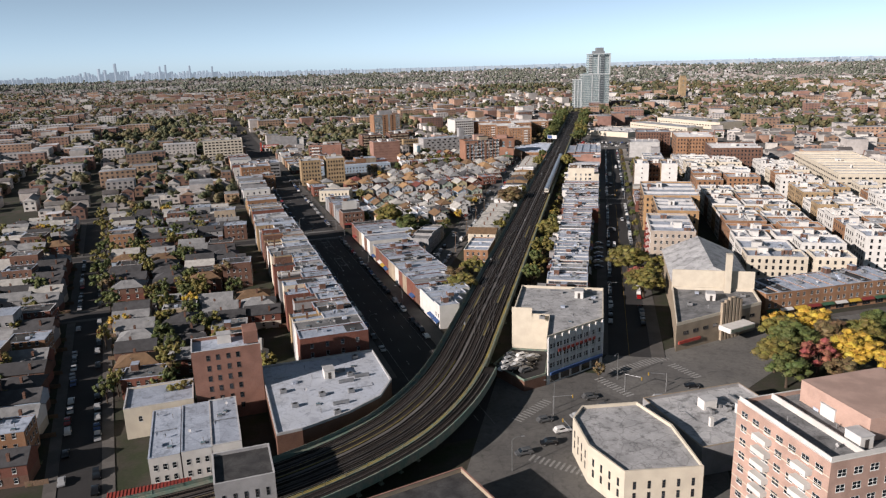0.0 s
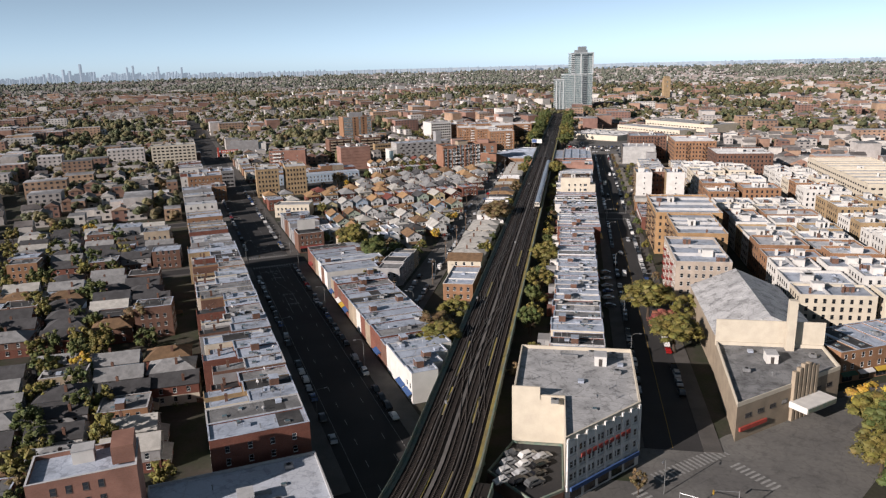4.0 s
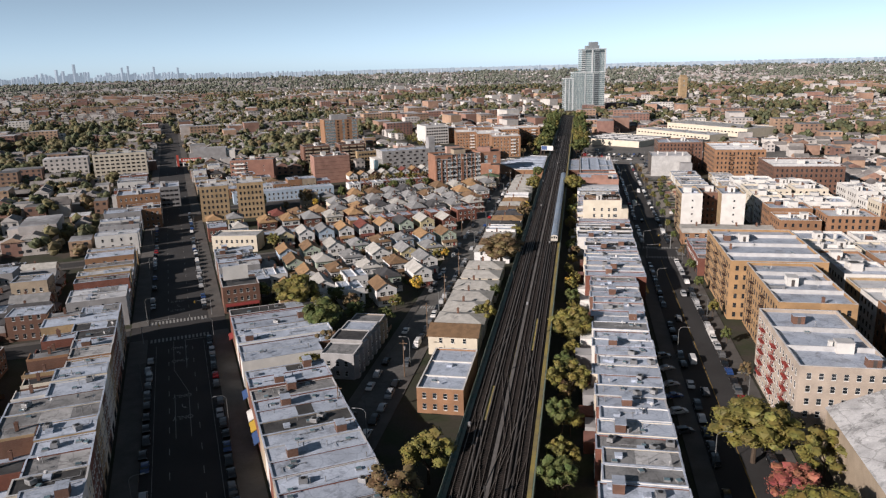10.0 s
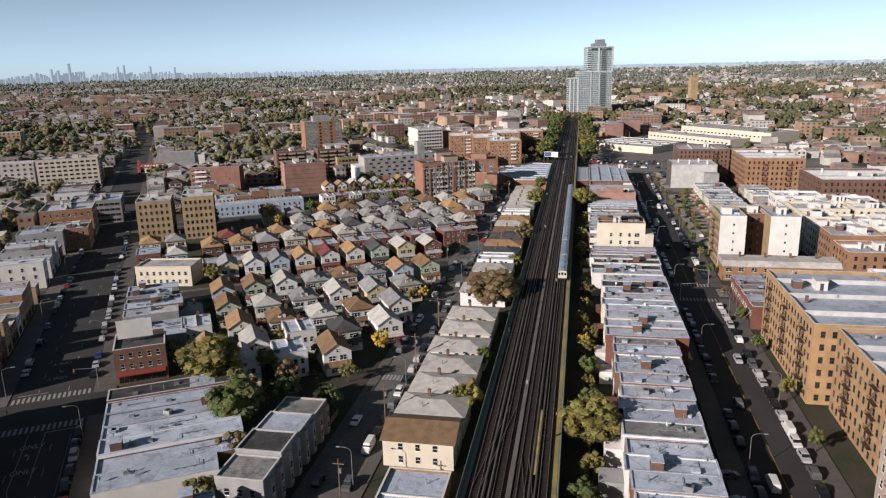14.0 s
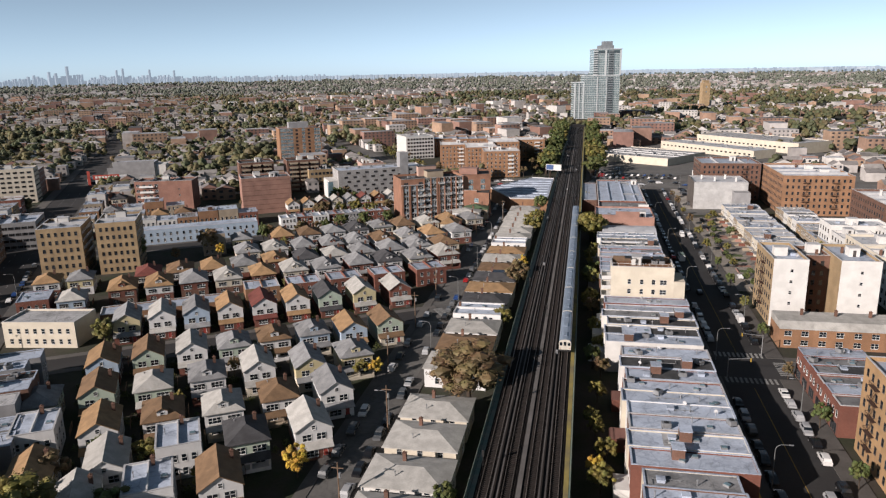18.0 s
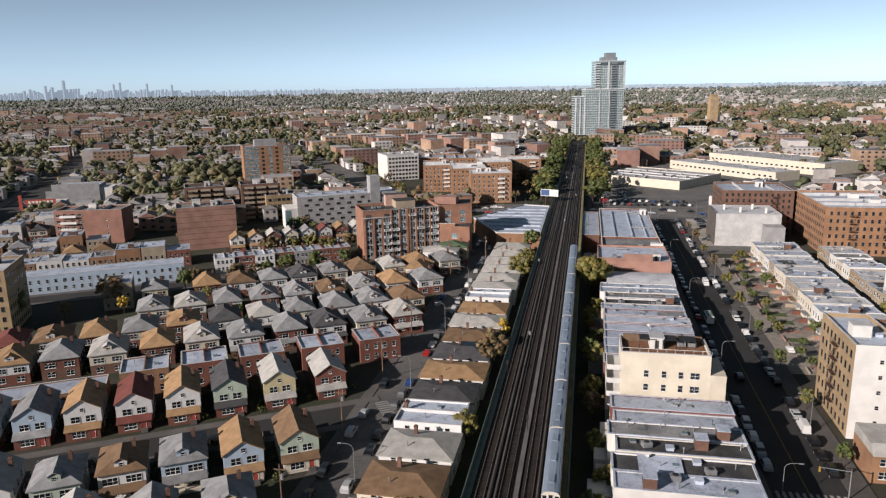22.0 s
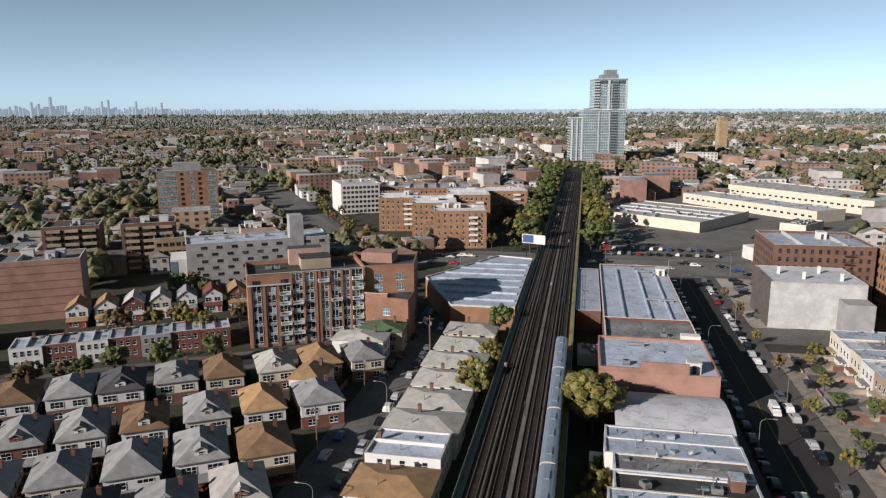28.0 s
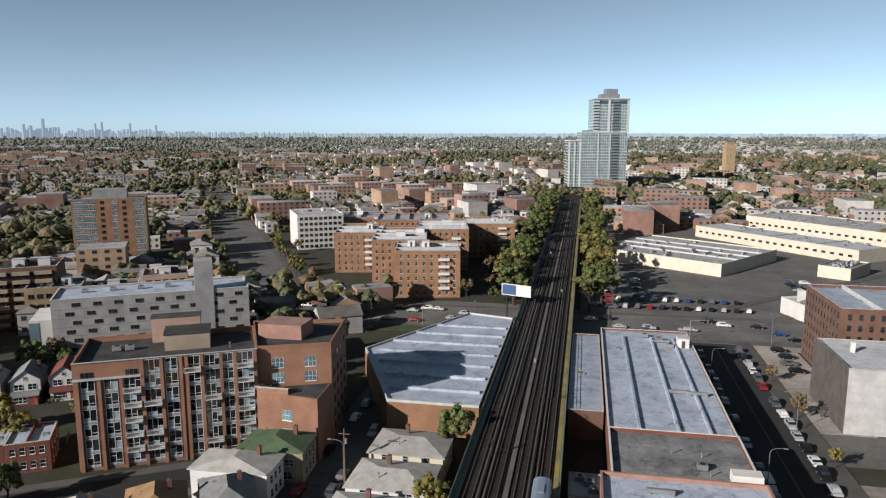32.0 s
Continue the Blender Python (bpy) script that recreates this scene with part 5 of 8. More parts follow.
# blocks behind: white-roofed apartment houses in close rows
for x0, x1, y0, y1 in ((104, 147, 224, 398), (159, 190, 252, 395), (198, 232, 262, 400), (106, 147, 418, 530), (160, 186, 420, 520)):
    y = y0
    while y < y1 - 8:
        d = rnd.uniform(13, 19)
        wall = rnd.choice((BRICK_ORANGE, WHITE_WALL, BRICK_TAN, WHITE_WALL, STUCCO))
        cut = rnd.uniform(0.35, 0.65)
        for a, b in ((x0, x0 + (x1 - x0) * cut - 1.2), (x0 + (x1 - x0) * cut + 1.2, x1)):
            apartment(f"{WALL_NAMES[wall]} walk-up apartment house with a bright white roof", (a + b) / 2, y + d / 2, b - a, d - 1.2, rnd.uniform(12.5, 16), wall, rnd.choice((WHITE_ROOF, WHITE_ROOF, SILVER_ROOF)), faces=(0, 3), gearing=7, gap=3.0, group="apartment houses", cap=rnd.choice((COPING, WHITE_WALL)))
        y += d
apartment("long pale stone school with a flat pale roof", 222, 495, 44, 118, 15, STUCCO, WHITE_ROOF, key="wide", faces=(0, 3), gap=4.2, gearing=8, cap=STUCCO)

def stepped(x0, x1, half, n):
    """A flight of steps as one solid: its side outline drawn across the width."""
    out = [(x1, 0.0), (x0, 0.0)]
    for k in range(n):
        out += [(x0 + 0.3 * k, 0.18 * k), (x0 + 0.3 * k, 0.18 * (k + 1))]
    out.append((x1, 0.18 * n))
    out = [q for i, q in enumerate(out) if not i or q != out[i - 1]]
    bm = bmesh.new()
    a, b = [bm.verts.new((x, -half, z)) for x, z in out], [bm.verts.new((x, half, z)) for x, z in out]
    for i in range(len(out)):
        j = (i + 1) % len(out)
        bm.faces.new((a[i], a[j], b[j], b[i]))
    bm.faces.new(a[::-1])
    bm.faces.new(b)
    bmesh.ops.recalc_face_normals(bm, faces=bm.faces[:])
    return bm


# low houses with front gardens further along the shopping street
tagged(part("paved_forecourts", boxes((64.0, 476, -0.05, 79.4, 604, 0.05)), PALE_SLAB), "pale paved front gardens along the row houses", "pavement", kind="structure")
for i in range(16):
    y = 480 + 8.0 * i
    wall = rnd.choice((TAN_WALL, STUCCO, WHITE_WALL, STUCCO))
    row_unit(88, y, 17, 7.98, 7.2 + 0.4 * (i % 2), 0, wall, rnd.choice((WHITE_ROOF, SILVER_ROOF)), 3, f"{WALL_NAMES[wall]} row house with a pale flat roof and front steps", "row houses with gardens", 2, False, (0,), rnd=rnd)
    st = thing("front_steps", "pale stone front steps with low walls", "steps", pose(77.4, y, 0), "front steps")
    part("flight", stepped(-2.2, 2.0, 0.7, 7), rnd.choice((PAVING, TAN_WALL, GREY_WALL)), st)
    part("side_wall", boxes((-0.6, -0.9, 0, 2.0, -0.7, 1.3)), rnd.choice((BRICK_PINK, BRICK_RED, TAN_WALL)), st)
    part("garden_wall", boxes((-9.0, -3.9, 0, -8.8, rnd.uniform(-1, 3.9), 0.6)), rnd.choice((BRICK_PINK, GREY_WALL, TAN_WALL)), st)
    part("garden_bed", boxes((-8.6 + rnd.uniform(0, 3), -3.6, 0.054, -2.3, rnd.uniform(-1, 3.6), 0.12)), rnd.choice((LAWN, BRICK_PINK, PAVING, LAWN)), st)
    part("porch_roof", boxes((0.4, -2.4, 2.9, 2.08, 2.4, 3.1)), rnd.choice((SHINGLE_GREY, GREY_WALL, TAN_WALL, SHINGLE_BROWN)), st)
for i in range(17):                                            # the next row, back to back with them
    y = 476 + 7.6 * i
    wall = rnd.choice((STUCCO, WHITE_WALL, TAN_WALL, BRICK_TAN))
    row_unit(111.5, y, 13, 7.56, rnd.choice((6.4, 6.9, 7.6)), 0, wall, rnd.choice((WHITE_ROOF, SILVER_ROOF, GREY_ROOF)), 3, row_label(wall, SILVER_ROOF).replace("silver-coated", "pale"), "back row of houses", 2, False, (0,), rnd=rnd)
grey_site = flat_block("apartment_building", "grey block-walled building wrapped in brown netting", "building", 83, 641, 28, 24, 15, 0, GREY_WALL, WHITE_ROOF, 0.8)
part("netting", boxes((-14.25, -12, 0.2, -14.02, 12, 15.2)), mat("brown_scaffold_netting", (0.17, 0.15, 0.135), 0.9, 0.3, 0.5), grey_site)
part("party_wall", boxes((-14.0, -12.25, 0, 14.0, -12.02, 14.9)), mat("pale_block_wall", (0.60, 0.60, 0.59), 0.9, 0.2, 0.25, stain=0.12), grey_site)
part("wing", boxes((6, -20, 0, 14, -12.3, 10.5)), GREY_WALL, grey_site)
for x, y in ((-8, 4), (-2, -3), (5, 6), (9, -4)):
    gear(grey_site, "white_chimney", x, y, 14.2)
apartment("brown brick apartment block with fire escapes", 93, 674, 33, 30, 21.5, BRICK_BROWN, SILVER_ROOF, faces=(0, 3), escapes=((0, 8),))
apartment("orange brick apartment block with fire escapes", 128, 640, 34, 50, 21, BRICK_ORANGE, SILVER_ROOF, faces=(0, 3), escapes=((0, -6), (0, 8)))
apartment("brown brick apartment block", 152, 560, 40, 40, 20, BRICK_BROWN, WHITE_ROOF, faces=(0, 3))

# ---- houses ----
def gable_roof(bm, w, d, z, rise, eave=0.35, mi=0):
    hw, hd = w / 2 + eave, d / 2 + eave
    for t in (0.0, -0.18):
        v = [bm.verts.new(p) for p in ((-hw, -hd, z + t), (0, -hd, z + rise + t), (hw, -hd, z + t), (-hw, hd, z + t), (0, hd, z + rise + t), (hw, hd, z + t))]
        fs = ((0, 1, 4, 3), (1, 2, 5, 4))
        for q in fs:
            bm.faces.new([v[k] for k in (q if t == 0 else q[::-1])]).material_index = mi
        if t == 0:
            top = v
        else:
            for q in ((0, 1), (1, 2), (5, 4), (4, 3), (3, 0), (2, 5)):
                bm.faces.new((top[q[1]], top[q[0]], v[q[0]], v[q[1]])).material_index = mi
    return bm


def hip_roof(bm, w, d, z, rise, eave=0.45, ridge=0.35):
    hw, hd = w / 2 + eave, d / 2 + eave
    r = ridge * d / 2
    v = [bm.verts.new(p) for p in ((-hw, -hd, z), (hw, -hd, z), (hw, hd, z), (-hw, hd, z), (0, -r, z + rise), (0, r, z + rise), (-hw, -hd, z - 0.2), (hw, -hd, z - 0.2), (hw, hd, z - 0.2), (-hw, hd, z - 0.2))]
    for q in ((0, 1, 4), (1, 2, 5, 4), (2, 3, 5), (3, 0, 4, 5), (6, 7, 1, 0), (7, 8, 2, 1), (8, 9, 3, 2), (9, 6, 0, 3), (9, 8, 7, 6)):
        bm.faces.new([v[k] for k in q])
    return bm


NAMES = {SIDING: "white siding", BLUE_WALL: "pale blue siding", YELLOW_WALL: "pale yellow siding", GREEN_WALL: "pale green siding", STUCCO: "cream stucco", BRICK_RED: "red brick", TAN_WALL: "tan render", BRICK_ORANGE: "orange brick", BRICK_BROWN: "brown brick", WHITE_WALL: "white render", GREY_WALL: "grey render",
         SHINGLE_GREY: "grey", SHINGLE_PALE: "pale grey", SHINGLE_BROWN: "brown", SHINGLE_ORANGE: "rust", SHINGLE_DARK: "charcoal", SHINGLE_RED: "red", SHINGLE_GREEN: "green"}


def gable_house(x, y, yaw, wall, roof, w=6.6, d=11.5, base=BRICK_RED, group="gabled houses", full=True, h=6.0):
    ob = thing("house", f"{NAMES[wall]} gabled house, {NAMES[base]} below, {NAMES[roof]} shingle roof", "house", pose(x, y, 0, 0, 0, yaw), group)
    part("lower_wall", boxes((-w / 2, -d / 2, -0.1, w / 2, d / 2, 2.9)), base, ob)
    bm = boxes((-w / 2 - 0.04, -d / 2 - 0.04, 2.9, w / 2 + 0.04, d / 2 + 0.04, h))
    for yy in (-d / 2 - 0.04, d / 2 + 0.04):
        a = [bm.verts.new(p) for p in ((-w / 2 - 0.04, yy, h), (w / 2 + 0.04, yy, h), (0, yy, h + 2.25))]
        bm.faces.new(a if yy < 0 else a[::-1])
    part("upper_wall", bm, wall, ob)
    part("roof", gable_roof(bmesh.new(), w, d, h - 0.1, 2.5), roof, ob)
    # porch with its own roof and steps
    part("porch", boxes((-w / 2 + 0.2, -d / 2 - 1.9, 0, w / 2 - 0.4, -d / 2, 2.5)), base, ob)
    bm = bmesh.new()
    v = [bm.verts.new(p) for p in ((-w / 2 - 0.1, -d / 2 - 2.2, 2.5), (w / 2 - 0.1, -d / 2 - 2.2, 2.5), (w / 2 - 0.1, -d / 2 - 0.05, 3.3), (-w / 2 - 0.1, -d / 2 - 0.05, 3.3), (-w / 2 - 0.1, -d / 2 - 2.2, 2.36), (w / 2 - 0.1, -d / 2 - 2.2, 2.36))]
    for q in ((0, 1, 2, 3), (4, 5, 1, 0), (0, 3, 4), (1, 5, 2), (3, 2, 5, 4)):
        bm.faces.new([v[k] for k in q])
    part("porch_roof", bm, roof, ob)
    face_row(ob, "triple", 0, w, d + 3.8, [0.8], [-0.9])
    face_row(ob, "door", 0, w, d + 3.8, [0.3], [1.9])
    face_row(ob, "pair", 0, w, d + 0.1, [3.5], [-1.5, 1.5])
    face_row(ob, "small", 0, w, d + 0.1, [5.9], [0])
    if full:
        face_row(ob, "sash", 1, w + 0.1, d, [1.0, 3.7], spread(3, d, 1))
        face_row(ob, "sash", 3, w + 0.1, d, [1.0, 3.7], spread(3, d, 1))
    gear(ob, "chimney", w / 2 - 1.2, 2.5, h + 0.6)
    if not close_by(ob):
        return ob
    part("steps", boxes(*[(1.2, -d / 2 - 2.0 - 0.28 * (4 - k), 0, 2.6, -d / 2 - 1.9, 0.17 * (k + 1)) for k in range(4)]), PAVING, ob)
    return ob


def hip_house(x, y, yaw, wall, roof, w=9.0, d=11.0, base=BRICK_RED, group="hip-roofed houses", h=5.8, rise=2.3, dormer=False):
    ob = thing("house", f"{NAMES[base]} house, {NAMES[wall]} above, {NAMES[roof]} hipped roof", "house", pose(x, y, 0, 0, 0, yaw), group)
    part("lower_wall", boxes((-w / 2, -d / 2, -0.1, w / 2, d / 2, 2.9)), base, ob)
    part("upper_wall", boxes((-w / 2 - 0.03, -d / 2 - 0.03, 2.9, w / 2 + 0.03, d / 2 + 0.03, h)), wall, ob)
    part("roof", hip_roof(bmesh.new(), w, d, h, rise), roof, ob)
    face_row(ob, "triple", 0, w, d + 0.1, [3.4], [-w / 4, w / 4])
    face_row(ob, "pair", 0, w, d, [0.8], [-w / 4, w / 4])
    face_row(ob, "sash", 1, w + 0.1, d, [1.0, 3.6], spread(3, d, 1))
    face_row(ob, "sash", 3, w + 0.1, d, [1.0, 3.6], spread(3, d, 1))
    gear(ob, "chimney", w / 4, 1.5, h + rise * 0.45)
    if group == "hip-roofed houses" and close_by(ob):         # open porch at the front, under a lean-to roof
        bm = bmesh.new()
        y1, y0 = -d / 2 - 0.06, -d / 2 - 2.3
        v = [bm.verts.new(q) for q in ((-w / 2, y0, 2.6), (w / 2, y0, 2.6), (w / 2, y1, 3.25), (-w / 2, y1, 3.25), (-w / 2, y0, 2.42), (w / 2, y0, 2.42), (w / 2, y1, 3.05), (-w / 2, y1, 3.05))]
        for q in ((0, 1, 2, 3), (4, 5, 1, 0), (0, 3, 7, 4), (1, 5, 6, 2), (7, 6, 5, 4)):
            bm.faces.new([v[k] for k in q])
        part("porch_roof", bm, roof, ob)
        part("porch", boxes((-w / 2 + 0.2, y0 + 0.2, -0.1, w / 2 - 0.2, y1 + 0.05, 0.8), (-w / 2 + 0.2, y0 + 0.2, 0.8, -w / 2 + 0.55, y0 + 0.55, 2.45), (w / 2 - 0.55, y0 + 0.2, 0.8, w / 2 - 0.2, y0 + 0.55, 2.45), (-0.18, y0 + 0.2, 0.8, 0.18, y0 + 0.55, 2.45)), base, ob)
    if dormer:
        part("dormer", boxes((-1.1, -d / 2 + 0.8, h + 0.3, 1.1, -d / 2 + 3.0, h + 1.7)), wall, ob)
        part("dormer_roof", gable_roof(bmesh.new(), 2.2, 2.2, 0, 0.7, 0.2), roof, ob, at=pose(0, -d / 2 + 1.9, h + 1.7))
        part("window", WIN["small"], None, ob, at=pose(0, -d / 2 + 0.79, h + 0.5))
    else:
        gear(ob, "vent_pipe", -w / 4, 2.0, h + 0.6)
    return ob


def flat_pair(x, y, yaw, wall, roof, w=11.5, d=10.5, h=6.6, group="flat-roofed houses"):
    ob = flat_block("house", f"{NAMES.get(wall, 'brick')} two-family house with a silver flat roof", "house", x, y, w, d, h, yaw, wall, roof, 0.35, group=group)
    part("ridge_wall", boxes((-0.14, -d / 2 + 0.3, h - 0.35, 0.14, d / 2 - 0.3, h + 0.35)), wall, ob)
    for f in (0, 2):
        face_row(ob, "sash", f, w, d, [0.9, 3.8], spread(4, w, 0.6))
    for f in (1, 3):
        face_row(ob, "sash", f, w, d, [0.9, 3.8], spread(3, d, 0.8))
    gear(ob, "vent_pipe", -2.5, 1, h - 0.35)
    gear(ob, "skylight", 2.8, -1, h - 0.35)
    gear(ob, "chimney", 0.8, d / 2 - 1.2, h - 0.35)
    return ob


# Darker wall choice for the west blocks, with their shade put into the colours.
WEST_UPPER = (BRICK_RED, SIDING, GREY_WALL, BRICK_BROWN, GREY_WALL, BLUE_WALL)
UPPER = (SIDING, SIDING, BLUE_WALL, YELLOW_WALL, GREEN_WALL, STUCCO, SIDING)
SHINGLES = (SHINGLE_GREY, SHINGLE_PALE, SHINGLE_PALE, SHINGLE_ORANGE, SHINGLE_DARK, SHINGLE_GREY, SHINGLE_GREY, SHINGLE_BROWN)
rnd = random.Random(11)
# the facing row of gabled houses
FRONT = ((100, YELLOW_WALL, SHINGLE_GREY), (110, SIDING, SHINGLE_PALE), (120, BLUE_WALL, SHINGLE_GREY), (130, SIDING, SHINGLE_ORANGE), (140.5, SIDING, SHINGLE_RED), (151, SIDING, SHINGLE_ORANGE), (161.5, GREEN_WALL, SHINGLE_DARK), (173, YELLOW_WALL, SHINGLE_PALE))
for o, wall, roof in FRONT:
    gable_house(*grid(412.5, o), 31, wall, roof, 7.5, 13.0, h=6.5)
gable_house(*grid(413, 185.5), 31, BRICK_RED, SHINGLE_PALE, 7.4, 12.5, BRICK_RED)
for o in (142, 156.5, 171, 187, 203):
    flat_pair(*grid(430, o), 31, BRICK_RED if o > 150 else BRICK_ORANGE, SILVER_ROOF)
garage = flat_block("garage_row", "long row of low brick garages with a pale felt roof", "garage", *grid(428, 112), 42, 9, 4.0, 31, BRICK_ORANGE, SILVER_ROOF, 0.3)
for k in range(7):
    part("garage_door", boxes((-19.6 + 5.8 * k, -4.55, 0, -17 + 5.8 * k, -4.504, 2.3)), FRAME, garage)
for s, first, last, stp in ((451, 96, 219, 12.1), (468, 104, 234, 11.9), (487, 142, 240, 11.8), (511, 160, 258, 11.6)):
    o = first
    while o < last:
        roof = rnd.choice(SHINGLES if o > 118 else (SHINGLE_BROWN, SHINGLE_ORANGE, SHINGLE_RED))
        if s == 468 and 200 < o < 208:
            roof = SHINGLE_GREEN
        x, y = grid(s + rnd.uniform(-1, 1), o + rnd.uniform(-0.5, 0.5))
        if x < -45.5:
            hip_house(x, y, 31, rnd.choice((SIDING, STUCCO, SIDING, BRICK_RED)), roof, rnd.uniform(8.4, 9.6), 13.4, rnd.choice((BRICK_RED, BRICK_BROWN, BRICK_BROWN)), dormer=rnd.random() < 0.45, rise=rnd.uniform(2.3, 3.2))
        o += stp
# north of the next street: small flat-roofed terraces and gabled cottages
for i in range(7):
    flat_pair(*grid(549 + 0.6 * (i % 2), 168 + 8.2 * i), 31, rnd.choice((SIDING, BRICK_RED, GREY_WALL)), SILVER_ROOF, 8.0, 10, 6.2, "small terrace")
for i in range(9):
    roof = SHINGLE_RED if i == 5 else rnd.choice((SHINGLE_GREY, SHINGLE_PALE, SHINGLE_ORANGE))
    gable_house(*grid(587 + 0.8 * i, 176 + 8.4 * i), 31, rnd.choice((SIDING, SIDING, BRICK_RED, STUCCO)), roof, 6.4, 10, rnd.choice((SIDING, BRICK_RED)), "gabled cottages", False)
hip_house(-49.8, 578.6, 2, SIDING, SHINGLE_PALE, 14.5, 7.8, SIDING, h=6.4, rise=1.6)
hip_house(-46, 588, 4, TAN_WALL, SHINGLE_GREEN, 12.5, 8.4, TAN_WALL, h=6.5, rise=1.8)
hip_house(-52.5, 548, 0, STUCCO, SHINGLE_ORANGE, 7.5, 10, BRICK_ORANGE, h=7.2)
pale = flat_block("apartment_building", "cream two-storey house with a grey flat roof", "building", -147.5, 397.5, 22, 12, 8, 8, STUCCO, OLD_ROOF, 0.5)
face_row(pale, "sash", 0, 22, 12, [1.2, 4.4], spread(8, 22, 1))
# south of the facing row
SOUTH = ((311, 97, 138, 12.2), (381, 96, 178, 11.0), (360, 84, 166, 12.4), (342, 86, 152, 12.6), (325, 88, 146, 13.2))
for s, first, last, stp in SOUTH:
    o = first
    while o < last:
        x, y = grid(s + rnd.uniform(-1.5, 1.5), o)
        if x < -46.5:
            k = rnd.random()
            if k < 0.35:
                hip_house(x, y, 31, rnd.choice(UPPER), SHINGLE_RED if rnd.random() < 0.08 else rnd.choice(SHINGLES), 8.2, 11, rnd.choice((STUCCO, BRICK_RED, SIDING, TAN_WALL)), dormer=rnd.random() < 0.5)
            elif k < 0.9:
                gable_house(x, y, 31, rnd.choice(UPPER), SHINGLE_RED if rnd.random() < 0.1 else rnd.choice(SHINGLES + (SHINGLE_BROWN, SHINGLE_BROWN)), 7.6, 12, rnd.choice((SIDING, BRICK_RED, STUCCO)))
            else:
                flat_pair(x, y, 31, rnd.choice((BRICK_RED, SIDING)), SILVER_ROOF, 8.6, 11, 7.4)
        o += stp
# bay-windowed houses at the fork
for i, (y, wall, h) in enumerate(((263, GREY_WALL, 7.6), (271.7, BRICK_GREY, 8.4), (280.4, GREY_WALL, 7.9), (289.1, TAN_WALL, 7.2))):
    ob = flat_block("house", f"{'tan' if wall == TAN_WALL else 'grey'} two-storey house with angled bays", "house", -50.0, y, 9.8, 8.4, h, 0, wall, (GREY_ROOF, TAR_ROOF, SILVER_ROOF, GREY_ROOF)[i], 0.3, group="bay-windowed houses")
    for k in (-2.1, 2.1):
        bm = bmesh.new()
        prism(bm, [(4.9, k - 1.5), (5.9, k - 0.8), (5.9, k + 0.8), (4.9, k + 1.5)], 0, h - 0.6)
        bay = part("bay", bm, wall, ob)
        for z in (1.2, 3.9):
            part("window", WIN["sash"], None, bay, at=pose(5.905, k, z, 0, 0, 90))
    face_row(ob, "sash", 0, 9.8, 8.4, [1.0, 3.9], spread(3, 9.8, 1))
# three-storey corner house with a blank hoarding on its roof
cs = flat_block("commercial_building", "brown brick three-storey corner house with a blank white hoarding", "building", *grid(326, 71), 13, 13, 10, 31, BRICK_BROWN, TAR_ROOF, 0.6)
face_row(cs, "sash", 0, 13, 13, [4.2, 7.2], spread(5, 13, 0.8))
face_row(cs, "shop", 0, 13, 13, [0.4], spread(3, 13, 0.5))
face_row(cs, "sash", 3, 13, 13, [4.2, 7.2], spread(5, 13, 0.8))
awning_part(cs, pose(0, -6.5, 2.8), 12, AWNINGS[0])
bb = thing("rooftop_billboard", "blank white rooftop billboard on a steel frame", "billboard", pose(*grid(328, 70), 9.4, 0, 0, 31))
part("panel", boxes((-4.5, -2.1, 1.2, 4.5, -1.9, 6.4)), WHITE_WALL, bb)
bm = bmesh.new()
for x in (-4, -1.3, 1.3, 4):
    rod(bm, (x, -1.8, 0), (x, -1.8, 6.2), 0.08)
    rod(bm, (x, 1.0, 0), (x, -1.8, 5.0), 0.06)
part("steel_frame", bm, STEEL_DARK, bb)

# between the side street and the railway
flats = flat_block("garage", "long low building with pale blue-grey flat roof sections", "building", -17.3, 255, 12, 26, 7.0, 0, BRICK_ORANGE, SILVER_ROOF, 0.5, WHITE_WALL)
for k in (-5, 4.5):
    part("fire_wall", boxes((-5.7, k - 0.15, 6.5, 5.7, k + 0.15, 6.9)), WHITE_WALL, flats)
gear(flats, "roof_hatch", 0, 2, 6.5)
gear(flats, "satellite_dish", -1, -10, 6.5)
gear(flats, "vent_pipe", 2, 9, 6.5)
gear(flats, "skylight", -2.5, -8, 6.5)
face_row(flats, "sash", 0, 12, 26, [1.2, 4.2], spread(4, 12, 0.6))
brown = thing("house", "cream house with a broad brown shingle gable roof", "house", pose(-20.5, 285, 0, 0, 0, 90), "houses by the railway")
part("wall", boxes((-5.5, -7.5, -0.1, 5.5, 7.5, 6.2)), STUCCO, brown)
part("roof", gable_roof(bmesh.new(), 11, 15, 6.1, 2.2, 0.5), SHINGLE_BROWN, brown)
bm = bmesh.new()
for yy in (-7.5, 7.5):
    a = [bm.verts.new(p) for p in ((-5.5, yy, 6.2), (5.5, yy, 6.2), (0, yy, 8.1))]
    bm.faces.new(a if yy < 0 else a[::-1])
part("gable", bm, STUCCO, brown)
face_row(brown, "sash", 3, 11, 15, [1, 3.9], spread(3, 15, 2))
face_row(brown, "sash", 0, 11, 15, [1, 3.9], spread(3, 11, 1))
porch = part("shed_roof", boxes((5.6, -6, 0, 9, 6, 3.6)), SHINGLE_RED, brown)
TRACKSIDE = (298, 310, 322, 335, 349, 362, 388, 427, 440, 453, 466, 479, 492, 505, 518, 530, 542, 555, 568, 581, 595)
for i, y in enumerate(TRACKSIDE):
    w = 14.5 if i % 3 else 15.5
    wall = rnd.choice((SIDING, STUCCO, SIDING, WHITE_WALL))
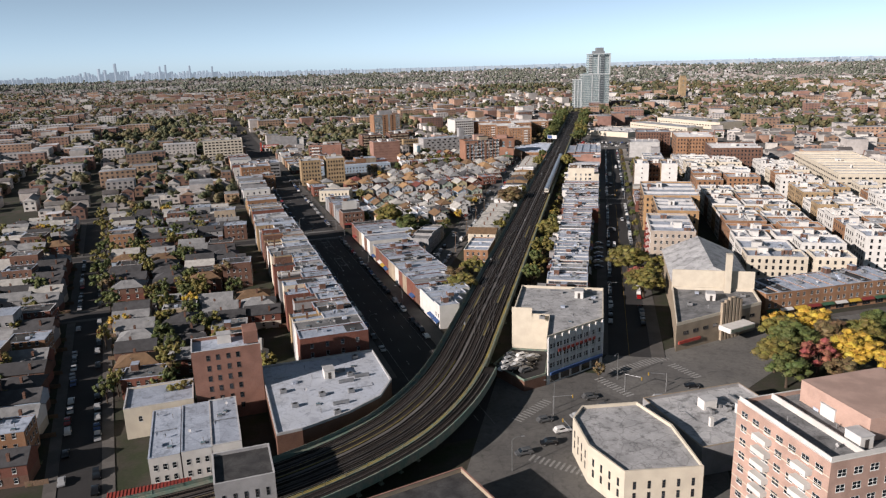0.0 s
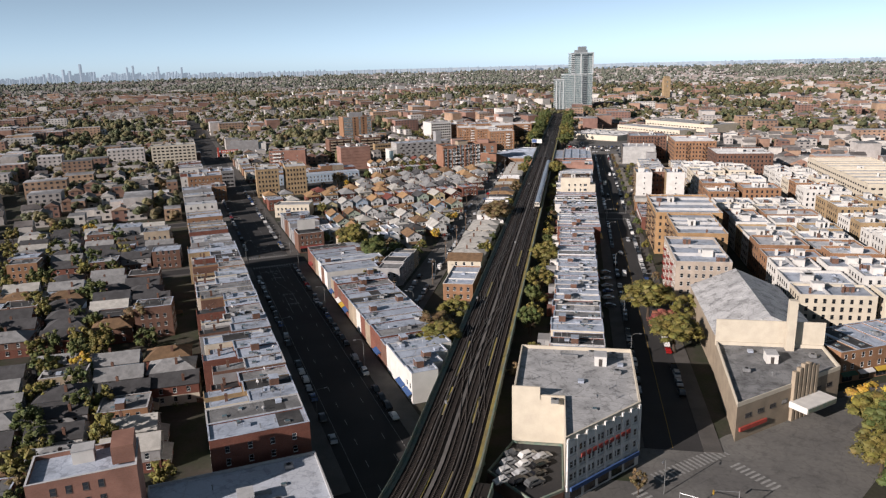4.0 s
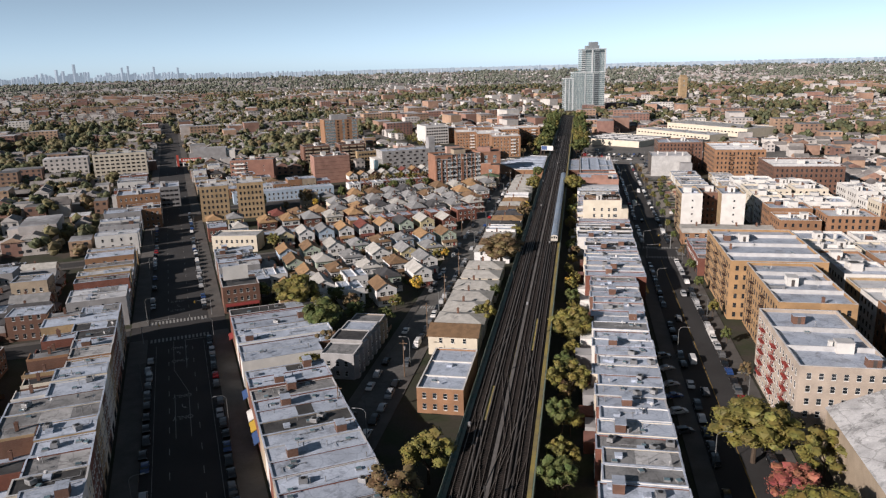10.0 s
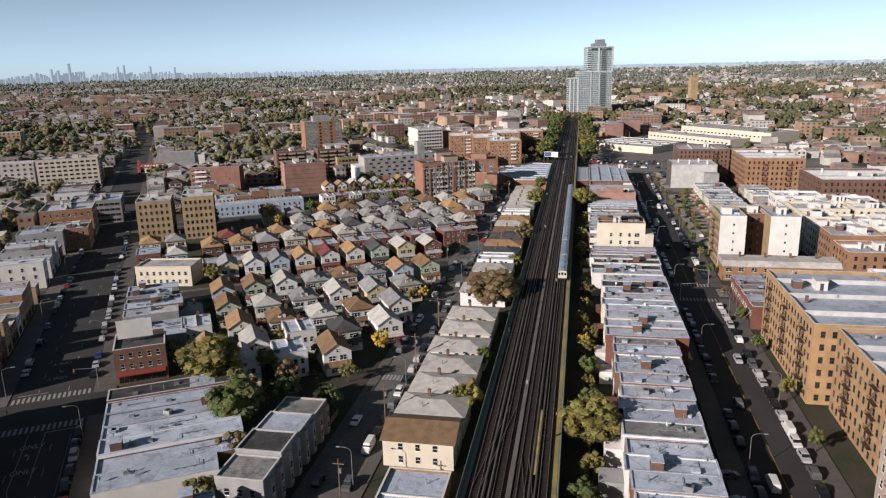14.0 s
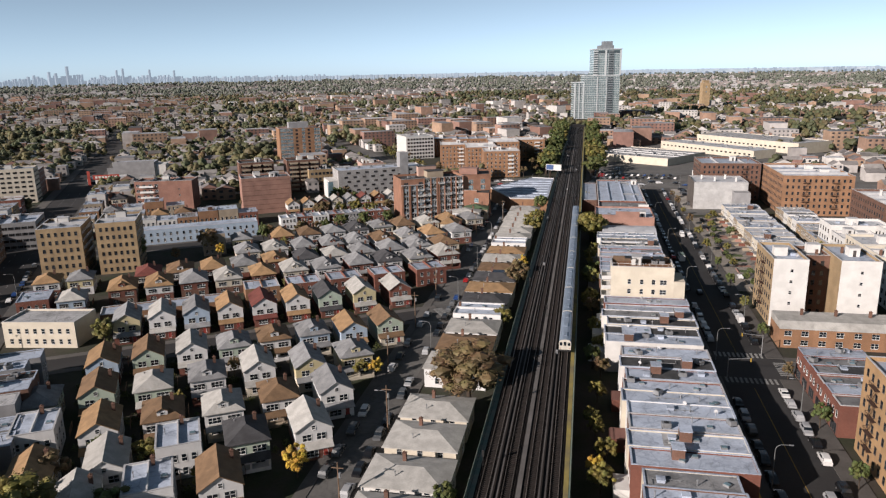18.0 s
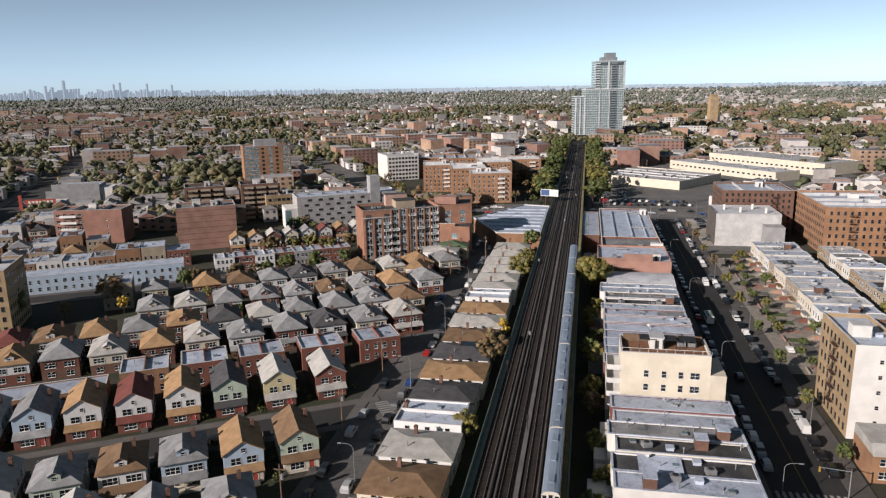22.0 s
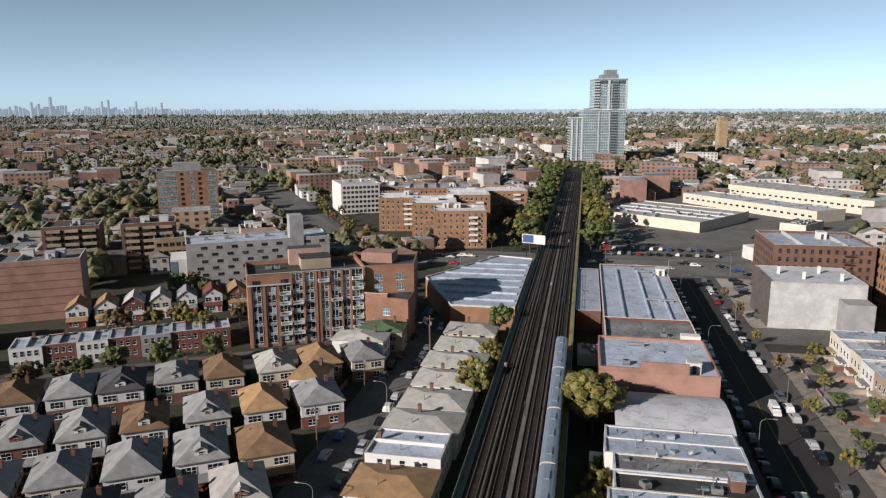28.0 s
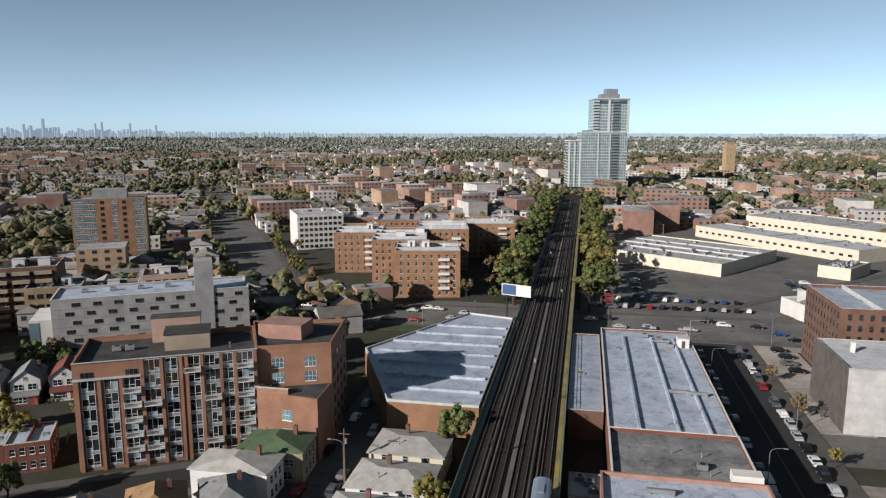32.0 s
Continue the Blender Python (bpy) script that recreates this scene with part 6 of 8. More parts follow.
    if i in (14, 7):
        flat_pair(-21, y, 90, SIDING, SILVER_ROOF, 11, 14.5, 6.2, "houses by the railway")
        continue
    roof = {9: SHINGLE_ORANGE, 13: SHINGLE_ORANGE, 8: SHINGLE_DARK, 10: SHINGLE_DARK, 11: SHINGLE_BROWN}.get(i, SHINGLE_PALE)
    ob = hip_house(-20.8, y, 90, wall, roof, 10.8, w, wall, "houses by the railway", 5.2, 1.4)
    if i == 10:
        part("solar_panel", boxes((0.4, -3.5, 6.25, 4.4, 1.5, 6.35)), mat("solar_panel", (0.015, 0.018, 0.03), 0.25, 0.2, 2.0), ob, "dark solar panels")
for y, wall, roof in ((401.2, STUCCO, SHINGLE_BROWN), (414.4, SIDING, SHINGLE_PALE)):
    hip_house(-20.8, y, 90, wall, roof, 10.8, 14.5, wall, "houses by the railway", 5.2, 1.4)
# long brick-ended shed
shed2 = thing("warehouse", "low warehouse with a ridged pale blue-grey roof and brick end", "warehouse", pose(0, 0, 0))
POLY = [(-30, 609.5), (-9.6, 609.5), (-9.6, 684), (-24, 688), (-46, 645)]
polygon_block(shed2, POLY, 7.6, BRICK_ORANGE, SILVER_ROOF, 0.5, COPING)
for k in range(7):
    y = 618 + 9 * k
    a = -30 - max(0, min(14, (y - 610) * 0.42)) if y < 648 else -45 + (y - 648) * 0.5
    part("roof_ridge", boxes((a + 1.6, y - 0.5, 7.6, -10.6, y + 0.5, 8.2)), SILVER_ROOF, shed2)

# ---- leaf clumps ----
def ico(level):
    bm = bmesh.new()
    bmesh.ops.create_icosphere(bm, subdivisions=level, radius=1.0)
    bm.verts.index_update()
    out = [v.co.copy() for v in bm.verts], [tuple(v.index for v in f.verts) for f in bm.faces]
    bm.free()
    return out


ICO = {k: ico(k) for k in (1, 2)}


def lobe(verts, faces, c, rad, r, level, flat=0.85, rough=0.22):
    """One uneven leafy mass of a crown."""
    pts, fs = ICO[level]
    i = len(verts)
    for p in pts:
        k = rad * r.uniform(1 - rough, 1 + rough)
        verts.append((c[0] + p.x * k, c[1] + p.y * k, c[2] + p.z * k * flat))
    faces.extend(tuple(i + k for k in f) for f in fs)


def crown_mesh(seed, material, size, clumps=34, leaves=75, leaf=0.42, level=2):
    """Many leafy clumps on an uneven ellipsoid, each a dense middle with loose leaves round it, with gaps between them."""
    r = random.Random(seed)
    verts, faces = [], []
    for _ in range(clumps):
        a, b, q = r.uniform(0, 2 * math.pi), r.uniform(-0.75, 1.0), r.uniform(0.45, 1.0)
        c = math.sqrt(max(0.0, 1 - b * b)) * q
        cx, cy, cz = size[0] * c * math.cos(a), size[1] * c * math.sin(a), size[2] * b * q
        rad = r.uniform(0.2, 0.36) * min(size)
        lobe(verts, faces, (cx, cy, cz), rad * 0.8, r, level, 0.9, 0.3)
        for _ in range(leaves):
            v = Vector((r.gauss(0, 1), r.gauss(0, 1), r.gauss(0, 1))).normalized() * rad * r.uniform(0.7, 1.12)
            p = Vector((cx, cy, cz)) + v
            n = (v.normalized() + Vector((r.uniform(-0.7, 0.7), r.uniform(-0.7, 0.7), r.uniform(-0.3, 0.7)))).normalized()
            t = n.orthogonal().normalized()
            t = (t + n.cross(t) * r.uniform(-2, 2)).normalized()
            w = n.cross(t)
            sz = leaf * r.uniform(0.6, 1.3)
            i = len(verts)
            verts += [p + t * sz, p + w * sz * 0.7, p - t * sz, p - w * sz * 0.7]
            faces.append((i, i + 1, i + 2, i + 3))
    me = bpy.data.meshes.new("crown")
    me.from_pydata([tuple(v) for v in verts], [], faces)
    me.materials.append(material)
    return me


# ---- larger buildings in the middle distance ----
# the orange apartment house with balconies
brk = flat_block("apartment_building", "seven-storey orange brick apartment house with glazed bays and balconies", "building", -73.4, 596.6, 34.6, 18.5, 22, 28, RUST_BRICK, TAR_ROOF, 1.0, RUST_BRICK)
FLOORS = [0.4 + 3.05 * k for k in range(7)]


def glazing(w, seed):
    """One storey of a glazed bay: pale frame, tall dark or clear lights, a pale blue panel below."""
    bm, r = bmesh.new(), random.Random(seed)
    box(bm, -w / 2, 0, 0, w / 2, 0.06, 0.5, 1)
    n = 3 if w > 2.8 else 2
    for i in range(n):
        x0 = -w / 2 + w * i / n
        mid = r.choice((0.5, 1.1, 1.1, 2.0))
        for z0, z1 in ((0.5, mid), (mid, 2.85)):
            if z1 - z0 > 0.1:
                box(bm, x0, 0.02, z0, x0 + w / n, 0.06, z1, r.choice((1, 2, 2, 2)))
        box(bm, x0, -0.05, mid - 0.04, x0 + w / n, 0.02, mid + 0.04)
        box(bm, x0 - 0.05, -0.06, 0.1, x0 + 0.05, 0.02, 2.85)
    box(bm, w / 2 - 0.05, -0.06, 0.1, w / 2 + 0.05, 0.02, 2.85)
    for z in (0.46, 2.8):
        box(bm, -w / 2, -0.06, z, w / 2, 0.02, z + 0.1)
    return mesh_of(bm, "glazed_bay", [FRAME, BAY_PANEL, GLASS])


BAY_PANEL = mat("pale_blue_bay_panel", (0.36, 0.45, 0.52), 0.3, 0.2, 0.4)
BAYS = ((-14.7, 2.4, 6), (-10.6, 2.4, 6), (-6.7, 3.1, 6), (-3.0, 3.0, 7), (0.6, 2.3, 7), (4.9, 2.2, 7), (8.4, 2.9, 7), (11.4, 2.1, 7), (14.8, 3.2, 7))
for i, (x, w, high) in enumerate(BAYS):
    panes = [glazing(w, 10 * i + q) for q in range(2)]
    for k in range(high):
        part("glazed_bay", panes[(i + k) % 2], None, brk, at=pose(x, -9.33, FLOORS[k] + 0.2))
for x in (-14.7, -6.7):
    face_row(brk, "wide", 0, 34.6, 18.5, [FLOORS[6] + 0.3], [x])
for x in (-16.6, -12.65, -8.7, -4.8, -1.2, 2.4, 3.5, 6.4, 10.1, 12.8, 16.8):   # brick piers between the bays
    part("pier", boxes((x - 0.32, -9.75, -0.1, x + 0.32, -9.256, 21.9 if x > -5 else 18.6)), RUST_BRICK, brk)
part("terrace_edge", boxes((-17.3, -9.9, 18.6, -5.0, -9.256, 18.9)), COPING, brk)
part("coping", boxes((-17.4, -9.45, 22.02, 17.4, -9.0, 22.14)), COPING, brk)
face_row(brk, "darkpair", 1, 34.6, 18.5, FLOORS, spread(4, 18.5, 1.0))
bal = mesh_of(boxes((-1.6, -1.3, 0, 1.6, 0, 0.15), (-1.6, -1.3, 0.15, -1.54, 0, 1.05), (1.54, -1.3, 0.15, 1.6, 0, 1.05), (-1.6, -1.3, 0.95, 1.6, -1.24, 1.05), *[(-1.6 + 0.29 * i, -1.29, 0.15, -1.56 + 0.29 * i, -1.25, 0.95) for i in range(12)]), "balcony", WHITE_WALL)
for x, floors in ((-6.7, (1, 2, 3, 4, 5)), (-3.0, (1, 2, 4)), (4.6, (6,)), (8.4, (1, 4)), (14.8, (1, 2, 3, 4, 5, 6))):
    for k in floors:
        part("balcony", bal, None, brk, at=pose(x, -9.4, 0.35 + 3.05 * k))
part("penthouse", boxes((-1, -2, 20.9, 8, 5, 24.4)), TAN_WALL, brk)
part("penthouse", boxes((-4, 5.02, 20.9, 6, 9, 26.2)), SALMON, brk)
part("penthouse_roof", boxes((-1.2, -2.2, 24.4, 8.2, 5.01, 24.6)), TAR_ROOF, brk)
part("penthouse_roof", boxes((-4.2, 5.03, 26.2, 6.2, 9.2, 26.4)), TAR_ROOF, brk)
gear(brk, "air_unit", -8, 1, 21)
gear(brk, "air_unit", -10.5, 1, 21)
gear(brk, "vent_pipe", 12, -3, 21)
KINDS_PLANT = [leaf_mat("terrace_shrub", (0.07, 0.11, 0.04), (0.10, 0.12, 0.04)), leaf_mat("dry_terrace_shrub", (0.20, 0.13, 0.05), (0.15, 0.11, 0.05)), leaf_mat("yellow_terrace_flowers", (0.42, 0.30, 0.05), (0.30, 0.22, 0.05))]
wing = thing("apartment_building", "stepped brick wing of the apartment house with planted terraces", "building", pose(0, 0, 0))
polygon_block(wing, [(-54.4, 597.2), (-40.2, 603), (-43.5, 622), (-64, 616)], 21.4, RUST_BRICK, TAR_ROOF, 0.9, RUST_BRICK)
part("lower_wing", prism(bmesh.new(), [(-53.6, 595.2), (-39.8, 593.4), (-40.3, 602.9), (-54.3, 597.1)], -0.1, 13.4), RUST_BRICK, wing)
part("terrace_wall", boxes((-53.5, 595.3, 13.4, -53.2, 596.6, 14.5), (-53.2, 594.6, 13.4, -46.5, 594.9, 14.5)), RUST_BRICK, wing)
part("terrace_coping", boxes((-53.6, 594.5, 14.5, -46.4, 595.0, 14.62)), COPING, wing)
part("terrace_floor", prism(bmesh.new(), [(-53.3, 595.5), (-46.6, 594.6), (-40.2, 594.0), (-40.6, 602.5), (-54.0, 597.0)], 13.38, 13.44), TAR_ROOF, wing)
for i in range(7):
    planter = random.Random(i)
    part("planter", crown_mesh(50 + i, KINDS_PLANT[i % 3], (0.7, 0.5, 0.6), 6, 30, 0.12, 1), None, wing, "potted shrub on the brick terrace", pose(-52.6 + 0.95 * i, 595.7, 14.0 + planter.uniform(0, 0.4)))
wall_windows(wing, (-53.6, 595.2), (-39.8, 593.4), "bay", 1, (4, 8), 5)
wall_windows(wing, (-54.4, 597.2), (-40.2, 603), "bay", 2, (14.2, 17.4), 1)
wall_windows(wing, (-40.2, 603), (-43.5, 622), "darkpair", 4, (2, 5, 8, 11, 14, 17.5), 1)
part("penthouse", boxes((-58, 606, 21.3, -48, 613, 24.6)), BRICK_PINK, wing)
# pale grey slab with ribbon windows
slab = flat_block("apartment_building", "pale grey seven-storey slab with rows of dark windows", "building", -121, 664, 56, 18, 17.5, 31, BRICK_GREY, SILVER_ROOF, 0.6, WHITE_WALL)
for k in range(6):
    face_row(slab, "wide", 0, 56, 18, [1.6 + 2.7 * k], [x + (1.8 if k % 2 else 0) for x in spread(9, 56, 2)])
    part("band", boxes((-27.9, -9.06, 0.9 + 2.7 * k, 27.9, -9.004, 1.05 + 2.7 * k)), GREY_WALL, slab)
face_row(slab, "bay", 3, 56, 18, [1.0 + 2.7 * k for k in range(6)], [-5, 0, 5])
part("lift_tower", boxes((12, -9.3, 0, 17.5, -2, 26.5)), GREY_WALL, slab)
part("lower_end", boxes((-34, -8, -0.1, -28.02, 9, 11.5)), WHITE_WALL, slab)
part("glass_corner", boxes((-34.05, -8.1, 1, -31.5, -8.004, 10.8), (-34.1, -8.1, 1, -34.004, -4, 10.8)), GLASS_BLUE, slab)
for i, (o, w, h, wall, roof) in enumerate(((206, 17, 15, BRICK_TAN, SILVER_ROOF), (224, 16, 13.5, TAN_WALL, TAR_ROOF), (241, 15, 17, SALMON, TAR_ROOF))):
    apartment("mid-rise apartment house with a cluttered flat roof behind the grey slab", *grid(662, o), w, 14, h, wall, roof, 31, "darkpair", (0, 1, 3), gearing=9, gap=2.8)
for i in range(5):
    gear(slab, "air_unit", -20 + 8 * i, 2, 16.9)
# pink, tan and balcony blocks
pinkb = apartment("pink brick seven-storey apartment house with banded blank wall", -170.5, 601, 27, 17, 20.5, BRICK_PINK, GREY_ROOF, 31, "darkpair", (3,), gearing=4)
for k in range(7):
    part("band", boxes((-13.4, -8.55, 2.4 + 2.7 * k, 13.4, -8.504, 2.62 + 2.7 * k)), BRICK_BROWN, pinkb)
apartment("tan brick six-storey apartment house in two wings", -196, 468, 16, 22, 20.5, BRICK_TAN, SILVER_ROOF, 27, "dark", (0, 1, 3), gearing=4, gap=2.4)
apartment("tan brick six-storey apartment house in two wings", -178.5, 478.5, 15, 22, 21, BRICK_TAN, SILVER_ROOF, 27, "dark", (0, 1, 3), gearing=4, gap=2.4)
for i, (x, y) in enumerate(((-205, 662), (-178, 676))):
    b = apartment("brown brick apartment block with stacked concrete balconies", x, y, 22, 18, 21, BRICK_BROWN, TAR_ROOF, 31, "darkpair", (0,), gearing=3)
    for k in range(7):
        for c in (-6.5, 0.3, 7):
            part("balcony", boxes((c - 2.6, -10.4, 1.4 + 2.85 * k, c + 2.6, -9.004, 2.5 + 2.85 * k)), TAN_WALL, b)
# pink-brown house with balconies, and the car wash by the avenue
rosy = apartment("pink-brown five-storey apartment house with white balconies", -235, 605, 33, 15, 17, WARM_BRICK, GREY_ROOF, 15, "darkpair", (3,), gearing=3)
face_row(rosy, "pair", 0, 33, 15, [1.0 + 3.2 * k for k in range(5)], (-14.5, -11, -7.5, -4))
face_row(rosy, "small", 0, 33, 15, [4.5, 8, 11.5], (9,))
for k in range(1, 5):
    part("balcony", boxes((-13.2, -8.9, 0.6 + 3.2 * k, -5.4, -7.504, 0.8 + 3.2 * k), (-13.2, -8.9, 0.8 + 3.2 * k, -5.4, -8.8, 1.75 + 3.2 * k)), WHITE_WALL, rosy)
wash = flat_block("car_wash", "low white car wash with a red sign band and pylon", "building", -336, 690, 26, 14, 5.0, 24, WHITE_WALL, WHITE_ROOF, 0.4)
part("sign_panel", boxes((-9, -7.5, 4.2, 9, -7.1, 7.4)), RED_PAINT, wash, "red sign panel")
for k in range(7):
    part("sign_bar", boxes((-7.4 + 2.2 * k, -7.56, 5.0, -5.9 + 2.2 * k, -7.504, 6.5)), WHITE_WALL, wash)
part("pylon", boxes((-12.6, -8.2, 0, -10.6, -7.6, 10.5)), RED_PAINT, wash)
part("canopy", boxes((-4, -16, 4.0, 12, -8.2, 4.4), (-3.6, -15.6, 0, -3.3, -15.3, 4.0), (11.3, -15.6, 0, 11.6, -15.3, 4.0)), PAINT_YELLOW, wash, "yellow canopy on thin posts")
face_row(wash, "shop", 0, 26, 14, [0.4], spread(5, 26, 1))
blank = flat_block("commercial_building", "grey block with a stepped blank side wall", "building", -334, 722, 30, 20, 12, 24, GREY_WALL, SILVER_ROOF, 0.5)
part("stepped_wall", boxes((-19, -10.3, 0, -15.02, -9.9, 9), (-15, -10.3, 0, 14.9, -10.004, 13.4)), GREY_WALL, blank)
part("side_house", boxes((15.02, -9, 0, 23, 6, 10)), WHITE_WALL, blank)
face_row(blank, "darkpair", 1, 46, 20, [1.5, 4.6, 7.2], (-7, -4))
# glass-fronted tower block
gl = flat_block("apartment_building", "eleven-storey orange brick block with glazed balconies", "building", -226, 790, 34, 22, 33, 31, BRICK_ORANGE, SILVER_ROOF, 1.0)
for k in range(11):
    face_row(gl, "bay", 0, 34, 22, [0.8 + 2.95 * k], (-15, -12.4, -9.8, -7.2, 2.5, 12.4, 15))
    face_row(gl, "darkpair", 0, 34, 22, [0.8 + 2.95 * k], (-3, 7))
    face_row(gl, "darkpair", 1, 34, 22, [0.8 + 2.95 * k], (-6, 0, 6))
part("penthouse", boxes((-8, -4, 32, 8, 6, 37)), GREY_WALL, gl)
# brick apartment complex beyond the boulevard
for x, y, w, d, h in ((-52, 752, 26, 26, 19), (-72, 785, 24, 40, 19), (-96, 800, 22, 34, 19), (-58, 815, 24, 40, 20), (-84, 860, 40, 30, 18), (-40, 850, 26, 30, 18), (-120, 880, 40, 30, 16)):
    b = apartment("orange brick seven-storey apartment house with white balconies", x, y, w, d, h, BRICK_ORANGE, SILVER_ROOF, 12, "sash", (0, 1), gearing=5, gap=3.0, group="brick apartment complex")
    for k in range(1, 6):
        for c in (w / 4,):
            part("balcony", boxes((c - 2.2, -d / 2 - 1.2, 0.6 + 2.9 * k, c + 2.2, -d / 2 - 0.004, 1.6 + 2.9 * k)), WHITE_WALL, b)
apartment("white-walled seven-storey apartment house", -142, 858, 26, 30, 20, WHITE_WALL, SILVER_ROOF, 31, "darkpair", (0, 3), gearing=4)
apartment("cream apartment house with balconies beside the avenue", -353, 609, 40, 16, 22, STUCCO, SILVER_ROOF, 31, "wide", (0, 1), gearing=5, gap=4)
apartment("red brick corner apartment house", -247, 470, 24, 22, 15, BRICK_ORANGE, SILVER_ROOF, 31, "sash", (0, 1), gearing=3)
apartment("grey commercial block with ribbon windows", -256, 505, 26, 24, 13, GREY_WALL, SILVER_ROOF, 31, "wide", (0, 1), gearing=3)
apartment("orange brick apartment block", -228, 445, 18, 18, 11, BRICK_ORANGE, SILVER_ROOF, 31, "sash", (0, 1), gearing=3)
# low stores right of the line past the boulevard
for label, x, y, w, d, h, yaw, wall, roof in (
    ("long low cream store with a flat grey roof", 62, 850, 60, 72, 6, 54, STUCCO, OLD_ROOF), ("low white showroom with a slim pylon", 98, 738, 26, 15, 6, 18, WHITE_WALL, WHITE_ROOF),
    ("long white two-storey depot with a bright flat roof", 124, 902, 108, 26, 7, -52.5, STUCCO, WHITE_ROOF), ("white two-level parking deck with open bays", 172, 946, 116, 44, 9.5, -52.5, STUCCO, OLD_ROOF),
    ("low cream store with a flat grey roof", 130, 820, 24, 14, 5.5, 52.5, STUCCO, GREY_ROOF)):
    ob = flat_block("store", label, "building", x, y, w, d, h, yaw, wall, roof, 0.5)
    face_row(ob, "wide", 0, w, d, [h / 2 - 0.4], spread(int(w / 5), w, 2))
    if w > 50:                                                 # low walls between the roof sections
        for k in range(1, 4):
            u = -w / 2 + w * k / 4 + rnd.uniform(-3, 3)
            part("fire_wall", boxes((u - 0.2, -d / 2 + 0.4, h - 0.5, u + 0.2, d / 2 - 0.4, h + 0.25)), COPING, ob)
    for _ in range(34):
        gear(ob, rnd.choice(("air_unit", "duct", "skylight", "vent_pipe")), rnd.uniform(-w / 2 + 3, w / 2 - 3), rnd.uniform(-d / 2 + 3, d / 2 - 3), h - 0.5)
part("pylon", bevelled(boxes((87.5, 736, 0, 90.5, 737, 9.5)), 0.05), WHITE_WALL).name = "sign_pylon"
tagged(bpy.data.objects["sign_pylon"], "slim white sign pylon with no lettering", "sign")

steeple = flat_block("bell_tower", "slender tan brick bell tower above distant houses", "tower", 208, 1537, 13, 13, 46, 12, BRICK_TAN, TAR_ROOF, 0.6)
face_row(steeple, "bay", 0, 13, 13, [38, 30], [0])
part("cap", prism(bmesh.new(), [(-5, -5), (5, -5), (5, 5), (-5, 5)], 45, 50), BRICK_TAN, steeple)

# the glass tower
tower = thing("residential_tower", "tall pale green glass residential tower with a stepped wing", "tower", pose(29, 1275, 0, 0, 0, 11))
TOWER_GLASS = mat("pale_green_glass", (0.25, 0.33, 0.34), 0.15, 0.3, 0.15, spec=0.8, fine=0.6)
# Darker copy of the tower glass, with recess shade put into the colour.
TOWER_DARK = mat("shaded_balcony_glass", (0.10, 0.13, 0.14), 0.2, 0.3, 0.2, spec=0.7, fine=0.6)
TOWER_WHITE = mat("white_tower_slabs", (0.60, 0.64, 0.65), 0.6, 0.1, 0.2)
TOWER_GREY = mat("grey_louvred_plant_room", (0.26, 0.29, 0.31), 0.7, 0.2, 0.3)


def tower_block(nm, x0, x1, y0, y1, z0, top, bay, piers, stacks):
    """One storeyed volume: glass between floor slabs, white piers, thin mullions, and stacks of balconies."""
    part(nm, boxes((x0, y0, z0, x1, y1, top)), TOWER_GLASS, tower)
    z = z0
    while z < top - 1:
        part("floor_slab", boxes((x0 - 0.35, y0 - 0.35, z, x1 + 0.35, y1 + 0.35, z + 0.5)), TOWER_WHITE, tower)
        z += 3.1
    part("roof_slab", bevelled(boxes((x0 - 0.7, y0 - 0.7, top - 0.2, x1 + 0.7, y1 + 0.7, top + 0.9)), 0.1), TOWER_WHITE, tower)
    n = int((x1 - x0) / bay)
    tagged(part("mullions", boxes(*[(x0 + (x1 - x0) * i / n - 0.11, y0 - 0.3, z0, x0 + (x1 - x0) * i / n + 0.11, y0 - 0.004, top - 0.2) for i in range(n + 1)]), TOWER_WHITE, tower), kind="stuff")
    for a, b in piers:
        part("pier", boxes((a, y0 - 0.9, z0, b, y0 - 0.36, top - 1)), TOWER_WHITE, tower)
    for a, b, deep, front in stacks:
        # Flat dark panel on the front, painted shade in place of a hollow.
        part("recess", boxes((a, y0 - 0.32, z0, b, y0 - 0.01, top - 1.5)), TOWER_DARK, tower)
        k = z0
        while k < top - 3:
            part("balcony", boxes((a - 0.2, y0 - deep, k + 0.1, b + 0.2, y0 - 0.36, k + 0.4), (a - 0.2, y0 - deep, k + 0.4, b + 0.2, y0 - deep + 0.15, k + 1.45)), front, tower)
            k += 3.1


tower_block("shaft", -14, 24, -14, 14, 64.9, 99, 2.4, ((1.4, 3.8), (21.8, 23.9)), ((-13.9, -8.4, 1.5, TOWER_WHITE), (6.4, 13.2, 1.7, TOWER_GREY)))
tower_block("middle_block", -26, 22.6, -14.6, 14, 0, 64, 2.4, ((-8.6, -7.4), (4.0, 5.0)), ((6.4, 13.2, 1.6, TOWER_GREY),))
tower_block("low_wing", -39.4, -26.04, -13, 12, 0, 55, 3.3, ((-39.3, -37.6), (-33.6, -32.0), (-28, -26.4)), ())
part("roof_terrace", boxes((-25.5, -14, 64.9, -14.1, -12, 66.2)), TOWER_GLASS, tower)
# Dark band on the front stands in for shade below the roof slab.
part("upper_recess", boxes((-13.6, -14.5, 94.2, 23.6, -14.36, 97.6)), TOWER_DARK, tower)
part("penthouse", boxes((-5.2, -9, 99.9, 14.3, 9, 104.5)), TOWER_GREY, tower)
part("machine_room", bevelled(boxes((0, -6, 104.5, 13, 6, 110)), 0.15), TOWER_GREY, tower)

# ---- the south-west block by the curve ----
silver = thing("commercial_building", "big low building with a bright silver roof inside the railway's curve", "building", pose(0, 0, 0))
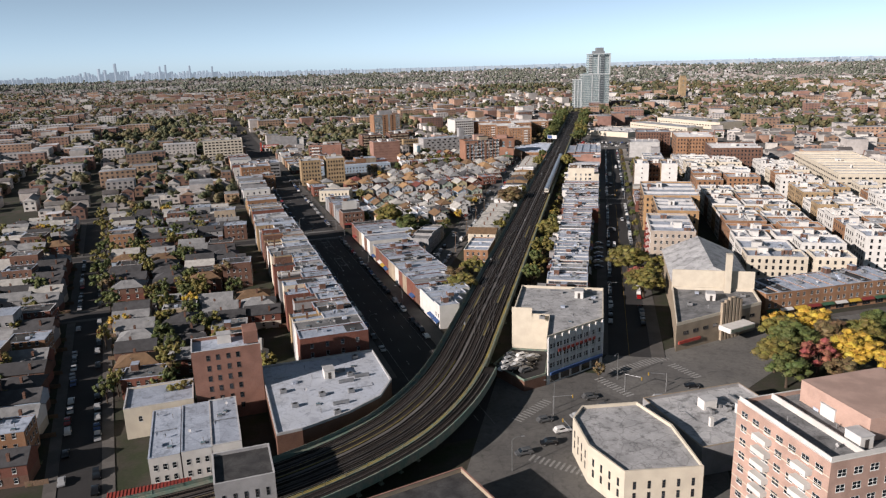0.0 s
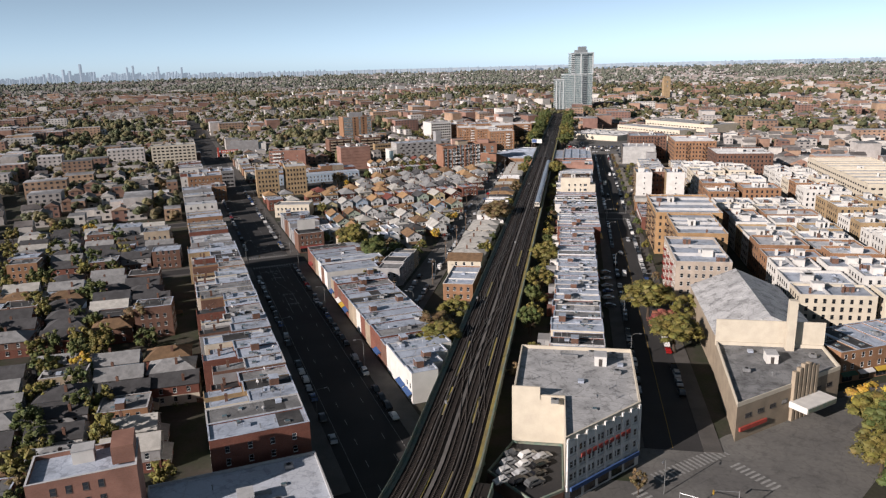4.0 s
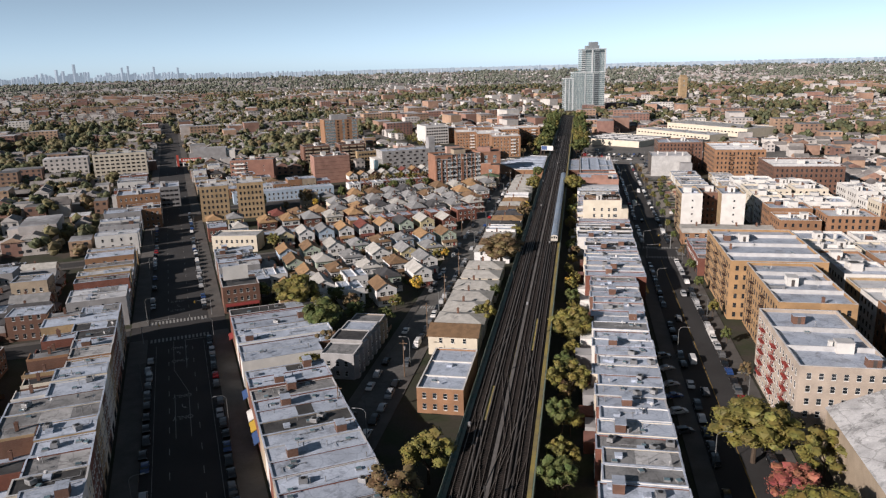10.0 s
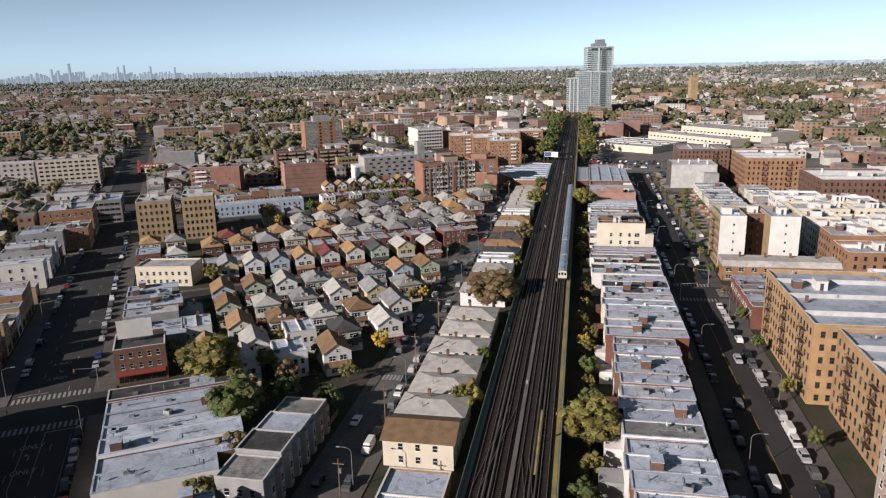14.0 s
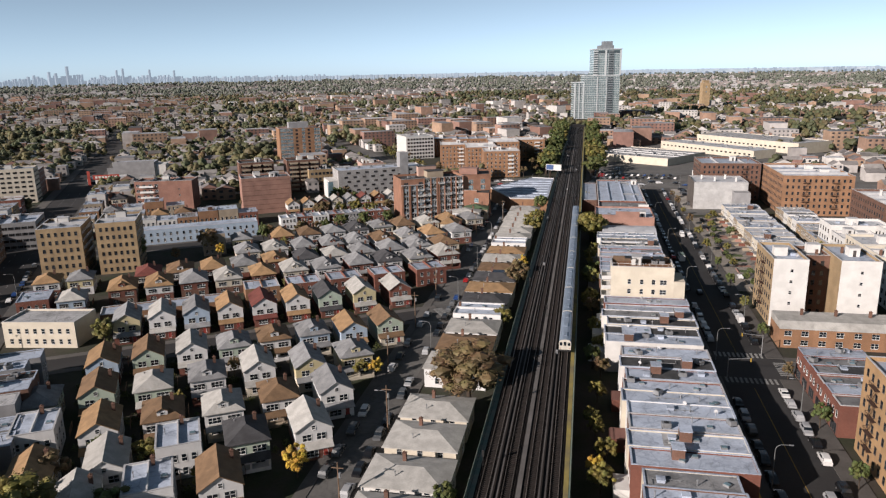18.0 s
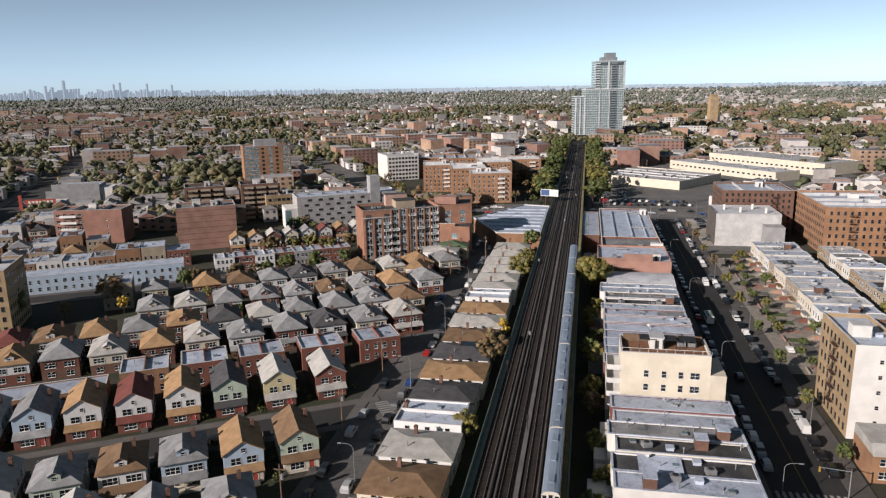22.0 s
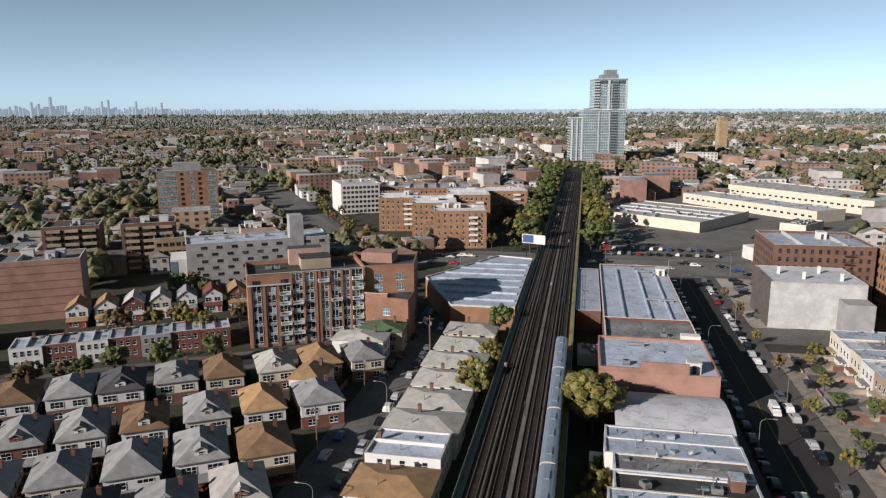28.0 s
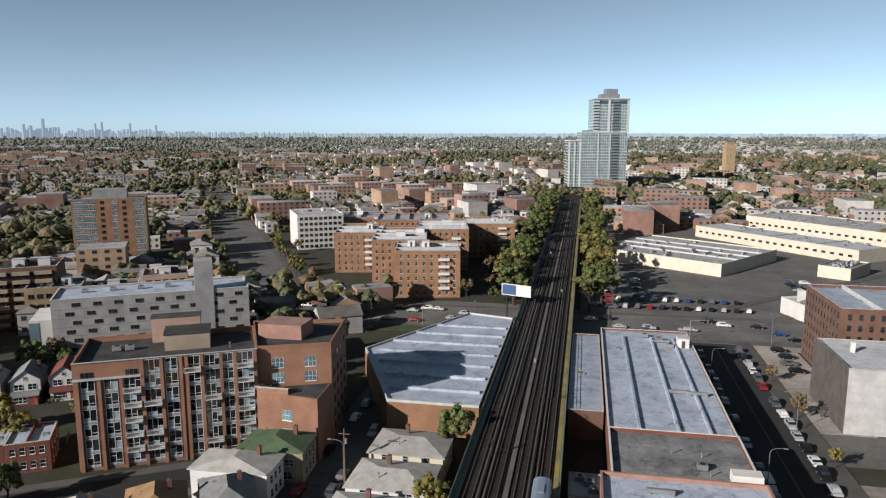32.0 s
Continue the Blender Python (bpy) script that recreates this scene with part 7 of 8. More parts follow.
POLY = [grid(110, -2.5), grid(66, -2.5), grid(66.5, 4), grid(71, 17), grid(77, 27), grid(86, 32.5), grid(110, 32.5)]
polygon_block(silver, POLY, 8.0, BRICK_BROWN, BRIGHT_ROOF, 0.6, COPING)
for (s, o), k in (((96, 16), "bulkhead"), ((90, 20), "duct"), ((84, 12), "air_unit"), ((95, 6), "roof_hatch"), ((80, 4), "air_unit"), ((100, 24), "skylight"), ((77, 16), "duct"), ((90, 2), "air_unit"), ((104, 10), "vent_pipe"), ((98, 19), "duct"), ((94, 22), "air_unit"), ((92, 25), "duct"), ((83, 20), "air_unit"), ((74, 10), "vent_pipe"), ((88, 8), "satellite_dish"), ((100, 3), "pipe_run"), ((85, 24), "pipe_run"), ((79, 10), "skylight"), ((106, 26), "air_unit"), ((72, 14), "air_unit"), ((96, 11), "vent_pipe")):
    gear(silver, k, *grid(s, o), 8.0, 31)
redt = apartment("six-storey pinkish brown brick building with small windows", *grid(101.5, -12), 18.6, 11, 21.5, WARM_BRICK, SILVER_ROOF, 31, "dark", (3,), gearing=0)
face_row(redt, "dark", 0, 18.6, 11, [3 + 3.1 * k for k in range(6)], (-5, -2.4, 0.4, 3))
part("lift_house", boxes((5, -3, 21, 9, 4, 24.5)), WARM_BRICK, redt)
low = flat_block("row_building", "cream low building with a silver roof", "building", *grid(101, -31), 18, 14, 9, 31, STUCCO, SILVER_ROOF, 0.5)
face_row(low, "sash", 0, 18, 14, [4.8], (-5, 0, 5))
for i, o in enumerate((-29, -21.5, -14.5)):
    row_unit(*grid(80, o), 7.2, 26, 7.6 + 0.2 * i, 31, WHITE_WALL, SILVER_ROOF, 0, row_label(WHITE_WALL, SILVER_ROOF), "silver-roofed terrace", 2, False, rnd=rnd)
blk = flat_block("commercial_building", "stone-fronted four-storey building with a black tar roof", "building", *grid(46.5, -11.5), 12.5, 13, 13.5, 31, GREY_WALL, TAR_ROOF, 0.7)
face_row(blk, "slot", 0, 12.5, 13, [2, 5.2, 8.6], spread(5, 12.5, 0.6))
face_row(blk, "darkpair", 1, 12.5, 13, [2, 5.2, 8.6], spread(4, 13, 0.6))
redm = thing("market_canopy", "long red ribbed metal canopy roof", "canopy", pose(*grid(55, -32), 0, 0, 0, 31))
part("roof", boxes((-9, -4, 5.2, 9, 4, 5.4)), RED_PAINT, redm)
for i in range(24):
    part("rib", boxes((-8.9 + 0.77 * i, -4, 5.4, -8.75 + 0.77 * i, 4, 5.52)), RED_PAINT, redm)
part("wall", boxes((-8.8, -3.8, 0, 8.8, 3.8, 5.2)), BRICK_BROWN, redm)
flat_block("commercial_building", "low building with a dark roof behind a tan parapet", "building", 9, 33.5, 24, 18, 8.5, 41, TAN_WALL, TAR_ROOF, 1.0, BRICK_PINK)
# bank and the roofs beside the junction
bank = thing("bank_building", "cream stone corner bank with tall windows and a faceted grey roof", "bank", pose(0, 0, 0))
POLY = reverse_ccw([(36, 73), (38, 79.5), (52, 84), (60, 73), (65, 55), (48, 50), (40, 60)])
polygon_block(bank, POLY, 9.2, STUCCO, OLD_ROOF, 0.8, STUCCO)
for a, b in zip(POLY, POLY[1:] + POLY[:1]):
    n = max(1, int((Vector(b) - Vector(a)).length / 3.2))
    wall_windows(bank, a, b, "slot", n, (2.6, 5.4), 0.6)
offices = flat_block("office_building", "low concrete office building with rooftop machines", "building", 73.5, 86, 30, 27, 7.6, 27, GREY_WALL, OLD_ROOF, 0.8, TAN_WALL)
for x, y, k in ((-2, 3, "duct"), (3, 2, "air_unit"), (6, -1, "bulkhead"), (-6, -4, "white_chimney"), (0, 6, "air_unit"), (8, 6, "duct"), (-1, 5, "bulkhead"), (2, 5.5, "duct"), (5, 3, "air_unit"), (-9, 6, "vent_pipe"), (10, -6, "skylight"), (-8, 2, "pipe_run")):
    gear(offices, k, x, y, 6.8, 90)
ptower = apartment("nine-storey salmon brick apartment house with white window frames", 92, 52, 34, 26, 26, SALMON, GREY_ROOF, 27, "pair", (3, 2, 0), gearing=9, gap=3.5, cap=WHITE_WALL)
part("penthouse", boxes((-4, -8, 25.2, 16.5, 10, 30)), SALMON, ptower)
part("terrace_rail", boxes((-16.9, -12.9, 26.1, -4.2, -12.7, 27.0), (-16.9, -12.7, 26.1, -16.7, 12.7, 27.0)), WHITE_WALL, ptower)
for k in range(1, 8):
    part("balcony", boxes((-18.6, 2, 0.8 + 2.9 * k, -17.02, 6, 1.9 + 2.9 * k)), WHITE_WALL, ptower)
    part("balcony", boxes((-18.6, -9, 0.8 + 2.9 * k, -17.02, -5, 1.9 + 2.9 * k)), WHITE_WALL, ptower)
    part("band", boxes((-17.06, -13, 2.6 + 2.9 * k, -17.004, 13, 2.8 + 2.9 * k)), STUCCO, ptower)

# west of the avenue: mixed houses in the blocks, along two side streets
rnd = random.Random(23)
# Dark walls and roofs picked here also stand in for shade over these blocks.
for shift, step_s, face in ((17, 10.5, 1), (33, 11, 0), (49, 10.5, 1), (63, 11, 0), (76, 11, 1), (-17, 10.5, 0), (-29, 11, 1), (-41, 10.5, 1), (-75, 10, 0), (-89, 11, 1)):
    s = 112 if shift > 0 else 84
    while s < 406:
        o = west_line(s) + shift
        if o < 4 and not (s < 124 and o > -45) and not any(abs(s - c) < 10 for c in (310, 210)):
            x, y = grid(s, o + rnd.uniform(-1, 1))
            k, yaw = rnd.random(), 25.3 + (90 if face else -90)
            if k < 0.6:
                gable_house(x, y, yaw, rnd.choice(WEST_UPPER), rnd.choice((SHINGLE_GREY, SHINGLE_DARK, SHINGLE_GREY, SHINGLE_DARK, SHINGLE_PALE)), 8.6, 13, rnd.choice((BRICK_BROWN, BRICK_RED, STUCCO)), "houses west of the avenue", True)
            elif k < 0.8:
                hip_house(x, y, yaw, rnd.choice(WEST_UPPER), rnd.choice((SHINGLE_GREY, SHINGLE_DARK, SHINGLE_BROWN)), 9.4, 13, rnd.choice((BRICK_BROWN, BRICK_RED)), "houses west of the avenue")
            else:
                h = rnd.choice((6.6, 7.2, 8.8, 10.2, 11.5))
                wall = rnd.choice((BRICK_RED, BRICK_ORANGE, TAN_WALL, BRICK_RED, BRICK_BROWN, GREY_WALL, BRICK_BROWN))
                roof = rnd.choice((SILVER_ROOF, GREY_ROOF, GREY_ROOF, TAR_ROOF))
                row_unit(x, y, 12.5, 9.6, h, 25.3, wall, roof, 1, row_label(wall, roof), "flat-roofed houses west of the avenue", 3 if h > 8 else 2, False, (0,), rnd=rnd)
        s += step_s + rnd.uniform(0, 2.5)
# blocks between the avenue and the boulevard, behind the hip-roofed houses
for s, first, last, stp in ((444, 70, 92, 11), (470, 70, 100, 11), (512, 70, 150, 12), (570, 70, 160, 10), (590, 70, 120, 12), (612, 70, 130, 11), (634, 70, 250, 11), (655, 70, 120, 12), (680, 70, 240, 12)):
    o = first
    while o < last:
        x, y = grid(s, o)
        if y < 690 and x < -40 and not (-215 < x < -150 and 580 < y < 690) and not (-216 < x < -160 and 446 < y < 500) and not (-150 < x < -60 and 600 < y < 690) and not (-260 < x < -212 and 584 < y < 626):
            if rnd.random() < 0.45:
                hip_house(x, y, 31, rnd.choice(UPPER), rnd.choice(SHINGLES), 8.4, 11, rnd.choice((SIDING, BRICK_RED)), "houses behind the avenue")
            else:
                wall = rnd.choice((BRICK_RED, BRICK_ORANGE, TAN_WALL, WHITE_WALL))
                row_unit(x, y, 9.6, 12, rnd.choice((6.6, 7.2, 9.5)), 31, wall, SILVER_ROOF, 0, row_label(wall, SILVER_ROOF), "houses behind the avenue", 2, False, rnd=rnd)
        o += stp
longrow = flat_block("row_building", "long pale blue two-storey terrace with a blue-grey roof", "building", *grid(544, 119), 66, 10, 7.0, 31, BLUE_WALL, SILVER_ROOF, 0.4)
face_row(longrow, "sash", 0, 66, 10, [1.0, 3.9], spread(22, 66, 1))

# ---- cars ----
def car_mesh(kind):
    """A body shaped from a side profile, pinched at the roof, with dark glass round the cabin."""
    long = {"saloon": 4.7, "suv": 4.8, "van": 5.6}[kind]
    h = {"saloon": 1.45, "suv": 1.75, "van": 2.25}[kind]
    half, belt = long / 2, h * 0.6
    if kind == "van":
        prof = [(-half, 0.4), (-half, h - 0.1), (-half + 0.2, h), (half - 1.7, h), (half - 0.9, 1.35), (half - 0.05, 1.05), (half, 0.4)]
    else:
        prof = [(-half, 0.42), (-half + 0.02, belt), (-half + (0.7 if kind == "saloon" else 0.25), belt + 0.05), (-half + (1.35 if kind == "saloon" else 0.6), h - 0.05), (-0.1, h), (0.55, h - 0.04), (1.3, belt + 0.04), (half - 0.12, belt - 0.12), (half, 0.42)]
    bm = bmesh.new()
    rows = []
    for sy in (-1, 1):
        rows.append([bm.verts.new((x, sy * (0.9 if z < belt + 0.1 else 0.72), z)) for x, z in prof])
    k = len(prof)
    for i in range(k):
        j = (i + 1) % k
        bm.faces.new((rows[0][i], rows[0][j], rows[1][j], rows[1][i]))
    bm.faces.new(rows[0][::-1])
    bm.faces.new(rows[1])
    bmesh.ops.recalc_face_normals(bm, faces=bm.faces[:])
    bmesh.ops.bevel(bm, geom=bm.edges[:], offset=0.07, segments=2, affect="EDGES", clamp_overlap=True)
    glass = bmesh.new()
    z0, z1 = belt + 0.1, h - 0.16
    if kind == "van":
        box(glass, half - 1.75, -0.86, 1.3, half - 1.15, 0.86, 1.85)
    else:
        a, b = (-half + 1.0, 0.95) if kind == "saloon" else (-half + 0.42, 1.0)
        v = [glass.verts.new(p) for p in ((a - 0.12, -0.86, z0), (b + 0.28, -0.86, z0), (b - 0.2, -0.77, z1), (a + 0.25, -0.77, z1), (a - 0.12, 0.86, z0), (b + 0.28, 0.86, z0), (b - 0.2, 0.77, z1), (a + 0.25, 0.77, z1))]
        for q in ((0, 1, 2, 3), (5, 4, 7, 6), (1, 5, 6, 2), (4, 0, 3, 7), (3, 2, 6, 7)):
            glass.faces.new([v[i] for i in q])
    return bm, glass, long


def wheel_mesh():
    bm = bmesh.new()
    rod(bm, (0, -0.11, 0), (0, 0.11, 0), 0.33, n=12, mi=0)
    rod(bm, (0, -0.125, 0), (0, 0.125, 0), 0.19, n=10, mi=1)
    return mesh_of(bm, "wheel", [STEEL_DARK, GALV])


WHEEL = wheel_mesh()
PAINTS = {"white": (0.72, 0.72, 0.71), "silver": (0.42, 0.43, 0.44), "black": (0.015, 0.015, 0.017), "grey": (0.12, 0.125, 0.13), "red": (0.32, 0.02, 0.02), "blue": (0.03, 0.07, 0.2)}
CARS = []
for kind, tint in (("saloon", "white"), ("suv", "black"), ("saloon", "silver"), ("suv", "white"), ("saloon", "black"), ("suv", "grey"), ("saloon", "red"), ("saloon", "blue"), ("van", "white"), ("suv", "silver")):
    body, glass, long = car_mesh(kind)
    paint = mat(f"{tint}_car_paint", PAINTS[tint], 0.25, 0.06, 0.5, spec=0.6)
    CARS.append((kind, tint, mesh_of(body, "body", paint), mesh_of(glass, "glazing", GLASS), long))
BUILT = {}


FAR_CARS = []


def parked(x, y, turn, k=None, group="parked cars", z=0.03):
    kind, tint, body, glass, long = CARS[rnd.choices(range(len(CARS)), (6, 16, 13, 4, 17, 16, 2, 4, 1, 9))[0] if k is None else k]
    word = {"saloon": "saloon car", "suv": "sport utility car", "van": "panel van"}[kind]
    key = (kind, tint)
    m = pose(x, y, z, 0, 0, turn)
    if y > 480 or x < -20 or x * N.x + y * N.y < 50 or x * U.x + y * U.y > 200 and x < -45 or x * U.x + y * U.y > 300 and x < -60 or x < -20 and not 290 < y < 600:
        FAR_CARS.extend([(body, m), (glass, m)] + [(WHEEL, m @ pose(wx, wy, 0.33)) for wx in (-long * 0.31, long * 0.31) for wy in (-0.8, 0.8)])
        return None
    if key in BUILT:
        return copy_thing(BUILT[key], m)
    ob = thing("van" if kind == "van" else "car", f"{tint} {word} parked at the kerb", "van" if kind == "van" else "car", m, group)
    part("body", body, None, ob)
    part("glazing", glass, None, ob)
    for wx in (-long * 0.31, long * 0.31):
        for wy in (-0.8, 0.8):
            part("wheel", WHEEL, None, ob, at=pose(wx, wy, 0.33))
    BUILT[key] = ob
    return ob


rnd = random.Random(7)


def kerb_line(a, b, turn, gap=6.1, chance=0.85):
    a, b = Vector(a), Vector(b)
    n = int((b - a).length / gap)
    for i in range(n):
        if rnd.random() < chance:
            p = a.lerp(b, (i + 0.5) / n)
            parked(p.x + rnd.uniform(-0.15, 0.15), p.y + rnd.uniform(-0.5, 0.5), turn + rnd.uniform(-1.5, 1.5) + rnd.choice((0, 180)))


kerb_line((46.6, 165), (46.6, 394), 90, 6.4, 0.75)
kerb_line((58.4, 165), (58.4, 394), 90, 6.0, 0.9)
kerb_line((46.6, 422), (46.6, 690), 90, 6.2, 0.8)
kerb_line((58.4, 422), (58.4, 690), 90, 6.2, 0.85)
kerb_line((-39.2, 215), (-39.2, 680), 90, 8.5, 0.55)
kerb_line((-32.8, 225), (-32.8, 690), 90, 7.0, 0.7)
kerb_line(grid(130, 57.8), grid(298, 57.8), 121, 6.2, 0.85)
kerb_line(grid(118, 39.8), grid(298, 39.8), 121, 6.4, 0.6)
kerb_line(grid(325, 57.8), grid(520, 57.8), 121, 7, 0.7)
kerb_line(grid(325, 39.8), grid(640, 39.8), 121, 8, 0.6)
for k in (0, 2):
    for off in (3.8, -3.8, -54.2, -61.8):
        kerb_line(grid(WEST[k][0], WEST[k][1] + off), grid(WEST[k + 1][0], WEST[k + 1][1] + off), 126.7, 6.6, 0.75)
for i in range(12):
    parked(13.5 + 3.4 * (i % 3) + 0.4 * (i // 3), 112.5 + 3.6 * (i // 3), 40, (0, 1, 5, 3, 2, 4, 9)[i % 7], z=3.43)
kerb_line(grid(391.6, 70), grid(391.6, 185), 31, 8, 0.6)
kerb_line((-110, 703), (-12, 703), 0, 9, 0.6)
kerb_line((62, 702), (160, 702), 0, 10, 0.6)
for x, y, t in ((49.8, 262, 91), (49.9, 244, 90), (49.6, 283, 90), (50, 318, 91), (55.2, 345, -90), (50, 470, 90), (49.8, 520, 90), (55, 560, -90), (28, 88, 30), (33, 83, 28), (37, 92, 25), (44, 98, 20), (60, 106, 12), (70, 116, 8), (30, 76, 200), (24, 70, 210), (66, 100, 190), (54, 92, 20), (40, 104, 25), (-30, 715, 0), (-10, 708, 0), (20, 718, 180), (34, 708, 0), (70, 716, 0), (-50, 716, 180), (-70, 709, 0)):
    parked(x, y, t)
for i in range(22):                                            # car park beyond the boulevard
    parked(28 + 4.4 * (i % 11) - 2 * (i // 11), 738 + 13 * (i // 11), 76 + rnd.uniform(-3, 3))
for i in range(6):
    parked(41.6, 240 + 9 * i + rnd.uniform(-1, 1), 20)
for i in range(60):
    parked(rnd.choice((16, 22, 34, 100, 106, 112, 128)) + rnd.uniform(-0.5, 0.5), 736 + 3.1 * (i % 20) + rnd.uniform(-0.4, 0.4), rnd.choice((0, 180)) + rnd.uniform(-3, 3))
bus = thing("minibus", "white and green minibus on the shopping street", "bus", pose(49.5, 516, 0.03, 0, 0, 90))
part("body", bevelled(boxes((-3.4, -1.1, 0.45, 3.4, 1.1, 2.7)), 0.15, 2), SIDING, bus)
part("glazing", boxes((-3.0, -1.12, 1.5, 3.42, 1.12, 2.2)), GLASS, bus)
part("roof_panel", boxes((-2.6, -0.8, 2.7, 2.6, 0.8, 2.8)), STEEL_GREEN, bus)
for wx in (-2.2, 2.2):
    for wy in (-0.95, 0.95):
        part("wheel", WHEEL, None, bus, at=pose(wx, wy, 0.33))


# ---- trees ----
def trunk_mesh(h, r0, spreadout, seed):
    r = random.Random(seed)
    bm = bmesh.new()
    top = Vector((r.uniform(-0.3, 0.3), r.uniform(-0.3, 0.3), h * 0.55))
    rod(bm, (0, 0, -0.2), tuple(top), r0, r0 * 0.65, 7)
    for i in range(7):
        a = 2 * math.pi * i / 7 + r.uniform(-0.3, 0.3)
        e = Vector((math.cos(a) * spreadout * r.uniform(0.5, 0.9), math.sin(a) * spreadout * r.uniform(0.5, 0.9), h * r.uniform(0.75, 1.1)))
        m = top.lerp(e, 0.5) + Vector((0, 0, h * 0.06))
        rod(bm, tuple(top - Vector((0, 0, 0.3))), tuple(m), r0 * 0.45, r0 * 0.28, 5)
        rod(bm, tuple(m), tuple(e), r0 * 0.28, r0 * 0.1, 5)
    return mesh_of(bm, "trunk", BARK)


TREE = {}
FAR_TREES = tagged(new("far_street_trees"), "green and olive trees along the far streets and yards", "trees", kind="stuff")
KINDS = {"green": (LEAF_GREEN, "green"), "olive": (LEAF_OLIVE, "olive green"), "yellow": (LEAF_YELLOW, "yellow autumn"), "rust": (LEAF_RUST, "rust-brown autumn"), "red": (LEAF_RED, "dark red autumn")}


def tree(x, y, height=9.0, tint="olive", seed=0, z=0.0, wide=1.0):
    if y > 690 or x * N.x + y * N.y < 30:                     # seen from far only: joined
        key = ("far", tint, seed % 3)
        if key not in TREE:
            TREE[key] = (trunk_mesh(6.0, 0.26, 2.9, seed + 5), crown_mesh(seed * 7 + 11, KINDS[tint][0], (3.4, 3.2, 3.3), 20, 26, 0.26, 1))
        k = height / 9.6
        m = pose(x, y, z, 0, 0, seed * 77 % 360) @ Matrix.Diagonal((k * wide, k * wide, k, 1))
        JOINED.setdefault((FAR_TREES, "tree_crowns"), []).extend(((TREE[key][0], m), (TREE[key][1], m @ pose(0, 0, 6.2))))
        return None
    big = height * wide > 16.5
    key = (tint, seed % 3, big)
    if key not in TREE:
        m, word = KINDS[tint]
        ob = thing("tree", f"{word} leafy broadleaf tree beside the houses", "tree", pose(0, 0, 0), "trees")
        part("trunk", trunk_mesh(6.0, 0.26, 2.9, seed + 5), None, ob)
        part("crown", crown_mesh(seed * 7 + 3 + len(TREE), m, (3.4, 3.2, 3.3), *((90, 66, 0.12, 1) if big else (40, 40, 0.17, 1))), None, ob, at=pose(0, 0, 6.2))
        TREE[key] = ob
        k = height / 9.6
        ob.matrix_basis = pose(x, y, z, 0, 0, seed * 77 % 360) @ Matrix.Diagonal((k * wide, k * wide, k, 1))
        return ob
    src = TREE[key]
    k = height / 9.6
    ob = copy_thing(src, pose(x, y, z, 0, 0, seed * 77 % 360))
    ob.scale = (k * wide, k * wide, k)
    return ob


for i, (x, y, h, t, w) in enumerate((
    (54.5, 229, 14.5, "olive", 1.6), (60, 198, 13, "olive", 1.75), (58, 212, 9.5, "red", 1.5), (67, 224, 11, "olive", 1.5), (64.5, 243, 8, "olive", 1.0),
    (-14.5, 186, 11.5, "olive", 1.7), (-18.5, 198, 11.5, "rust", 1.4), (-14, 211, 12, "olive", 1.3), (-13, 176, 9, "olive", 1.0), (13.5, 207, 11, "green", 1.0), (13.0, 234, 10.5, "green", 1.0), (13, 220, 8, "olive", 1.0),
    (14.5, 252, 12, "olive", 1.3), (12, 168, 7.5, "rust", 0.9), (14.5, 290, 13, "olive", 1.35), (-15.8, 374, 15.0, "rust", 1.75), (-13.8, 302, 10, "olive", 1.0), (-13.6, 330, 7, "green", 1.0), (-13.4, 425, 8, "olive", 1.0), (13, 400, 7, "green", 1.0), (13, 505, 7, "olive", 1.0), (14.5, 318, 6, "olive", 0.8),
    (13, 345, 6.5, "yellow", 0.7), (13.5, 362, 5.5, "olive", 0.9), (12, 448, 7.5, "olive", 0.9), (11.8, 472, 9, "green", 0.85), (13.8, 540, 15.5, "olive", 1.15), (13, 547, 12, "green", 1.1), (-12.8, 466, 11.5, "rust", 1.1),
    (-12.8, 488, 7.5, "yellow", 0.7), (-13.6, 552, 12, "olive", 1.05), (-13.2, 600, 12, "green", 1.0), (-13, 575, 9, "olive", 1.0), (11.5, 640, 7, "olive", 0.8), (-80, 305, 16, "olive", 1.4), (-64, 286, 14.5, "green", 1.25), (-57.5, 271, 9.5, "rust", 1.1), (-70, 300, 10, "olive", 1.2), (-84, 318, 8, "olive", 1.1),
    (-44.5, 338, 7, "yellow", 1.1), (-46, 385, 5, "olive", 1.2), (-128, 395, 9, "olive", 1.0), (-103, 585, 10, "olive", 1.15), (-88, 566, 9, "green", 1.0), (-135, 520, 11, "green", 0.7), (-152, 500, 12, "rust", 1.1), (-176, 480, 13, "green", 1.3),
    (101, 148, 12, "olive", 1.5), (103, 156, 11, "yellow", 1.5), (114, 160, 12, "yellow", 1.4), (96, 131, 12, "olive", 1.5), (104, 142, 12.5, "green", 1.6), (116, 148, 12, "rust", 1.5), (97, 120, 11, "green", 1.5), (108, 130, 12, "red", 1.3), (120, 135, 13, "yellow", 1.5), (126, 150, 12, "olive", 1.5), (134, 160, 12, "green", 1.5), (112, 118, 11, "rust", 1.5), (128, 124, 12, "yellow", 1.4), (140, 142, 12, "green", 1.6),
    (42.5, 117, 6, "rust", 0.9), (36, 40, 6.5, "yellow", 1.2), (78, 507, 5, "green", 1.3), (76, 560, 5.5, "green", 1.2), (75, 600, 5, "olive", 1.2), (104, 522, 8, "olive", 1.2), (106, 480, 9, "olive", 1.1), (96, 748, 5, "yellow", 1.2))):
    tree(x, y, h, t, i, 0, w)
rt = random.Random(31)
for i in range(84):                                            # beside the line past the boulevard
    side = -1 if i % 2 else 1
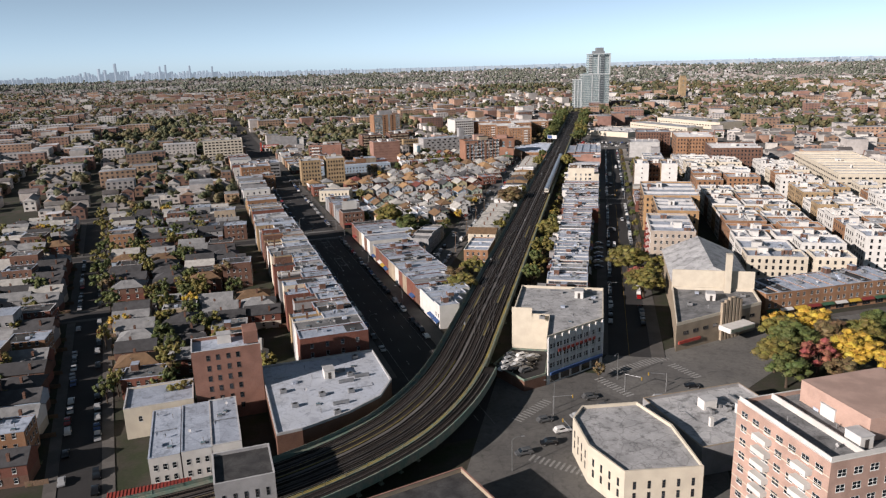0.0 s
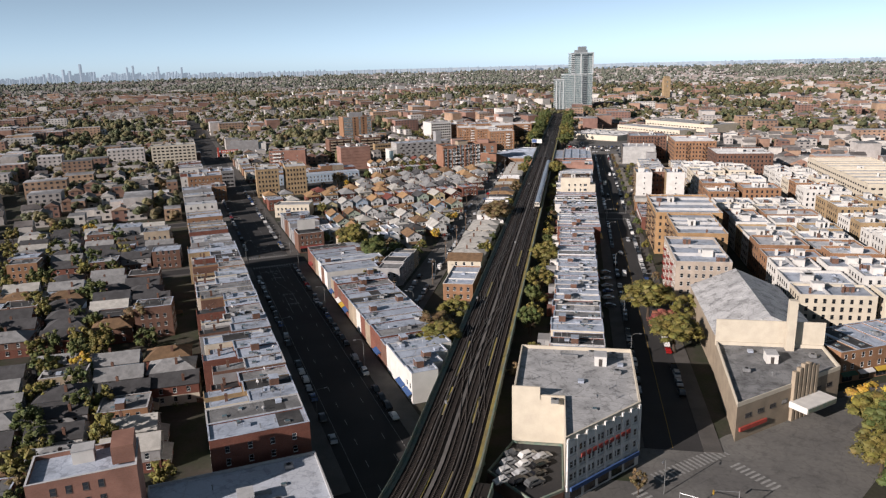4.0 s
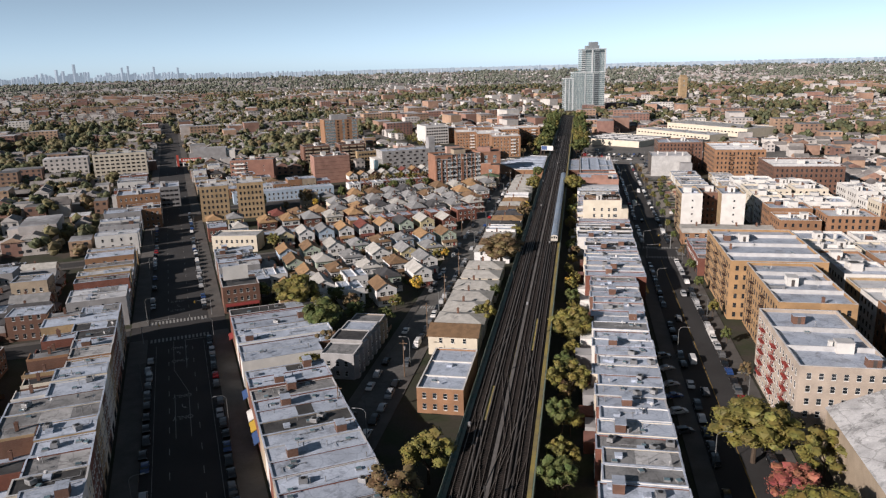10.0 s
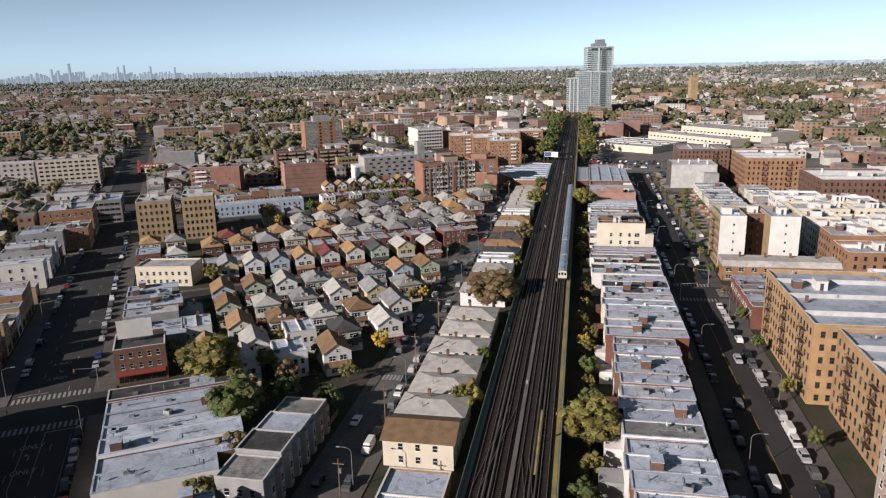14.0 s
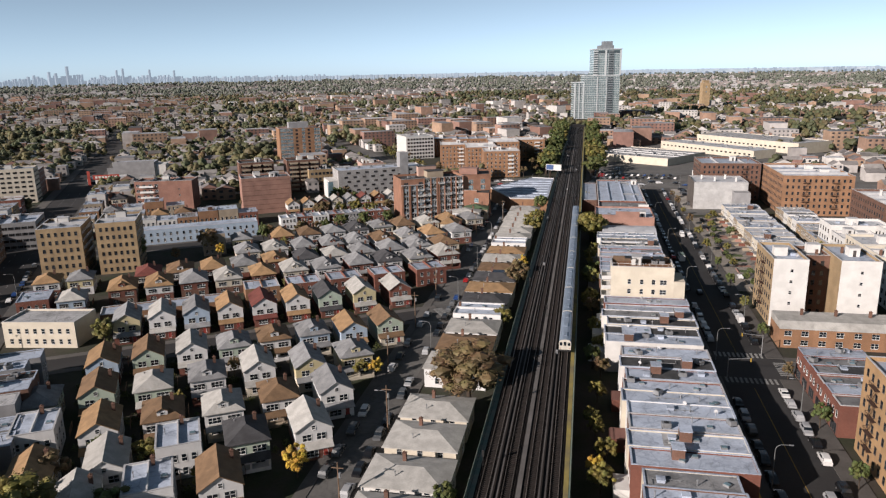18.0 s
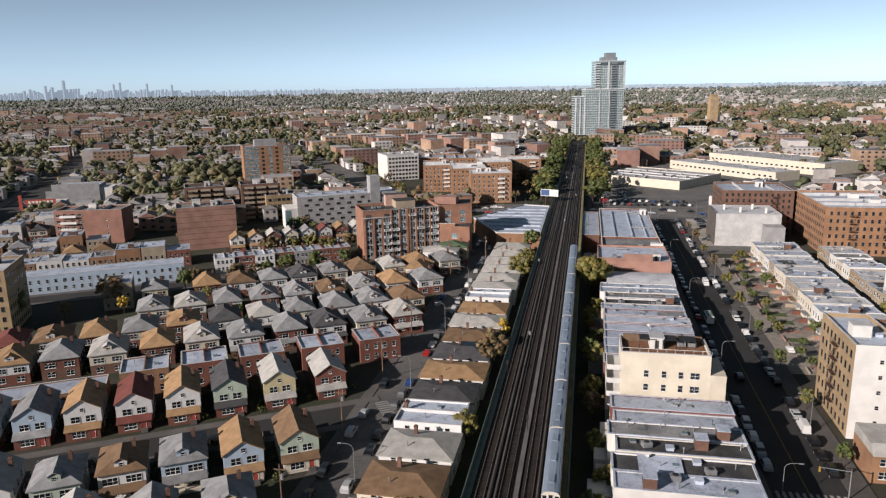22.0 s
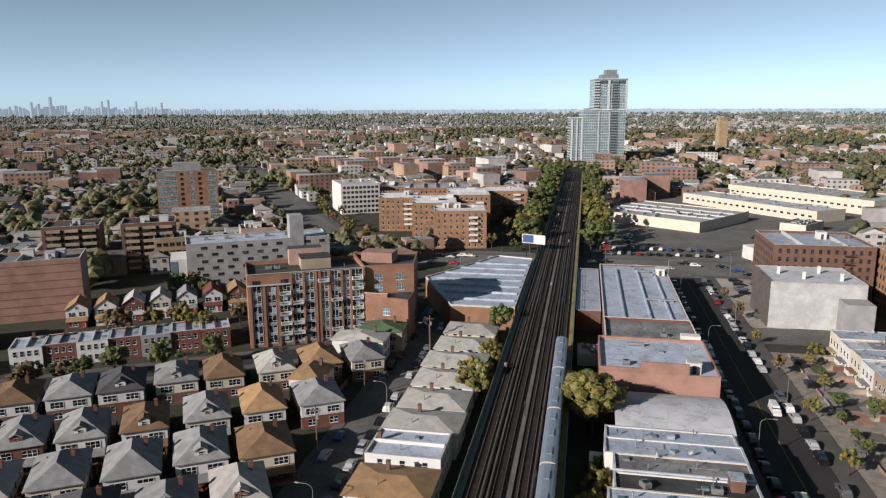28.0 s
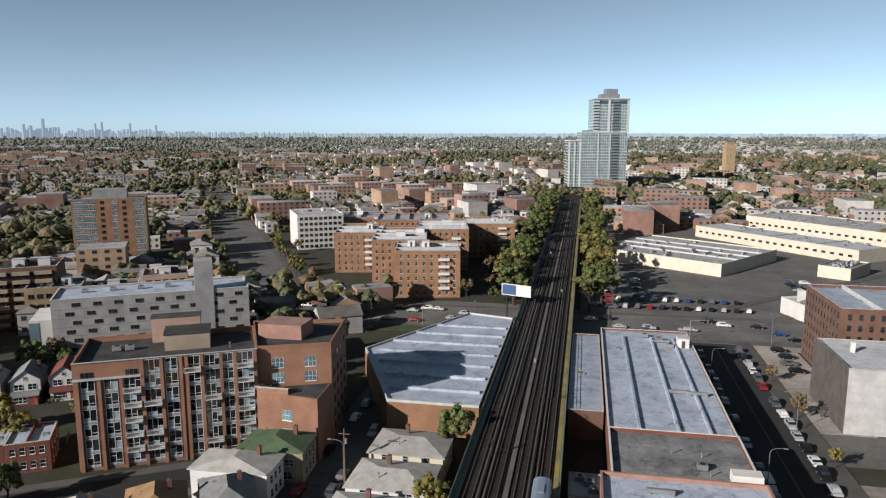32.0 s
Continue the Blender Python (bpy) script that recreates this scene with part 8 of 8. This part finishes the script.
    tree(side * rt.uniform(14, 20), 730 + 9.5 * (i // 2) + rt.uniform(-4, 4), rt.uniform(14, 20), rt.choice(("olive", "green", "green")), i, 0, 1.05)
for i in range(34):                                            # street trees on the shopping street's far kerb
    if i % 2:
        tree(61.6, 232 + 13 * i + rt.uniform(-2, 2), rt.uniform(4.5, 6.5), rt.choice(("olive", "green", "rust", "olive")), i, 0, 0.85)
for i in range(130):                                            # yards west of the avenue and behind the houses
    s = rt.uniform(100, 410)
    o = west_line(s) + rt.choice((8, 25, 41, -23, 56, -48, 40, 25)) + rt.uniform(-4.5, 4.5)
    if o > 8:
        continue
    tree(*grid(s, o), rt.uniform(7.5, 13), rt.choice(("green", "olive", "olive", "rust", "yellow") if i % 6 == 0 else ("green", "olive")), i, 0, rt.uniform(0.8, 1.2))
for i in range(14):
    tree(*grid(rt.choice((335, 352, 368, 440, 478, 500)), rt.uniform(92, 200)), rt.uniform(4.5, 7), rt.choice(("olive", "green", "yellow", "rust")), i, 0, 0.9)

for i in range(34):
    s, o = rt.uniform(715, 980), 281 + rt.choice((-17, 17, -24, 26)) + rt.uniform(-3, 3)
    tree(*grid(s, o), rt.uniform(6, 11), rt.choice(("olive", "green", "olive", "rust")), i, 0, 1.15)
for i in range(30):
    tree(rt.uniform(-36, -16), rt.uniform(735, 900), rt.uniform(6, 12), rt.choice(("olive", "green", "rust")), i, 0, 1.2)

for i in range(26):                                            # along the back yards beside the line, and at the fork
    tree(rt.uniform(12.6, 15.5), 178 + 14.5 * i + rt.uniform(-4, 4), rt.uniform(4.5, 8.5), rt.choice(("green", "olive", "olive", "rust")), i, 0, 1.1)
for x, y, h in ((-58, 258, 8), (-47, 301, 7), (-57, 300, 9), (-63, 312, 8), (-48, 318, 6), (-70, 316, 9), (-90, 326, 8), (-100, 318, 9), (-60, 330, 6), (-76, 336, 7)):
    tree(x, y, h, rt.choice(("olive", "green", "rust")), int(h + y), 0, 1.2)
for i in range(14):                                            # shrubs and small trees in the front gardens
    tree(rt.uniform(67, 72), 480 + 8.6 * i + rt.uniform(-2, 2), rt.uniform(2.6, 4.6), rt.choice(("green", "olive", "green")), i, 0, 1.1)
    if i % 2:
        parked(rt.uniform(67.5, 69), 484 + 8.6 * i, 90 + rt.uniform(-4, 4), z=0.06)
for i in range(22):                                            # between the terraces behind the hip-roofed houses
    tree(*grid(rt.choice((566, 568, 606, 610, 527)) + rt.uniform(-2, 2), rt.uniform(150, 236)), rt.uniform(6, 10), rt.choice(("olive", "green", "rust")), i, 0, 1.1)
for x, y, turn in ((70.5, 670, 5), (70, 676.5, 3), (71, 683, 8), (70.4, 689.5, 4), (68, 640, 92)):   # in the concrete yard
    parked(x, y, turn, z=0.06)
for i in range(26):                                            # traffic on the boulevard
    parked(rt.uniform(-110, 150), rt.choice((704, 708, 716, 720)), rt.choice((0, 180)))
tagged(part("grass_verge", prism(bmesh.new(), [(-60, 690), (-28, 691), (-26, 697), (-56, 697)], 0.0, 0.18), LAWN), "small green grass verge beside the boulevard", "grass", kind="structure")

# ---- street furniture ----
LAMP_STEEL = mat("painted_lamp_steel", (0.20, 0.21, 0.21), 0.6, 0.2, 1.0)


def lamp_post(x, y, turn):
    ob = thing("street_lamp", "grey steel street lamp with a curved arm", "street lamp", pose(x, y, 0, 0, 0, turn), "street lamps")
    bm = bmesh.new()
    rod(bm, (0, 0, 0), (0, 0, 8.2), 0.11, 0.07, 7)
    part("pole", bm, LAMP_STEEL, ob)
    bm = bmesh.new()
    pts = [(0, 0, 8.2), (0.3, 0, 8.8), (1.0, 0, 9.15), (2.4, 0, 9.2)]
    for a, b in zip(pts, pts[1:]):
        rod(bm, a, b, 0.06, 0.05, 6)
    part("arm", bm, LAMP_STEEL, ob)
    part("lamp_head", bevelled(boxes((2.3, -0.16, 9.1, 3.1, 0.16, 9.28)), 0.04), GALV, ob)
    return ob


lp = lamp_post(45.9, 190, 0)
for x, y, t in [(45.9, 225 + 62 * i, 0) for i in range(8)] + [(59.1, 256 + 62 * i, 180) for i in range(7)] + [(*grid(140 + 60 * i, 38.4), 31) for i in range(7)] + [(*grid(170 + 60 * i, 59.2), 211) for i in range(7)] + [(-31.6, 225 + 45 * i, 180) for i in range(10)] + [(30, 96, 200), (22, 62, 20), (48, 118, 250), (-60, 697, 90), (-24, 697, 90), (20, 697, 90), (70, 697, 90)]:
    copy_thing(lp, pose(x, y, 0, 0, 0, t))
up = thing("utility_pole", "weathered timber utility pole with a crossarm", "utility pole", pose(-40.6, 232, 0), "utility poles")
bm = bmesh.new()
rod(bm, (0, 0, 0), (0, 0, 11.5), 0.17, 0.11, 7)
part("pole", bm, WOOD_POLE, up)
part("crossarm", boxes((-1.1, -0.07, 10.4, 1.1, 0.07, 10.55)), WOOD_POLE, up)
bm = bmesh.new()
rod(bm, (0.35, 0, 8.6), (0.35, 0, 9.6), 0.25, n=9)
part("transformer", bm, GALV, up)
for y in (262, 294, 326, 358, 392, 424, 456, 488, 520, 552, 585):
    copy_thing(up, pose(-31.4 if y % 4 else -40.6, y, 0, 0, 0, 0))
# traffic lights on mast arms
tl = thing("traffic_light", "galvanised traffic light mast with a long arm", "traffic light", pose(46.5, 398, 0, 0, 0, 0), "traffic lights")
bm = bmesh.new()
rod(bm, (0, 0, 0), (0, 0, 6.0), 0.12, 0.1, 8)
part("pole", bm, GALV, tl)
bm = bmesh.new()
rod(bm, (0, 0, 5.7), (5.5, 0, 6.2), 0.08, 0.06, 6)
part("arm", bm, GALV, tl)
part("signal_head", bevelled(boxes((5.2, -0.16, 5.3, 5.5, 0.16, 6.3)), 0.03), PAINT_YELLOW, tl)
for x, y, t in ((58.6, 416, 180), (*grid(300, 37.5), 31), (*grid(320, 60), 211), (30, 92, 10), (36, 74, 120), (50, 110, -30), (62, 112, 190), (-42, 698, 20), (46, 700, 0)):
    copy_thing(tl, pose(x, y, 0, 0, 0, t))
# the roadside billboard by the line
bill = thing("billboard", "white roadside billboard with a blue patch beside the railway", "billboard", pose(-10.8, 706, 0, 0, 0, -20))
part("panel", boxes((-5.5, -0.2, 10, 5.5, 0.2, 14)), WHITE_WALL, bill)
part("picture", boxes((-5.2, -0.24, 10.3, 0, -0.204, 13.7)), AWNINGS[2], bill)
bm = bmesh.new()
for x in (-3.5, 3.5):
    rod(bm, (x, 0.1, 0), (x, 0.1, 10.2), 0.25, n=8)
part("post", bm, STEEL_DARK, bill)

# ---- the city beyond ----
# Far walls and roofs are paled, with part of the haze in the colour.
FAR_BRICK = mat("far_brick", (0.44, 0.29, 0.22), 0.9, 0.4, 0.02, per="island", hue=0.02, fine=0.3)
FAR_PALE = mat("far_pale_walls", (0.66, 0.63, 0.60), 0.9, 0.35, 0.02, per="island", hue=0.02, fine=0.3)
FAR_ROOF = mat("far_roofs", (0.56, 0.57, 0.59), 0.8, 0.75, 0.02, per="island", fine=0.3)
FAR_SHINGLE = mat("far_shingles", (0.33, 0.31, 0.30), 0.9, 0.6, 0.02, per="island", hue=0.04, fine=0.3)
FAR_GLASS = mat("far_windows", (0.06, 0.065, 0.075), 0.3, 0.3, 0.05, per="island")


def city(name, label, rows, wall):
    """Far houses, each a block with a flat roof of its own and, nearer by, rows of windows on its south side."""
    v, f, mi = [], [], []

    def quad(a, b, c, d, k):
        i = len(v)
        v.extend((a, b, c, d))
        f.append((i, i + 1, i + 2, i + 3))
        mi.append(k)

    for x, y, w, d, h, yaw, panes in rows:
        c, s, lift = math.cos(yaw), math.sin(yaw), rise(x, y)

        def at_(a, b, z):
            return (x + a * c - b * s, y + a * s + b * c, z + lift)

        q = [(-w / 2, -d / 2), (w / 2, -d / 2), (w / 2, d / 2), (-w / 2, d / 2)]
        i = len(v)
        v.extend(at_(*p, 0) for p in q)
        v.extend(at_(*p, h) for p in q)
        for k in range(4):
            f.append((i + k, i + (k + 1) % 4, i + 4 + (k + 1) % 4, i + 4 + k))
            mi.append(0)
        if w < 14 and (int(x * 7) + int(y * 3)) % 5 < 3:
            g = len(v)
            e = 0.4
            v.extend((at_(-w / 2 - e, -d / 2 - e, h), at_(w / 2 + e, -d / 2 - e, h), at_(w / 2 + e, d / 2 + e, h), at_(-w / 2 - e, d / 2 + e, h), at_(0, -d / 2 - e, h + 2.4), at_(0, d / 2 + e, h + 2.4)))
            f.extend(((g, g + 4, g + 5, g + 3), (g + 4, g + 1, g + 2, g + 5), (g, g + 1, g + 4), (g + 3, g + 5, g + 2)))
            mi.extend((3, 3, 0, 0))
        else:
            quad(*[at_(*p, h) for p in q], 1)
        if panes:
            n, m = max(2, int(w / 4)), max(2, int(h / 3))
            for a in range(n):
                for b in range(m):
                    x0, z0 = -w / 2 + w * (a + 0.3) / n, h * (b + 0.35) / m
                    quad(at_(x0, -d / 2 - 0.05, z0), at_(x0 + w * 0.4 / n, -d / 2 - 0.05, z0), at_(x0 + w * 0.4 / n, -d / 2 - 0.05, z0 + 1.5), at_(x0, -d / 2 - 0.05, z0 + 1.5), 2)
    me = bpy.data.meshes.new(name)
    me.from_pydata(v, [], f)
    for m in (wall, FAR_ROOF, FAR_GLASS, FAR_SHINGLE):
        me.materials.append(m)
    me.polygons.foreach_set("material_index", mi)
    return tagged(part(name, me, None), label, "buildings", kind="stuff")


rc = random.Random(99)
brick_rows, pale_rows = [], []
KEEP = ((-146, 738, -22, 902), (-262, 768, -190, 816), (-176, 832, -122, 890), (0, 764, 142, 935), (84, 725, 142, 850), (68, 830, 175, 955), (115, 875, 225, 1000), (-14, 1250, 62, 1300), (198, 1525, 220, 1550), (14, 727, 96, 800), (-390, 592, -316, 628), (-366, 668, -300, 745))


GROVES = ((-250, 1008, 26, 30), (-236, 1066, 18, 14), (-309, 840, 28, 32), (-269, 745, 18, 14), (113, 1088, 14, 10), (247, 1092, 22, 16), (95, 1171, 20, 14), (-190, 640, 9, 5), (-578, 810, 60, 60), (-468, 627, 30, 24), (40, 1185, 16, 12), (-24, 1150, 14, 10), (-700, 1000, 80, 70), (300, 900, 50, 26), (-420, 1180, 45, 36), (-150, 1330, 40, 30), (160, 1420, 50, 34), (330, 1300, 55, 36), (-620, 1500, 80, 60), (60, 1700, 60, 34), (-330, 1800, 90, 60), (420, 1750, 90, 60), (200, 2050, 110, 70), (-200, 2150, 100, 60))


def clear(x, y):
    s, o = x * U.x + y * U.y, x * N.x + y * N.y
    if abs(x) < 24 and y < 1700 or abs(o - 48.8) < 16 and s < 1500 or abs(o - 281) < 18 and 690 < s < 1450:
        return False
    if any(a < x < c and b < y < d for a, b, c, d in KEEP) or any(math.hypot(x - a, y - b) < 1.25 * r for a, b, r, _ in GROVES):
        return False
    if x > -60:
        if y < 690 and x < (176 if y > 545 else 240):
            return False
        if 690 < y < 735 or abs((x - 66) * 0.695 - (y - 730) * 0.719) < 14 and y > 690:
            return False
    if s < (415 if o < 8 else 655) and west_line(s) - 98 < o < 270 and y < 700:
        return False
    if any(abs(s - c) < 8 for c in (420, 530)) and -200 < o < 30 or abs(o - west_line(s)) < 9 and s < 700 or abs(o - west_line(s) + 58) < 9 and s < 700:
        return False
    return True


for ring, (y0, y1, stepx, stepy) in enumerate(((60, 1100, 12.5, 20), (1100, 2000, 16, 25), (2000, 4700, 27, 36))):
    y = y0
    while y < y1:
        reach = 0.95 * y + 220
        x = -reach + rc.uniform(0, stepx)
        while x < 0.75 * reach:
            px, py = x + rc.uniform(-4, 4), y + rc.uniform(-0.3, 0.3) * stepy + 14 * noise.noise((x * 0.01, y * 0.01, 1.0))
            west = px < -30
            yaw = radians(31 if west else 0) + (math.pi / 2 if rc.random() < 0.3 else 0)
            town = noise.noise((px * 0.004, py * 0.003, 4.0))
            if rc.random() < (0.74 if ring == 0 else 0.62) + 0.6 * town and clear(px, py) and math.hypot(px, py) < 4780:
                big = rc.random() < (0.05 if ring < 2 else 0.07) + max(0, 0.4 * town - 0.06)
                w, d = (rc.uniform(18, 34), rc.uniform(14, 20)) if big else (rc.uniform(7, 11.5), rc.uniform(9, 14)) if ring < 2 else (rc.uniform(9, 18), rc.uniform(11, 20))
                h = (rc.uniform(11, 18) if big else rc.uniform(5.5, 8.5)) * (1 if ring < 2 else 0.75)
                (brick_rows if rc.random() < (0.72 if big else 0.42) else pale_rows).append((px, py, w, d, h, yaw, py < 1500))
            x += stepx
        y += stepy
# Greyed base colours: haze near the horizon is painted into these walls.
HORIZON_BRICK = mat("hazed_brick", (0.42, 0.37, 0.35), 0.9, 0.3, 0.02, per="island", hue=0.02, fine=0.3)
HORIZON_PALE = mat("hazed_pale_walls", (0.60, 0.59, 0.58), 0.9, 0.3, 0.02, per="island", fine=0.3)
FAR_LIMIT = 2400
city("far_brick_houses", "distant low brick houses and apartment blocks", [r for r in brick_rows if r[1] < FAR_LIMIT], FAR_BRICK)
city("far_pale_houses", "distant pale and white houses", [r for r in pale_rows if r[1] < FAR_LIMIT], FAR_PALE)
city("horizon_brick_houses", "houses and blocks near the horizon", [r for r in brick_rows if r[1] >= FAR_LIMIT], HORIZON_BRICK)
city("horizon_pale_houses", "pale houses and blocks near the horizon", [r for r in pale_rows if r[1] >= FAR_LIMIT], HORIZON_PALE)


def gardens():
    """Shrubs, hedges and board fences in the yards beside the houses."""
    r = random.Random(17)
    v, f, fence = [], [], bmesh.new()
    for ob in [o for o in bpy.data.objects if not o.parent and o.name.startswith("house") and o.matrix_basis.translation.y < 640]:
        for _ in range(4):
            m = ob.matrix_basis @ pose(r.choice((-1, 1)) * r.uniform(4.4, 6.2), r.uniform(-9, 9), 0)
            c, size = m.translation, r.uniform(0.5, 1.3)
            if -45 < c.x < -28 or abs(c.x * N.x + c.y * N.y - 48.8) < 17 or c.x > -30:
                continue
            for _ in range(46):
                a = Vector((r.gauss(0, 1), r.gauss(0, 1), r.gauss(0, 1))).normalized()
                p = c + Vector((a.x, a.y, a.z * 0.9 + 0.7)) * size * r.uniform(0.6, 1.1)
                t = (a + Vector((r.uniform(-1, 1), r.uniform(-1, 1), 0.6))).orthogonal().normalized()
                w, s = a.cross(t), size * r.uniform(0.14, 0.26)
                i = len(v)
                v += [tuple(p + t * s), tuple(p + w * s), tuple(p - t * s), tuple(p - w * s)]
                f.append((i, i + 1, i + 2, i + 3))
        if r.random() < 0.7 and ob.matrix_basis.translation.x < -48:
            for k in range(9):
                for q in box(fence, 5.0, 5.6 + 0.6 * k, 0, 5.06, 6.14 + 0.6 * k, 1.5 + r.uniform(-0.08, 0.08)):
                    q.co = ob.matrix_basis @ q.co
    me = bpy.data.meshes.new("garden_shrubs")
    me.from_pydata(v, [], f)
    me.materials.append(LEAF_GREEN)
    tagged(part("garden_shrubs", me, None), "dark green shrubs in the house yards", "shrubs", kind="stuff")
    tagged(part("board_fences", fence, WOOD_POLE), "weathered board fences between the yards", "fences", kind="stuff")


gardens()


def woods(name, label, material, count, seed, near=120, deep=4450, groves=()):
    """Distant tree crowns as clumps of small leaf faces."""
    r = random.Random(seed)
    v, f = [], []
    n = 0
    spots = [(gx + r.gauss(0, gr), gy + r.gauss(0, gr)) for gx, gy, gr, k in groves for _ in range(k)]
    while n < count + len(spots):
        y = near + deep * r.random() ** 1.25
        x = r.uniform(-0.95 * y - 200, 0.75 * y + 180)
        park = noise.noise((x * 0.003, y * 0.0022, 9.0))
        if n < len(spots):
            x, y = spots[n]
        elif r.random() > 0.62 + 1.6 * park or math.hypot(x, y) > 4780:
            continue
        if n >= len(spots) and not clear(x, y) and not (abs(x) > 13 and abs(x) < 40 and y > 1000):
            continue
        n += 1
        size = r.uniform(3.0, 6.0) * (1.3 if n <= len(spots) else 1) * (1 if y < 1500 else 1.25 if y < 2600 else 1.9)
        lobes, level, loose = (6, 1, 60) if y < 650 else (6, 1, 30) if y < 1000 else (5, 1, 5) if y < 1700 else (3, 1, 0)
        c = Vector((x, y, size * 1.05 + 1.2 + rise(x, y)))
        for _ in range(lobes):
            a = Vector((r.gauss(0, 1), r.gauss(0, 1), 0.7 * r.gauss(0, 1))).normalized() * size * r.uniform(0.3, 0.66)
            rad = size * r.uniform(0.36, 0.58)
            lobe(v, f, c + a, rad, r, level)
            for _ in range(loose // lobes):
                nn = Vector((r.gauss(0, 1), r.gauss(0, 1), r.gauss(0, 1))).normalized()
                p = c + a + nn * rad * r.uniform(0.9, 1.25)
                t = nn.orthogonal().normalized()
                t = (t + nn.cross(t) * r.uniform(-2, 2)).normalized()
                w, k = nn.cross(t), size * r.uniform(0.05, 0.11)
                i = len(v)
                v += [tuple(p + t * k), tuple(p + w * k), tuple(p - t * k), tuple(p - w * k)]
                f.append((i, i + 1, i + 2, i + 3))
    me = bpy.data.meshes.new(name)
    me.from_pydata(v, [], f)
    me.materials.append(material)
    return tagged(part(name, me, None), label, "trees", kind="stuff")


FAR_GREEN, FAR_OLIVE = leaf_mat("far_green_leaves", (0.085, 0.10, 0.052), (0.11, 0.115, 0.055)), leaf_mat("far_olive_leaves", (0.16, 0.135, 0.065), (0.12, 0.115, 0.055))
woods("far_green_trees", "distant green street trees and woods", FAR_GREEN, 3400, 5, 120, 2300, GROVES)
woods("far_olive_trees", "distant olive and yellowing trees", FAR_OLIVE, 3600, 6, 120, 2300, GROVES)
woods("far_autumn_trees", "distant yellow and rust autumn trees", LEAF_RUST, 1100, 8, 120, 2300)
# Leaf colour greyed, with distance haze put into it.
woods("horizon_trees", "woods and street trees near the horizon", leaf_mat("hazed_leaves", (0.16, 0.185, 0.15), (0.185, 0.19, 0.15)), 6500, 12, 2300, 2400)


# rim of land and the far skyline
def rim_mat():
    """Mottled woods and roofs at the edge of sight, stretched along the rim; haze painted in blue-grey."""
    m = mat("hazed_far_land", (0.24, 0.29, 0.33), 1.0, 0.2, 0.02, fine=0.05, col2=(0.36, 0.40, 0.43))
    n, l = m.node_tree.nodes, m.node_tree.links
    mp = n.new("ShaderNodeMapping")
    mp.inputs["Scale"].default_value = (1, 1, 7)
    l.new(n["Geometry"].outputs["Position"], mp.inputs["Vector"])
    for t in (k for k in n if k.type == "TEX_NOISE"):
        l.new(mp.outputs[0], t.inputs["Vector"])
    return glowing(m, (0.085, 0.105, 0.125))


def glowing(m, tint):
    """Adds emission to a backdrop that is no lamp, in place of bright haze."""
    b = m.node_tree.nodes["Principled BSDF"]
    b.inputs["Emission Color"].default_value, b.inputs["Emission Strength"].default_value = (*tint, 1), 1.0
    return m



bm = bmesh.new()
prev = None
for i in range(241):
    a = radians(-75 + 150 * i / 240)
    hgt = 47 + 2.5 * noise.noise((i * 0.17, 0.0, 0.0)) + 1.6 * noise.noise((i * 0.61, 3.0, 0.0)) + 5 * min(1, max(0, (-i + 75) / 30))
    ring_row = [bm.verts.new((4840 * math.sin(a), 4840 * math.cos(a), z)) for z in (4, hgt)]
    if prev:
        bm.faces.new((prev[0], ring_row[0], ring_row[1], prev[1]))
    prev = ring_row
tagged(part("backdrop", bm, rim_mat()), "rim of distant wooded land, blue-grey with painted haze", "backdrop", kind="structure")
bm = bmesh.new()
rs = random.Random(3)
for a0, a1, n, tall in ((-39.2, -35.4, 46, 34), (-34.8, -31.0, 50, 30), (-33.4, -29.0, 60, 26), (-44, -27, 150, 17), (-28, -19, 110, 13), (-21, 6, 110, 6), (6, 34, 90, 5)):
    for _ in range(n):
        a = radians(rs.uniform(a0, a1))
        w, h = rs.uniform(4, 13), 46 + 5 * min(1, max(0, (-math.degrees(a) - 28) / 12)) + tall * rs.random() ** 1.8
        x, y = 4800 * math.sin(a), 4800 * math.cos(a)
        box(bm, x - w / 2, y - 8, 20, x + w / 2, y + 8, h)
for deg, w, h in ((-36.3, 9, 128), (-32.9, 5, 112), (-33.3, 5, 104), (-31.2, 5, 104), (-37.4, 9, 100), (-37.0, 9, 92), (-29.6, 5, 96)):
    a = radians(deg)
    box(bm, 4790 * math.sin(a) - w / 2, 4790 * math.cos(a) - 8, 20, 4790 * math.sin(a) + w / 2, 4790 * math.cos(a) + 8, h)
# Towers carry haze in their blue colour and in an added glow.
tagged(part("skyline", bm, glowing(mat("hazed_glowing_towers", (0.22, 0.26, 0.30), 1.0, 0.4, 0.01, per="island"), (0.135, 0.165, 0.19))), "silhouettes of distant skyscrapers, pale blue with painted haze", "backdrop", kind="stuff")

# small pieces of the things that stay far off
JOINED_CARS = new("far_parked_cars")
JOINED[(JOINED_CARS, "car_bodies")] = FAR_CARS
tagged(JOINED_CARS, "rows of parked cars on the far streets", "cars", kind="stuff")
join_pieces()
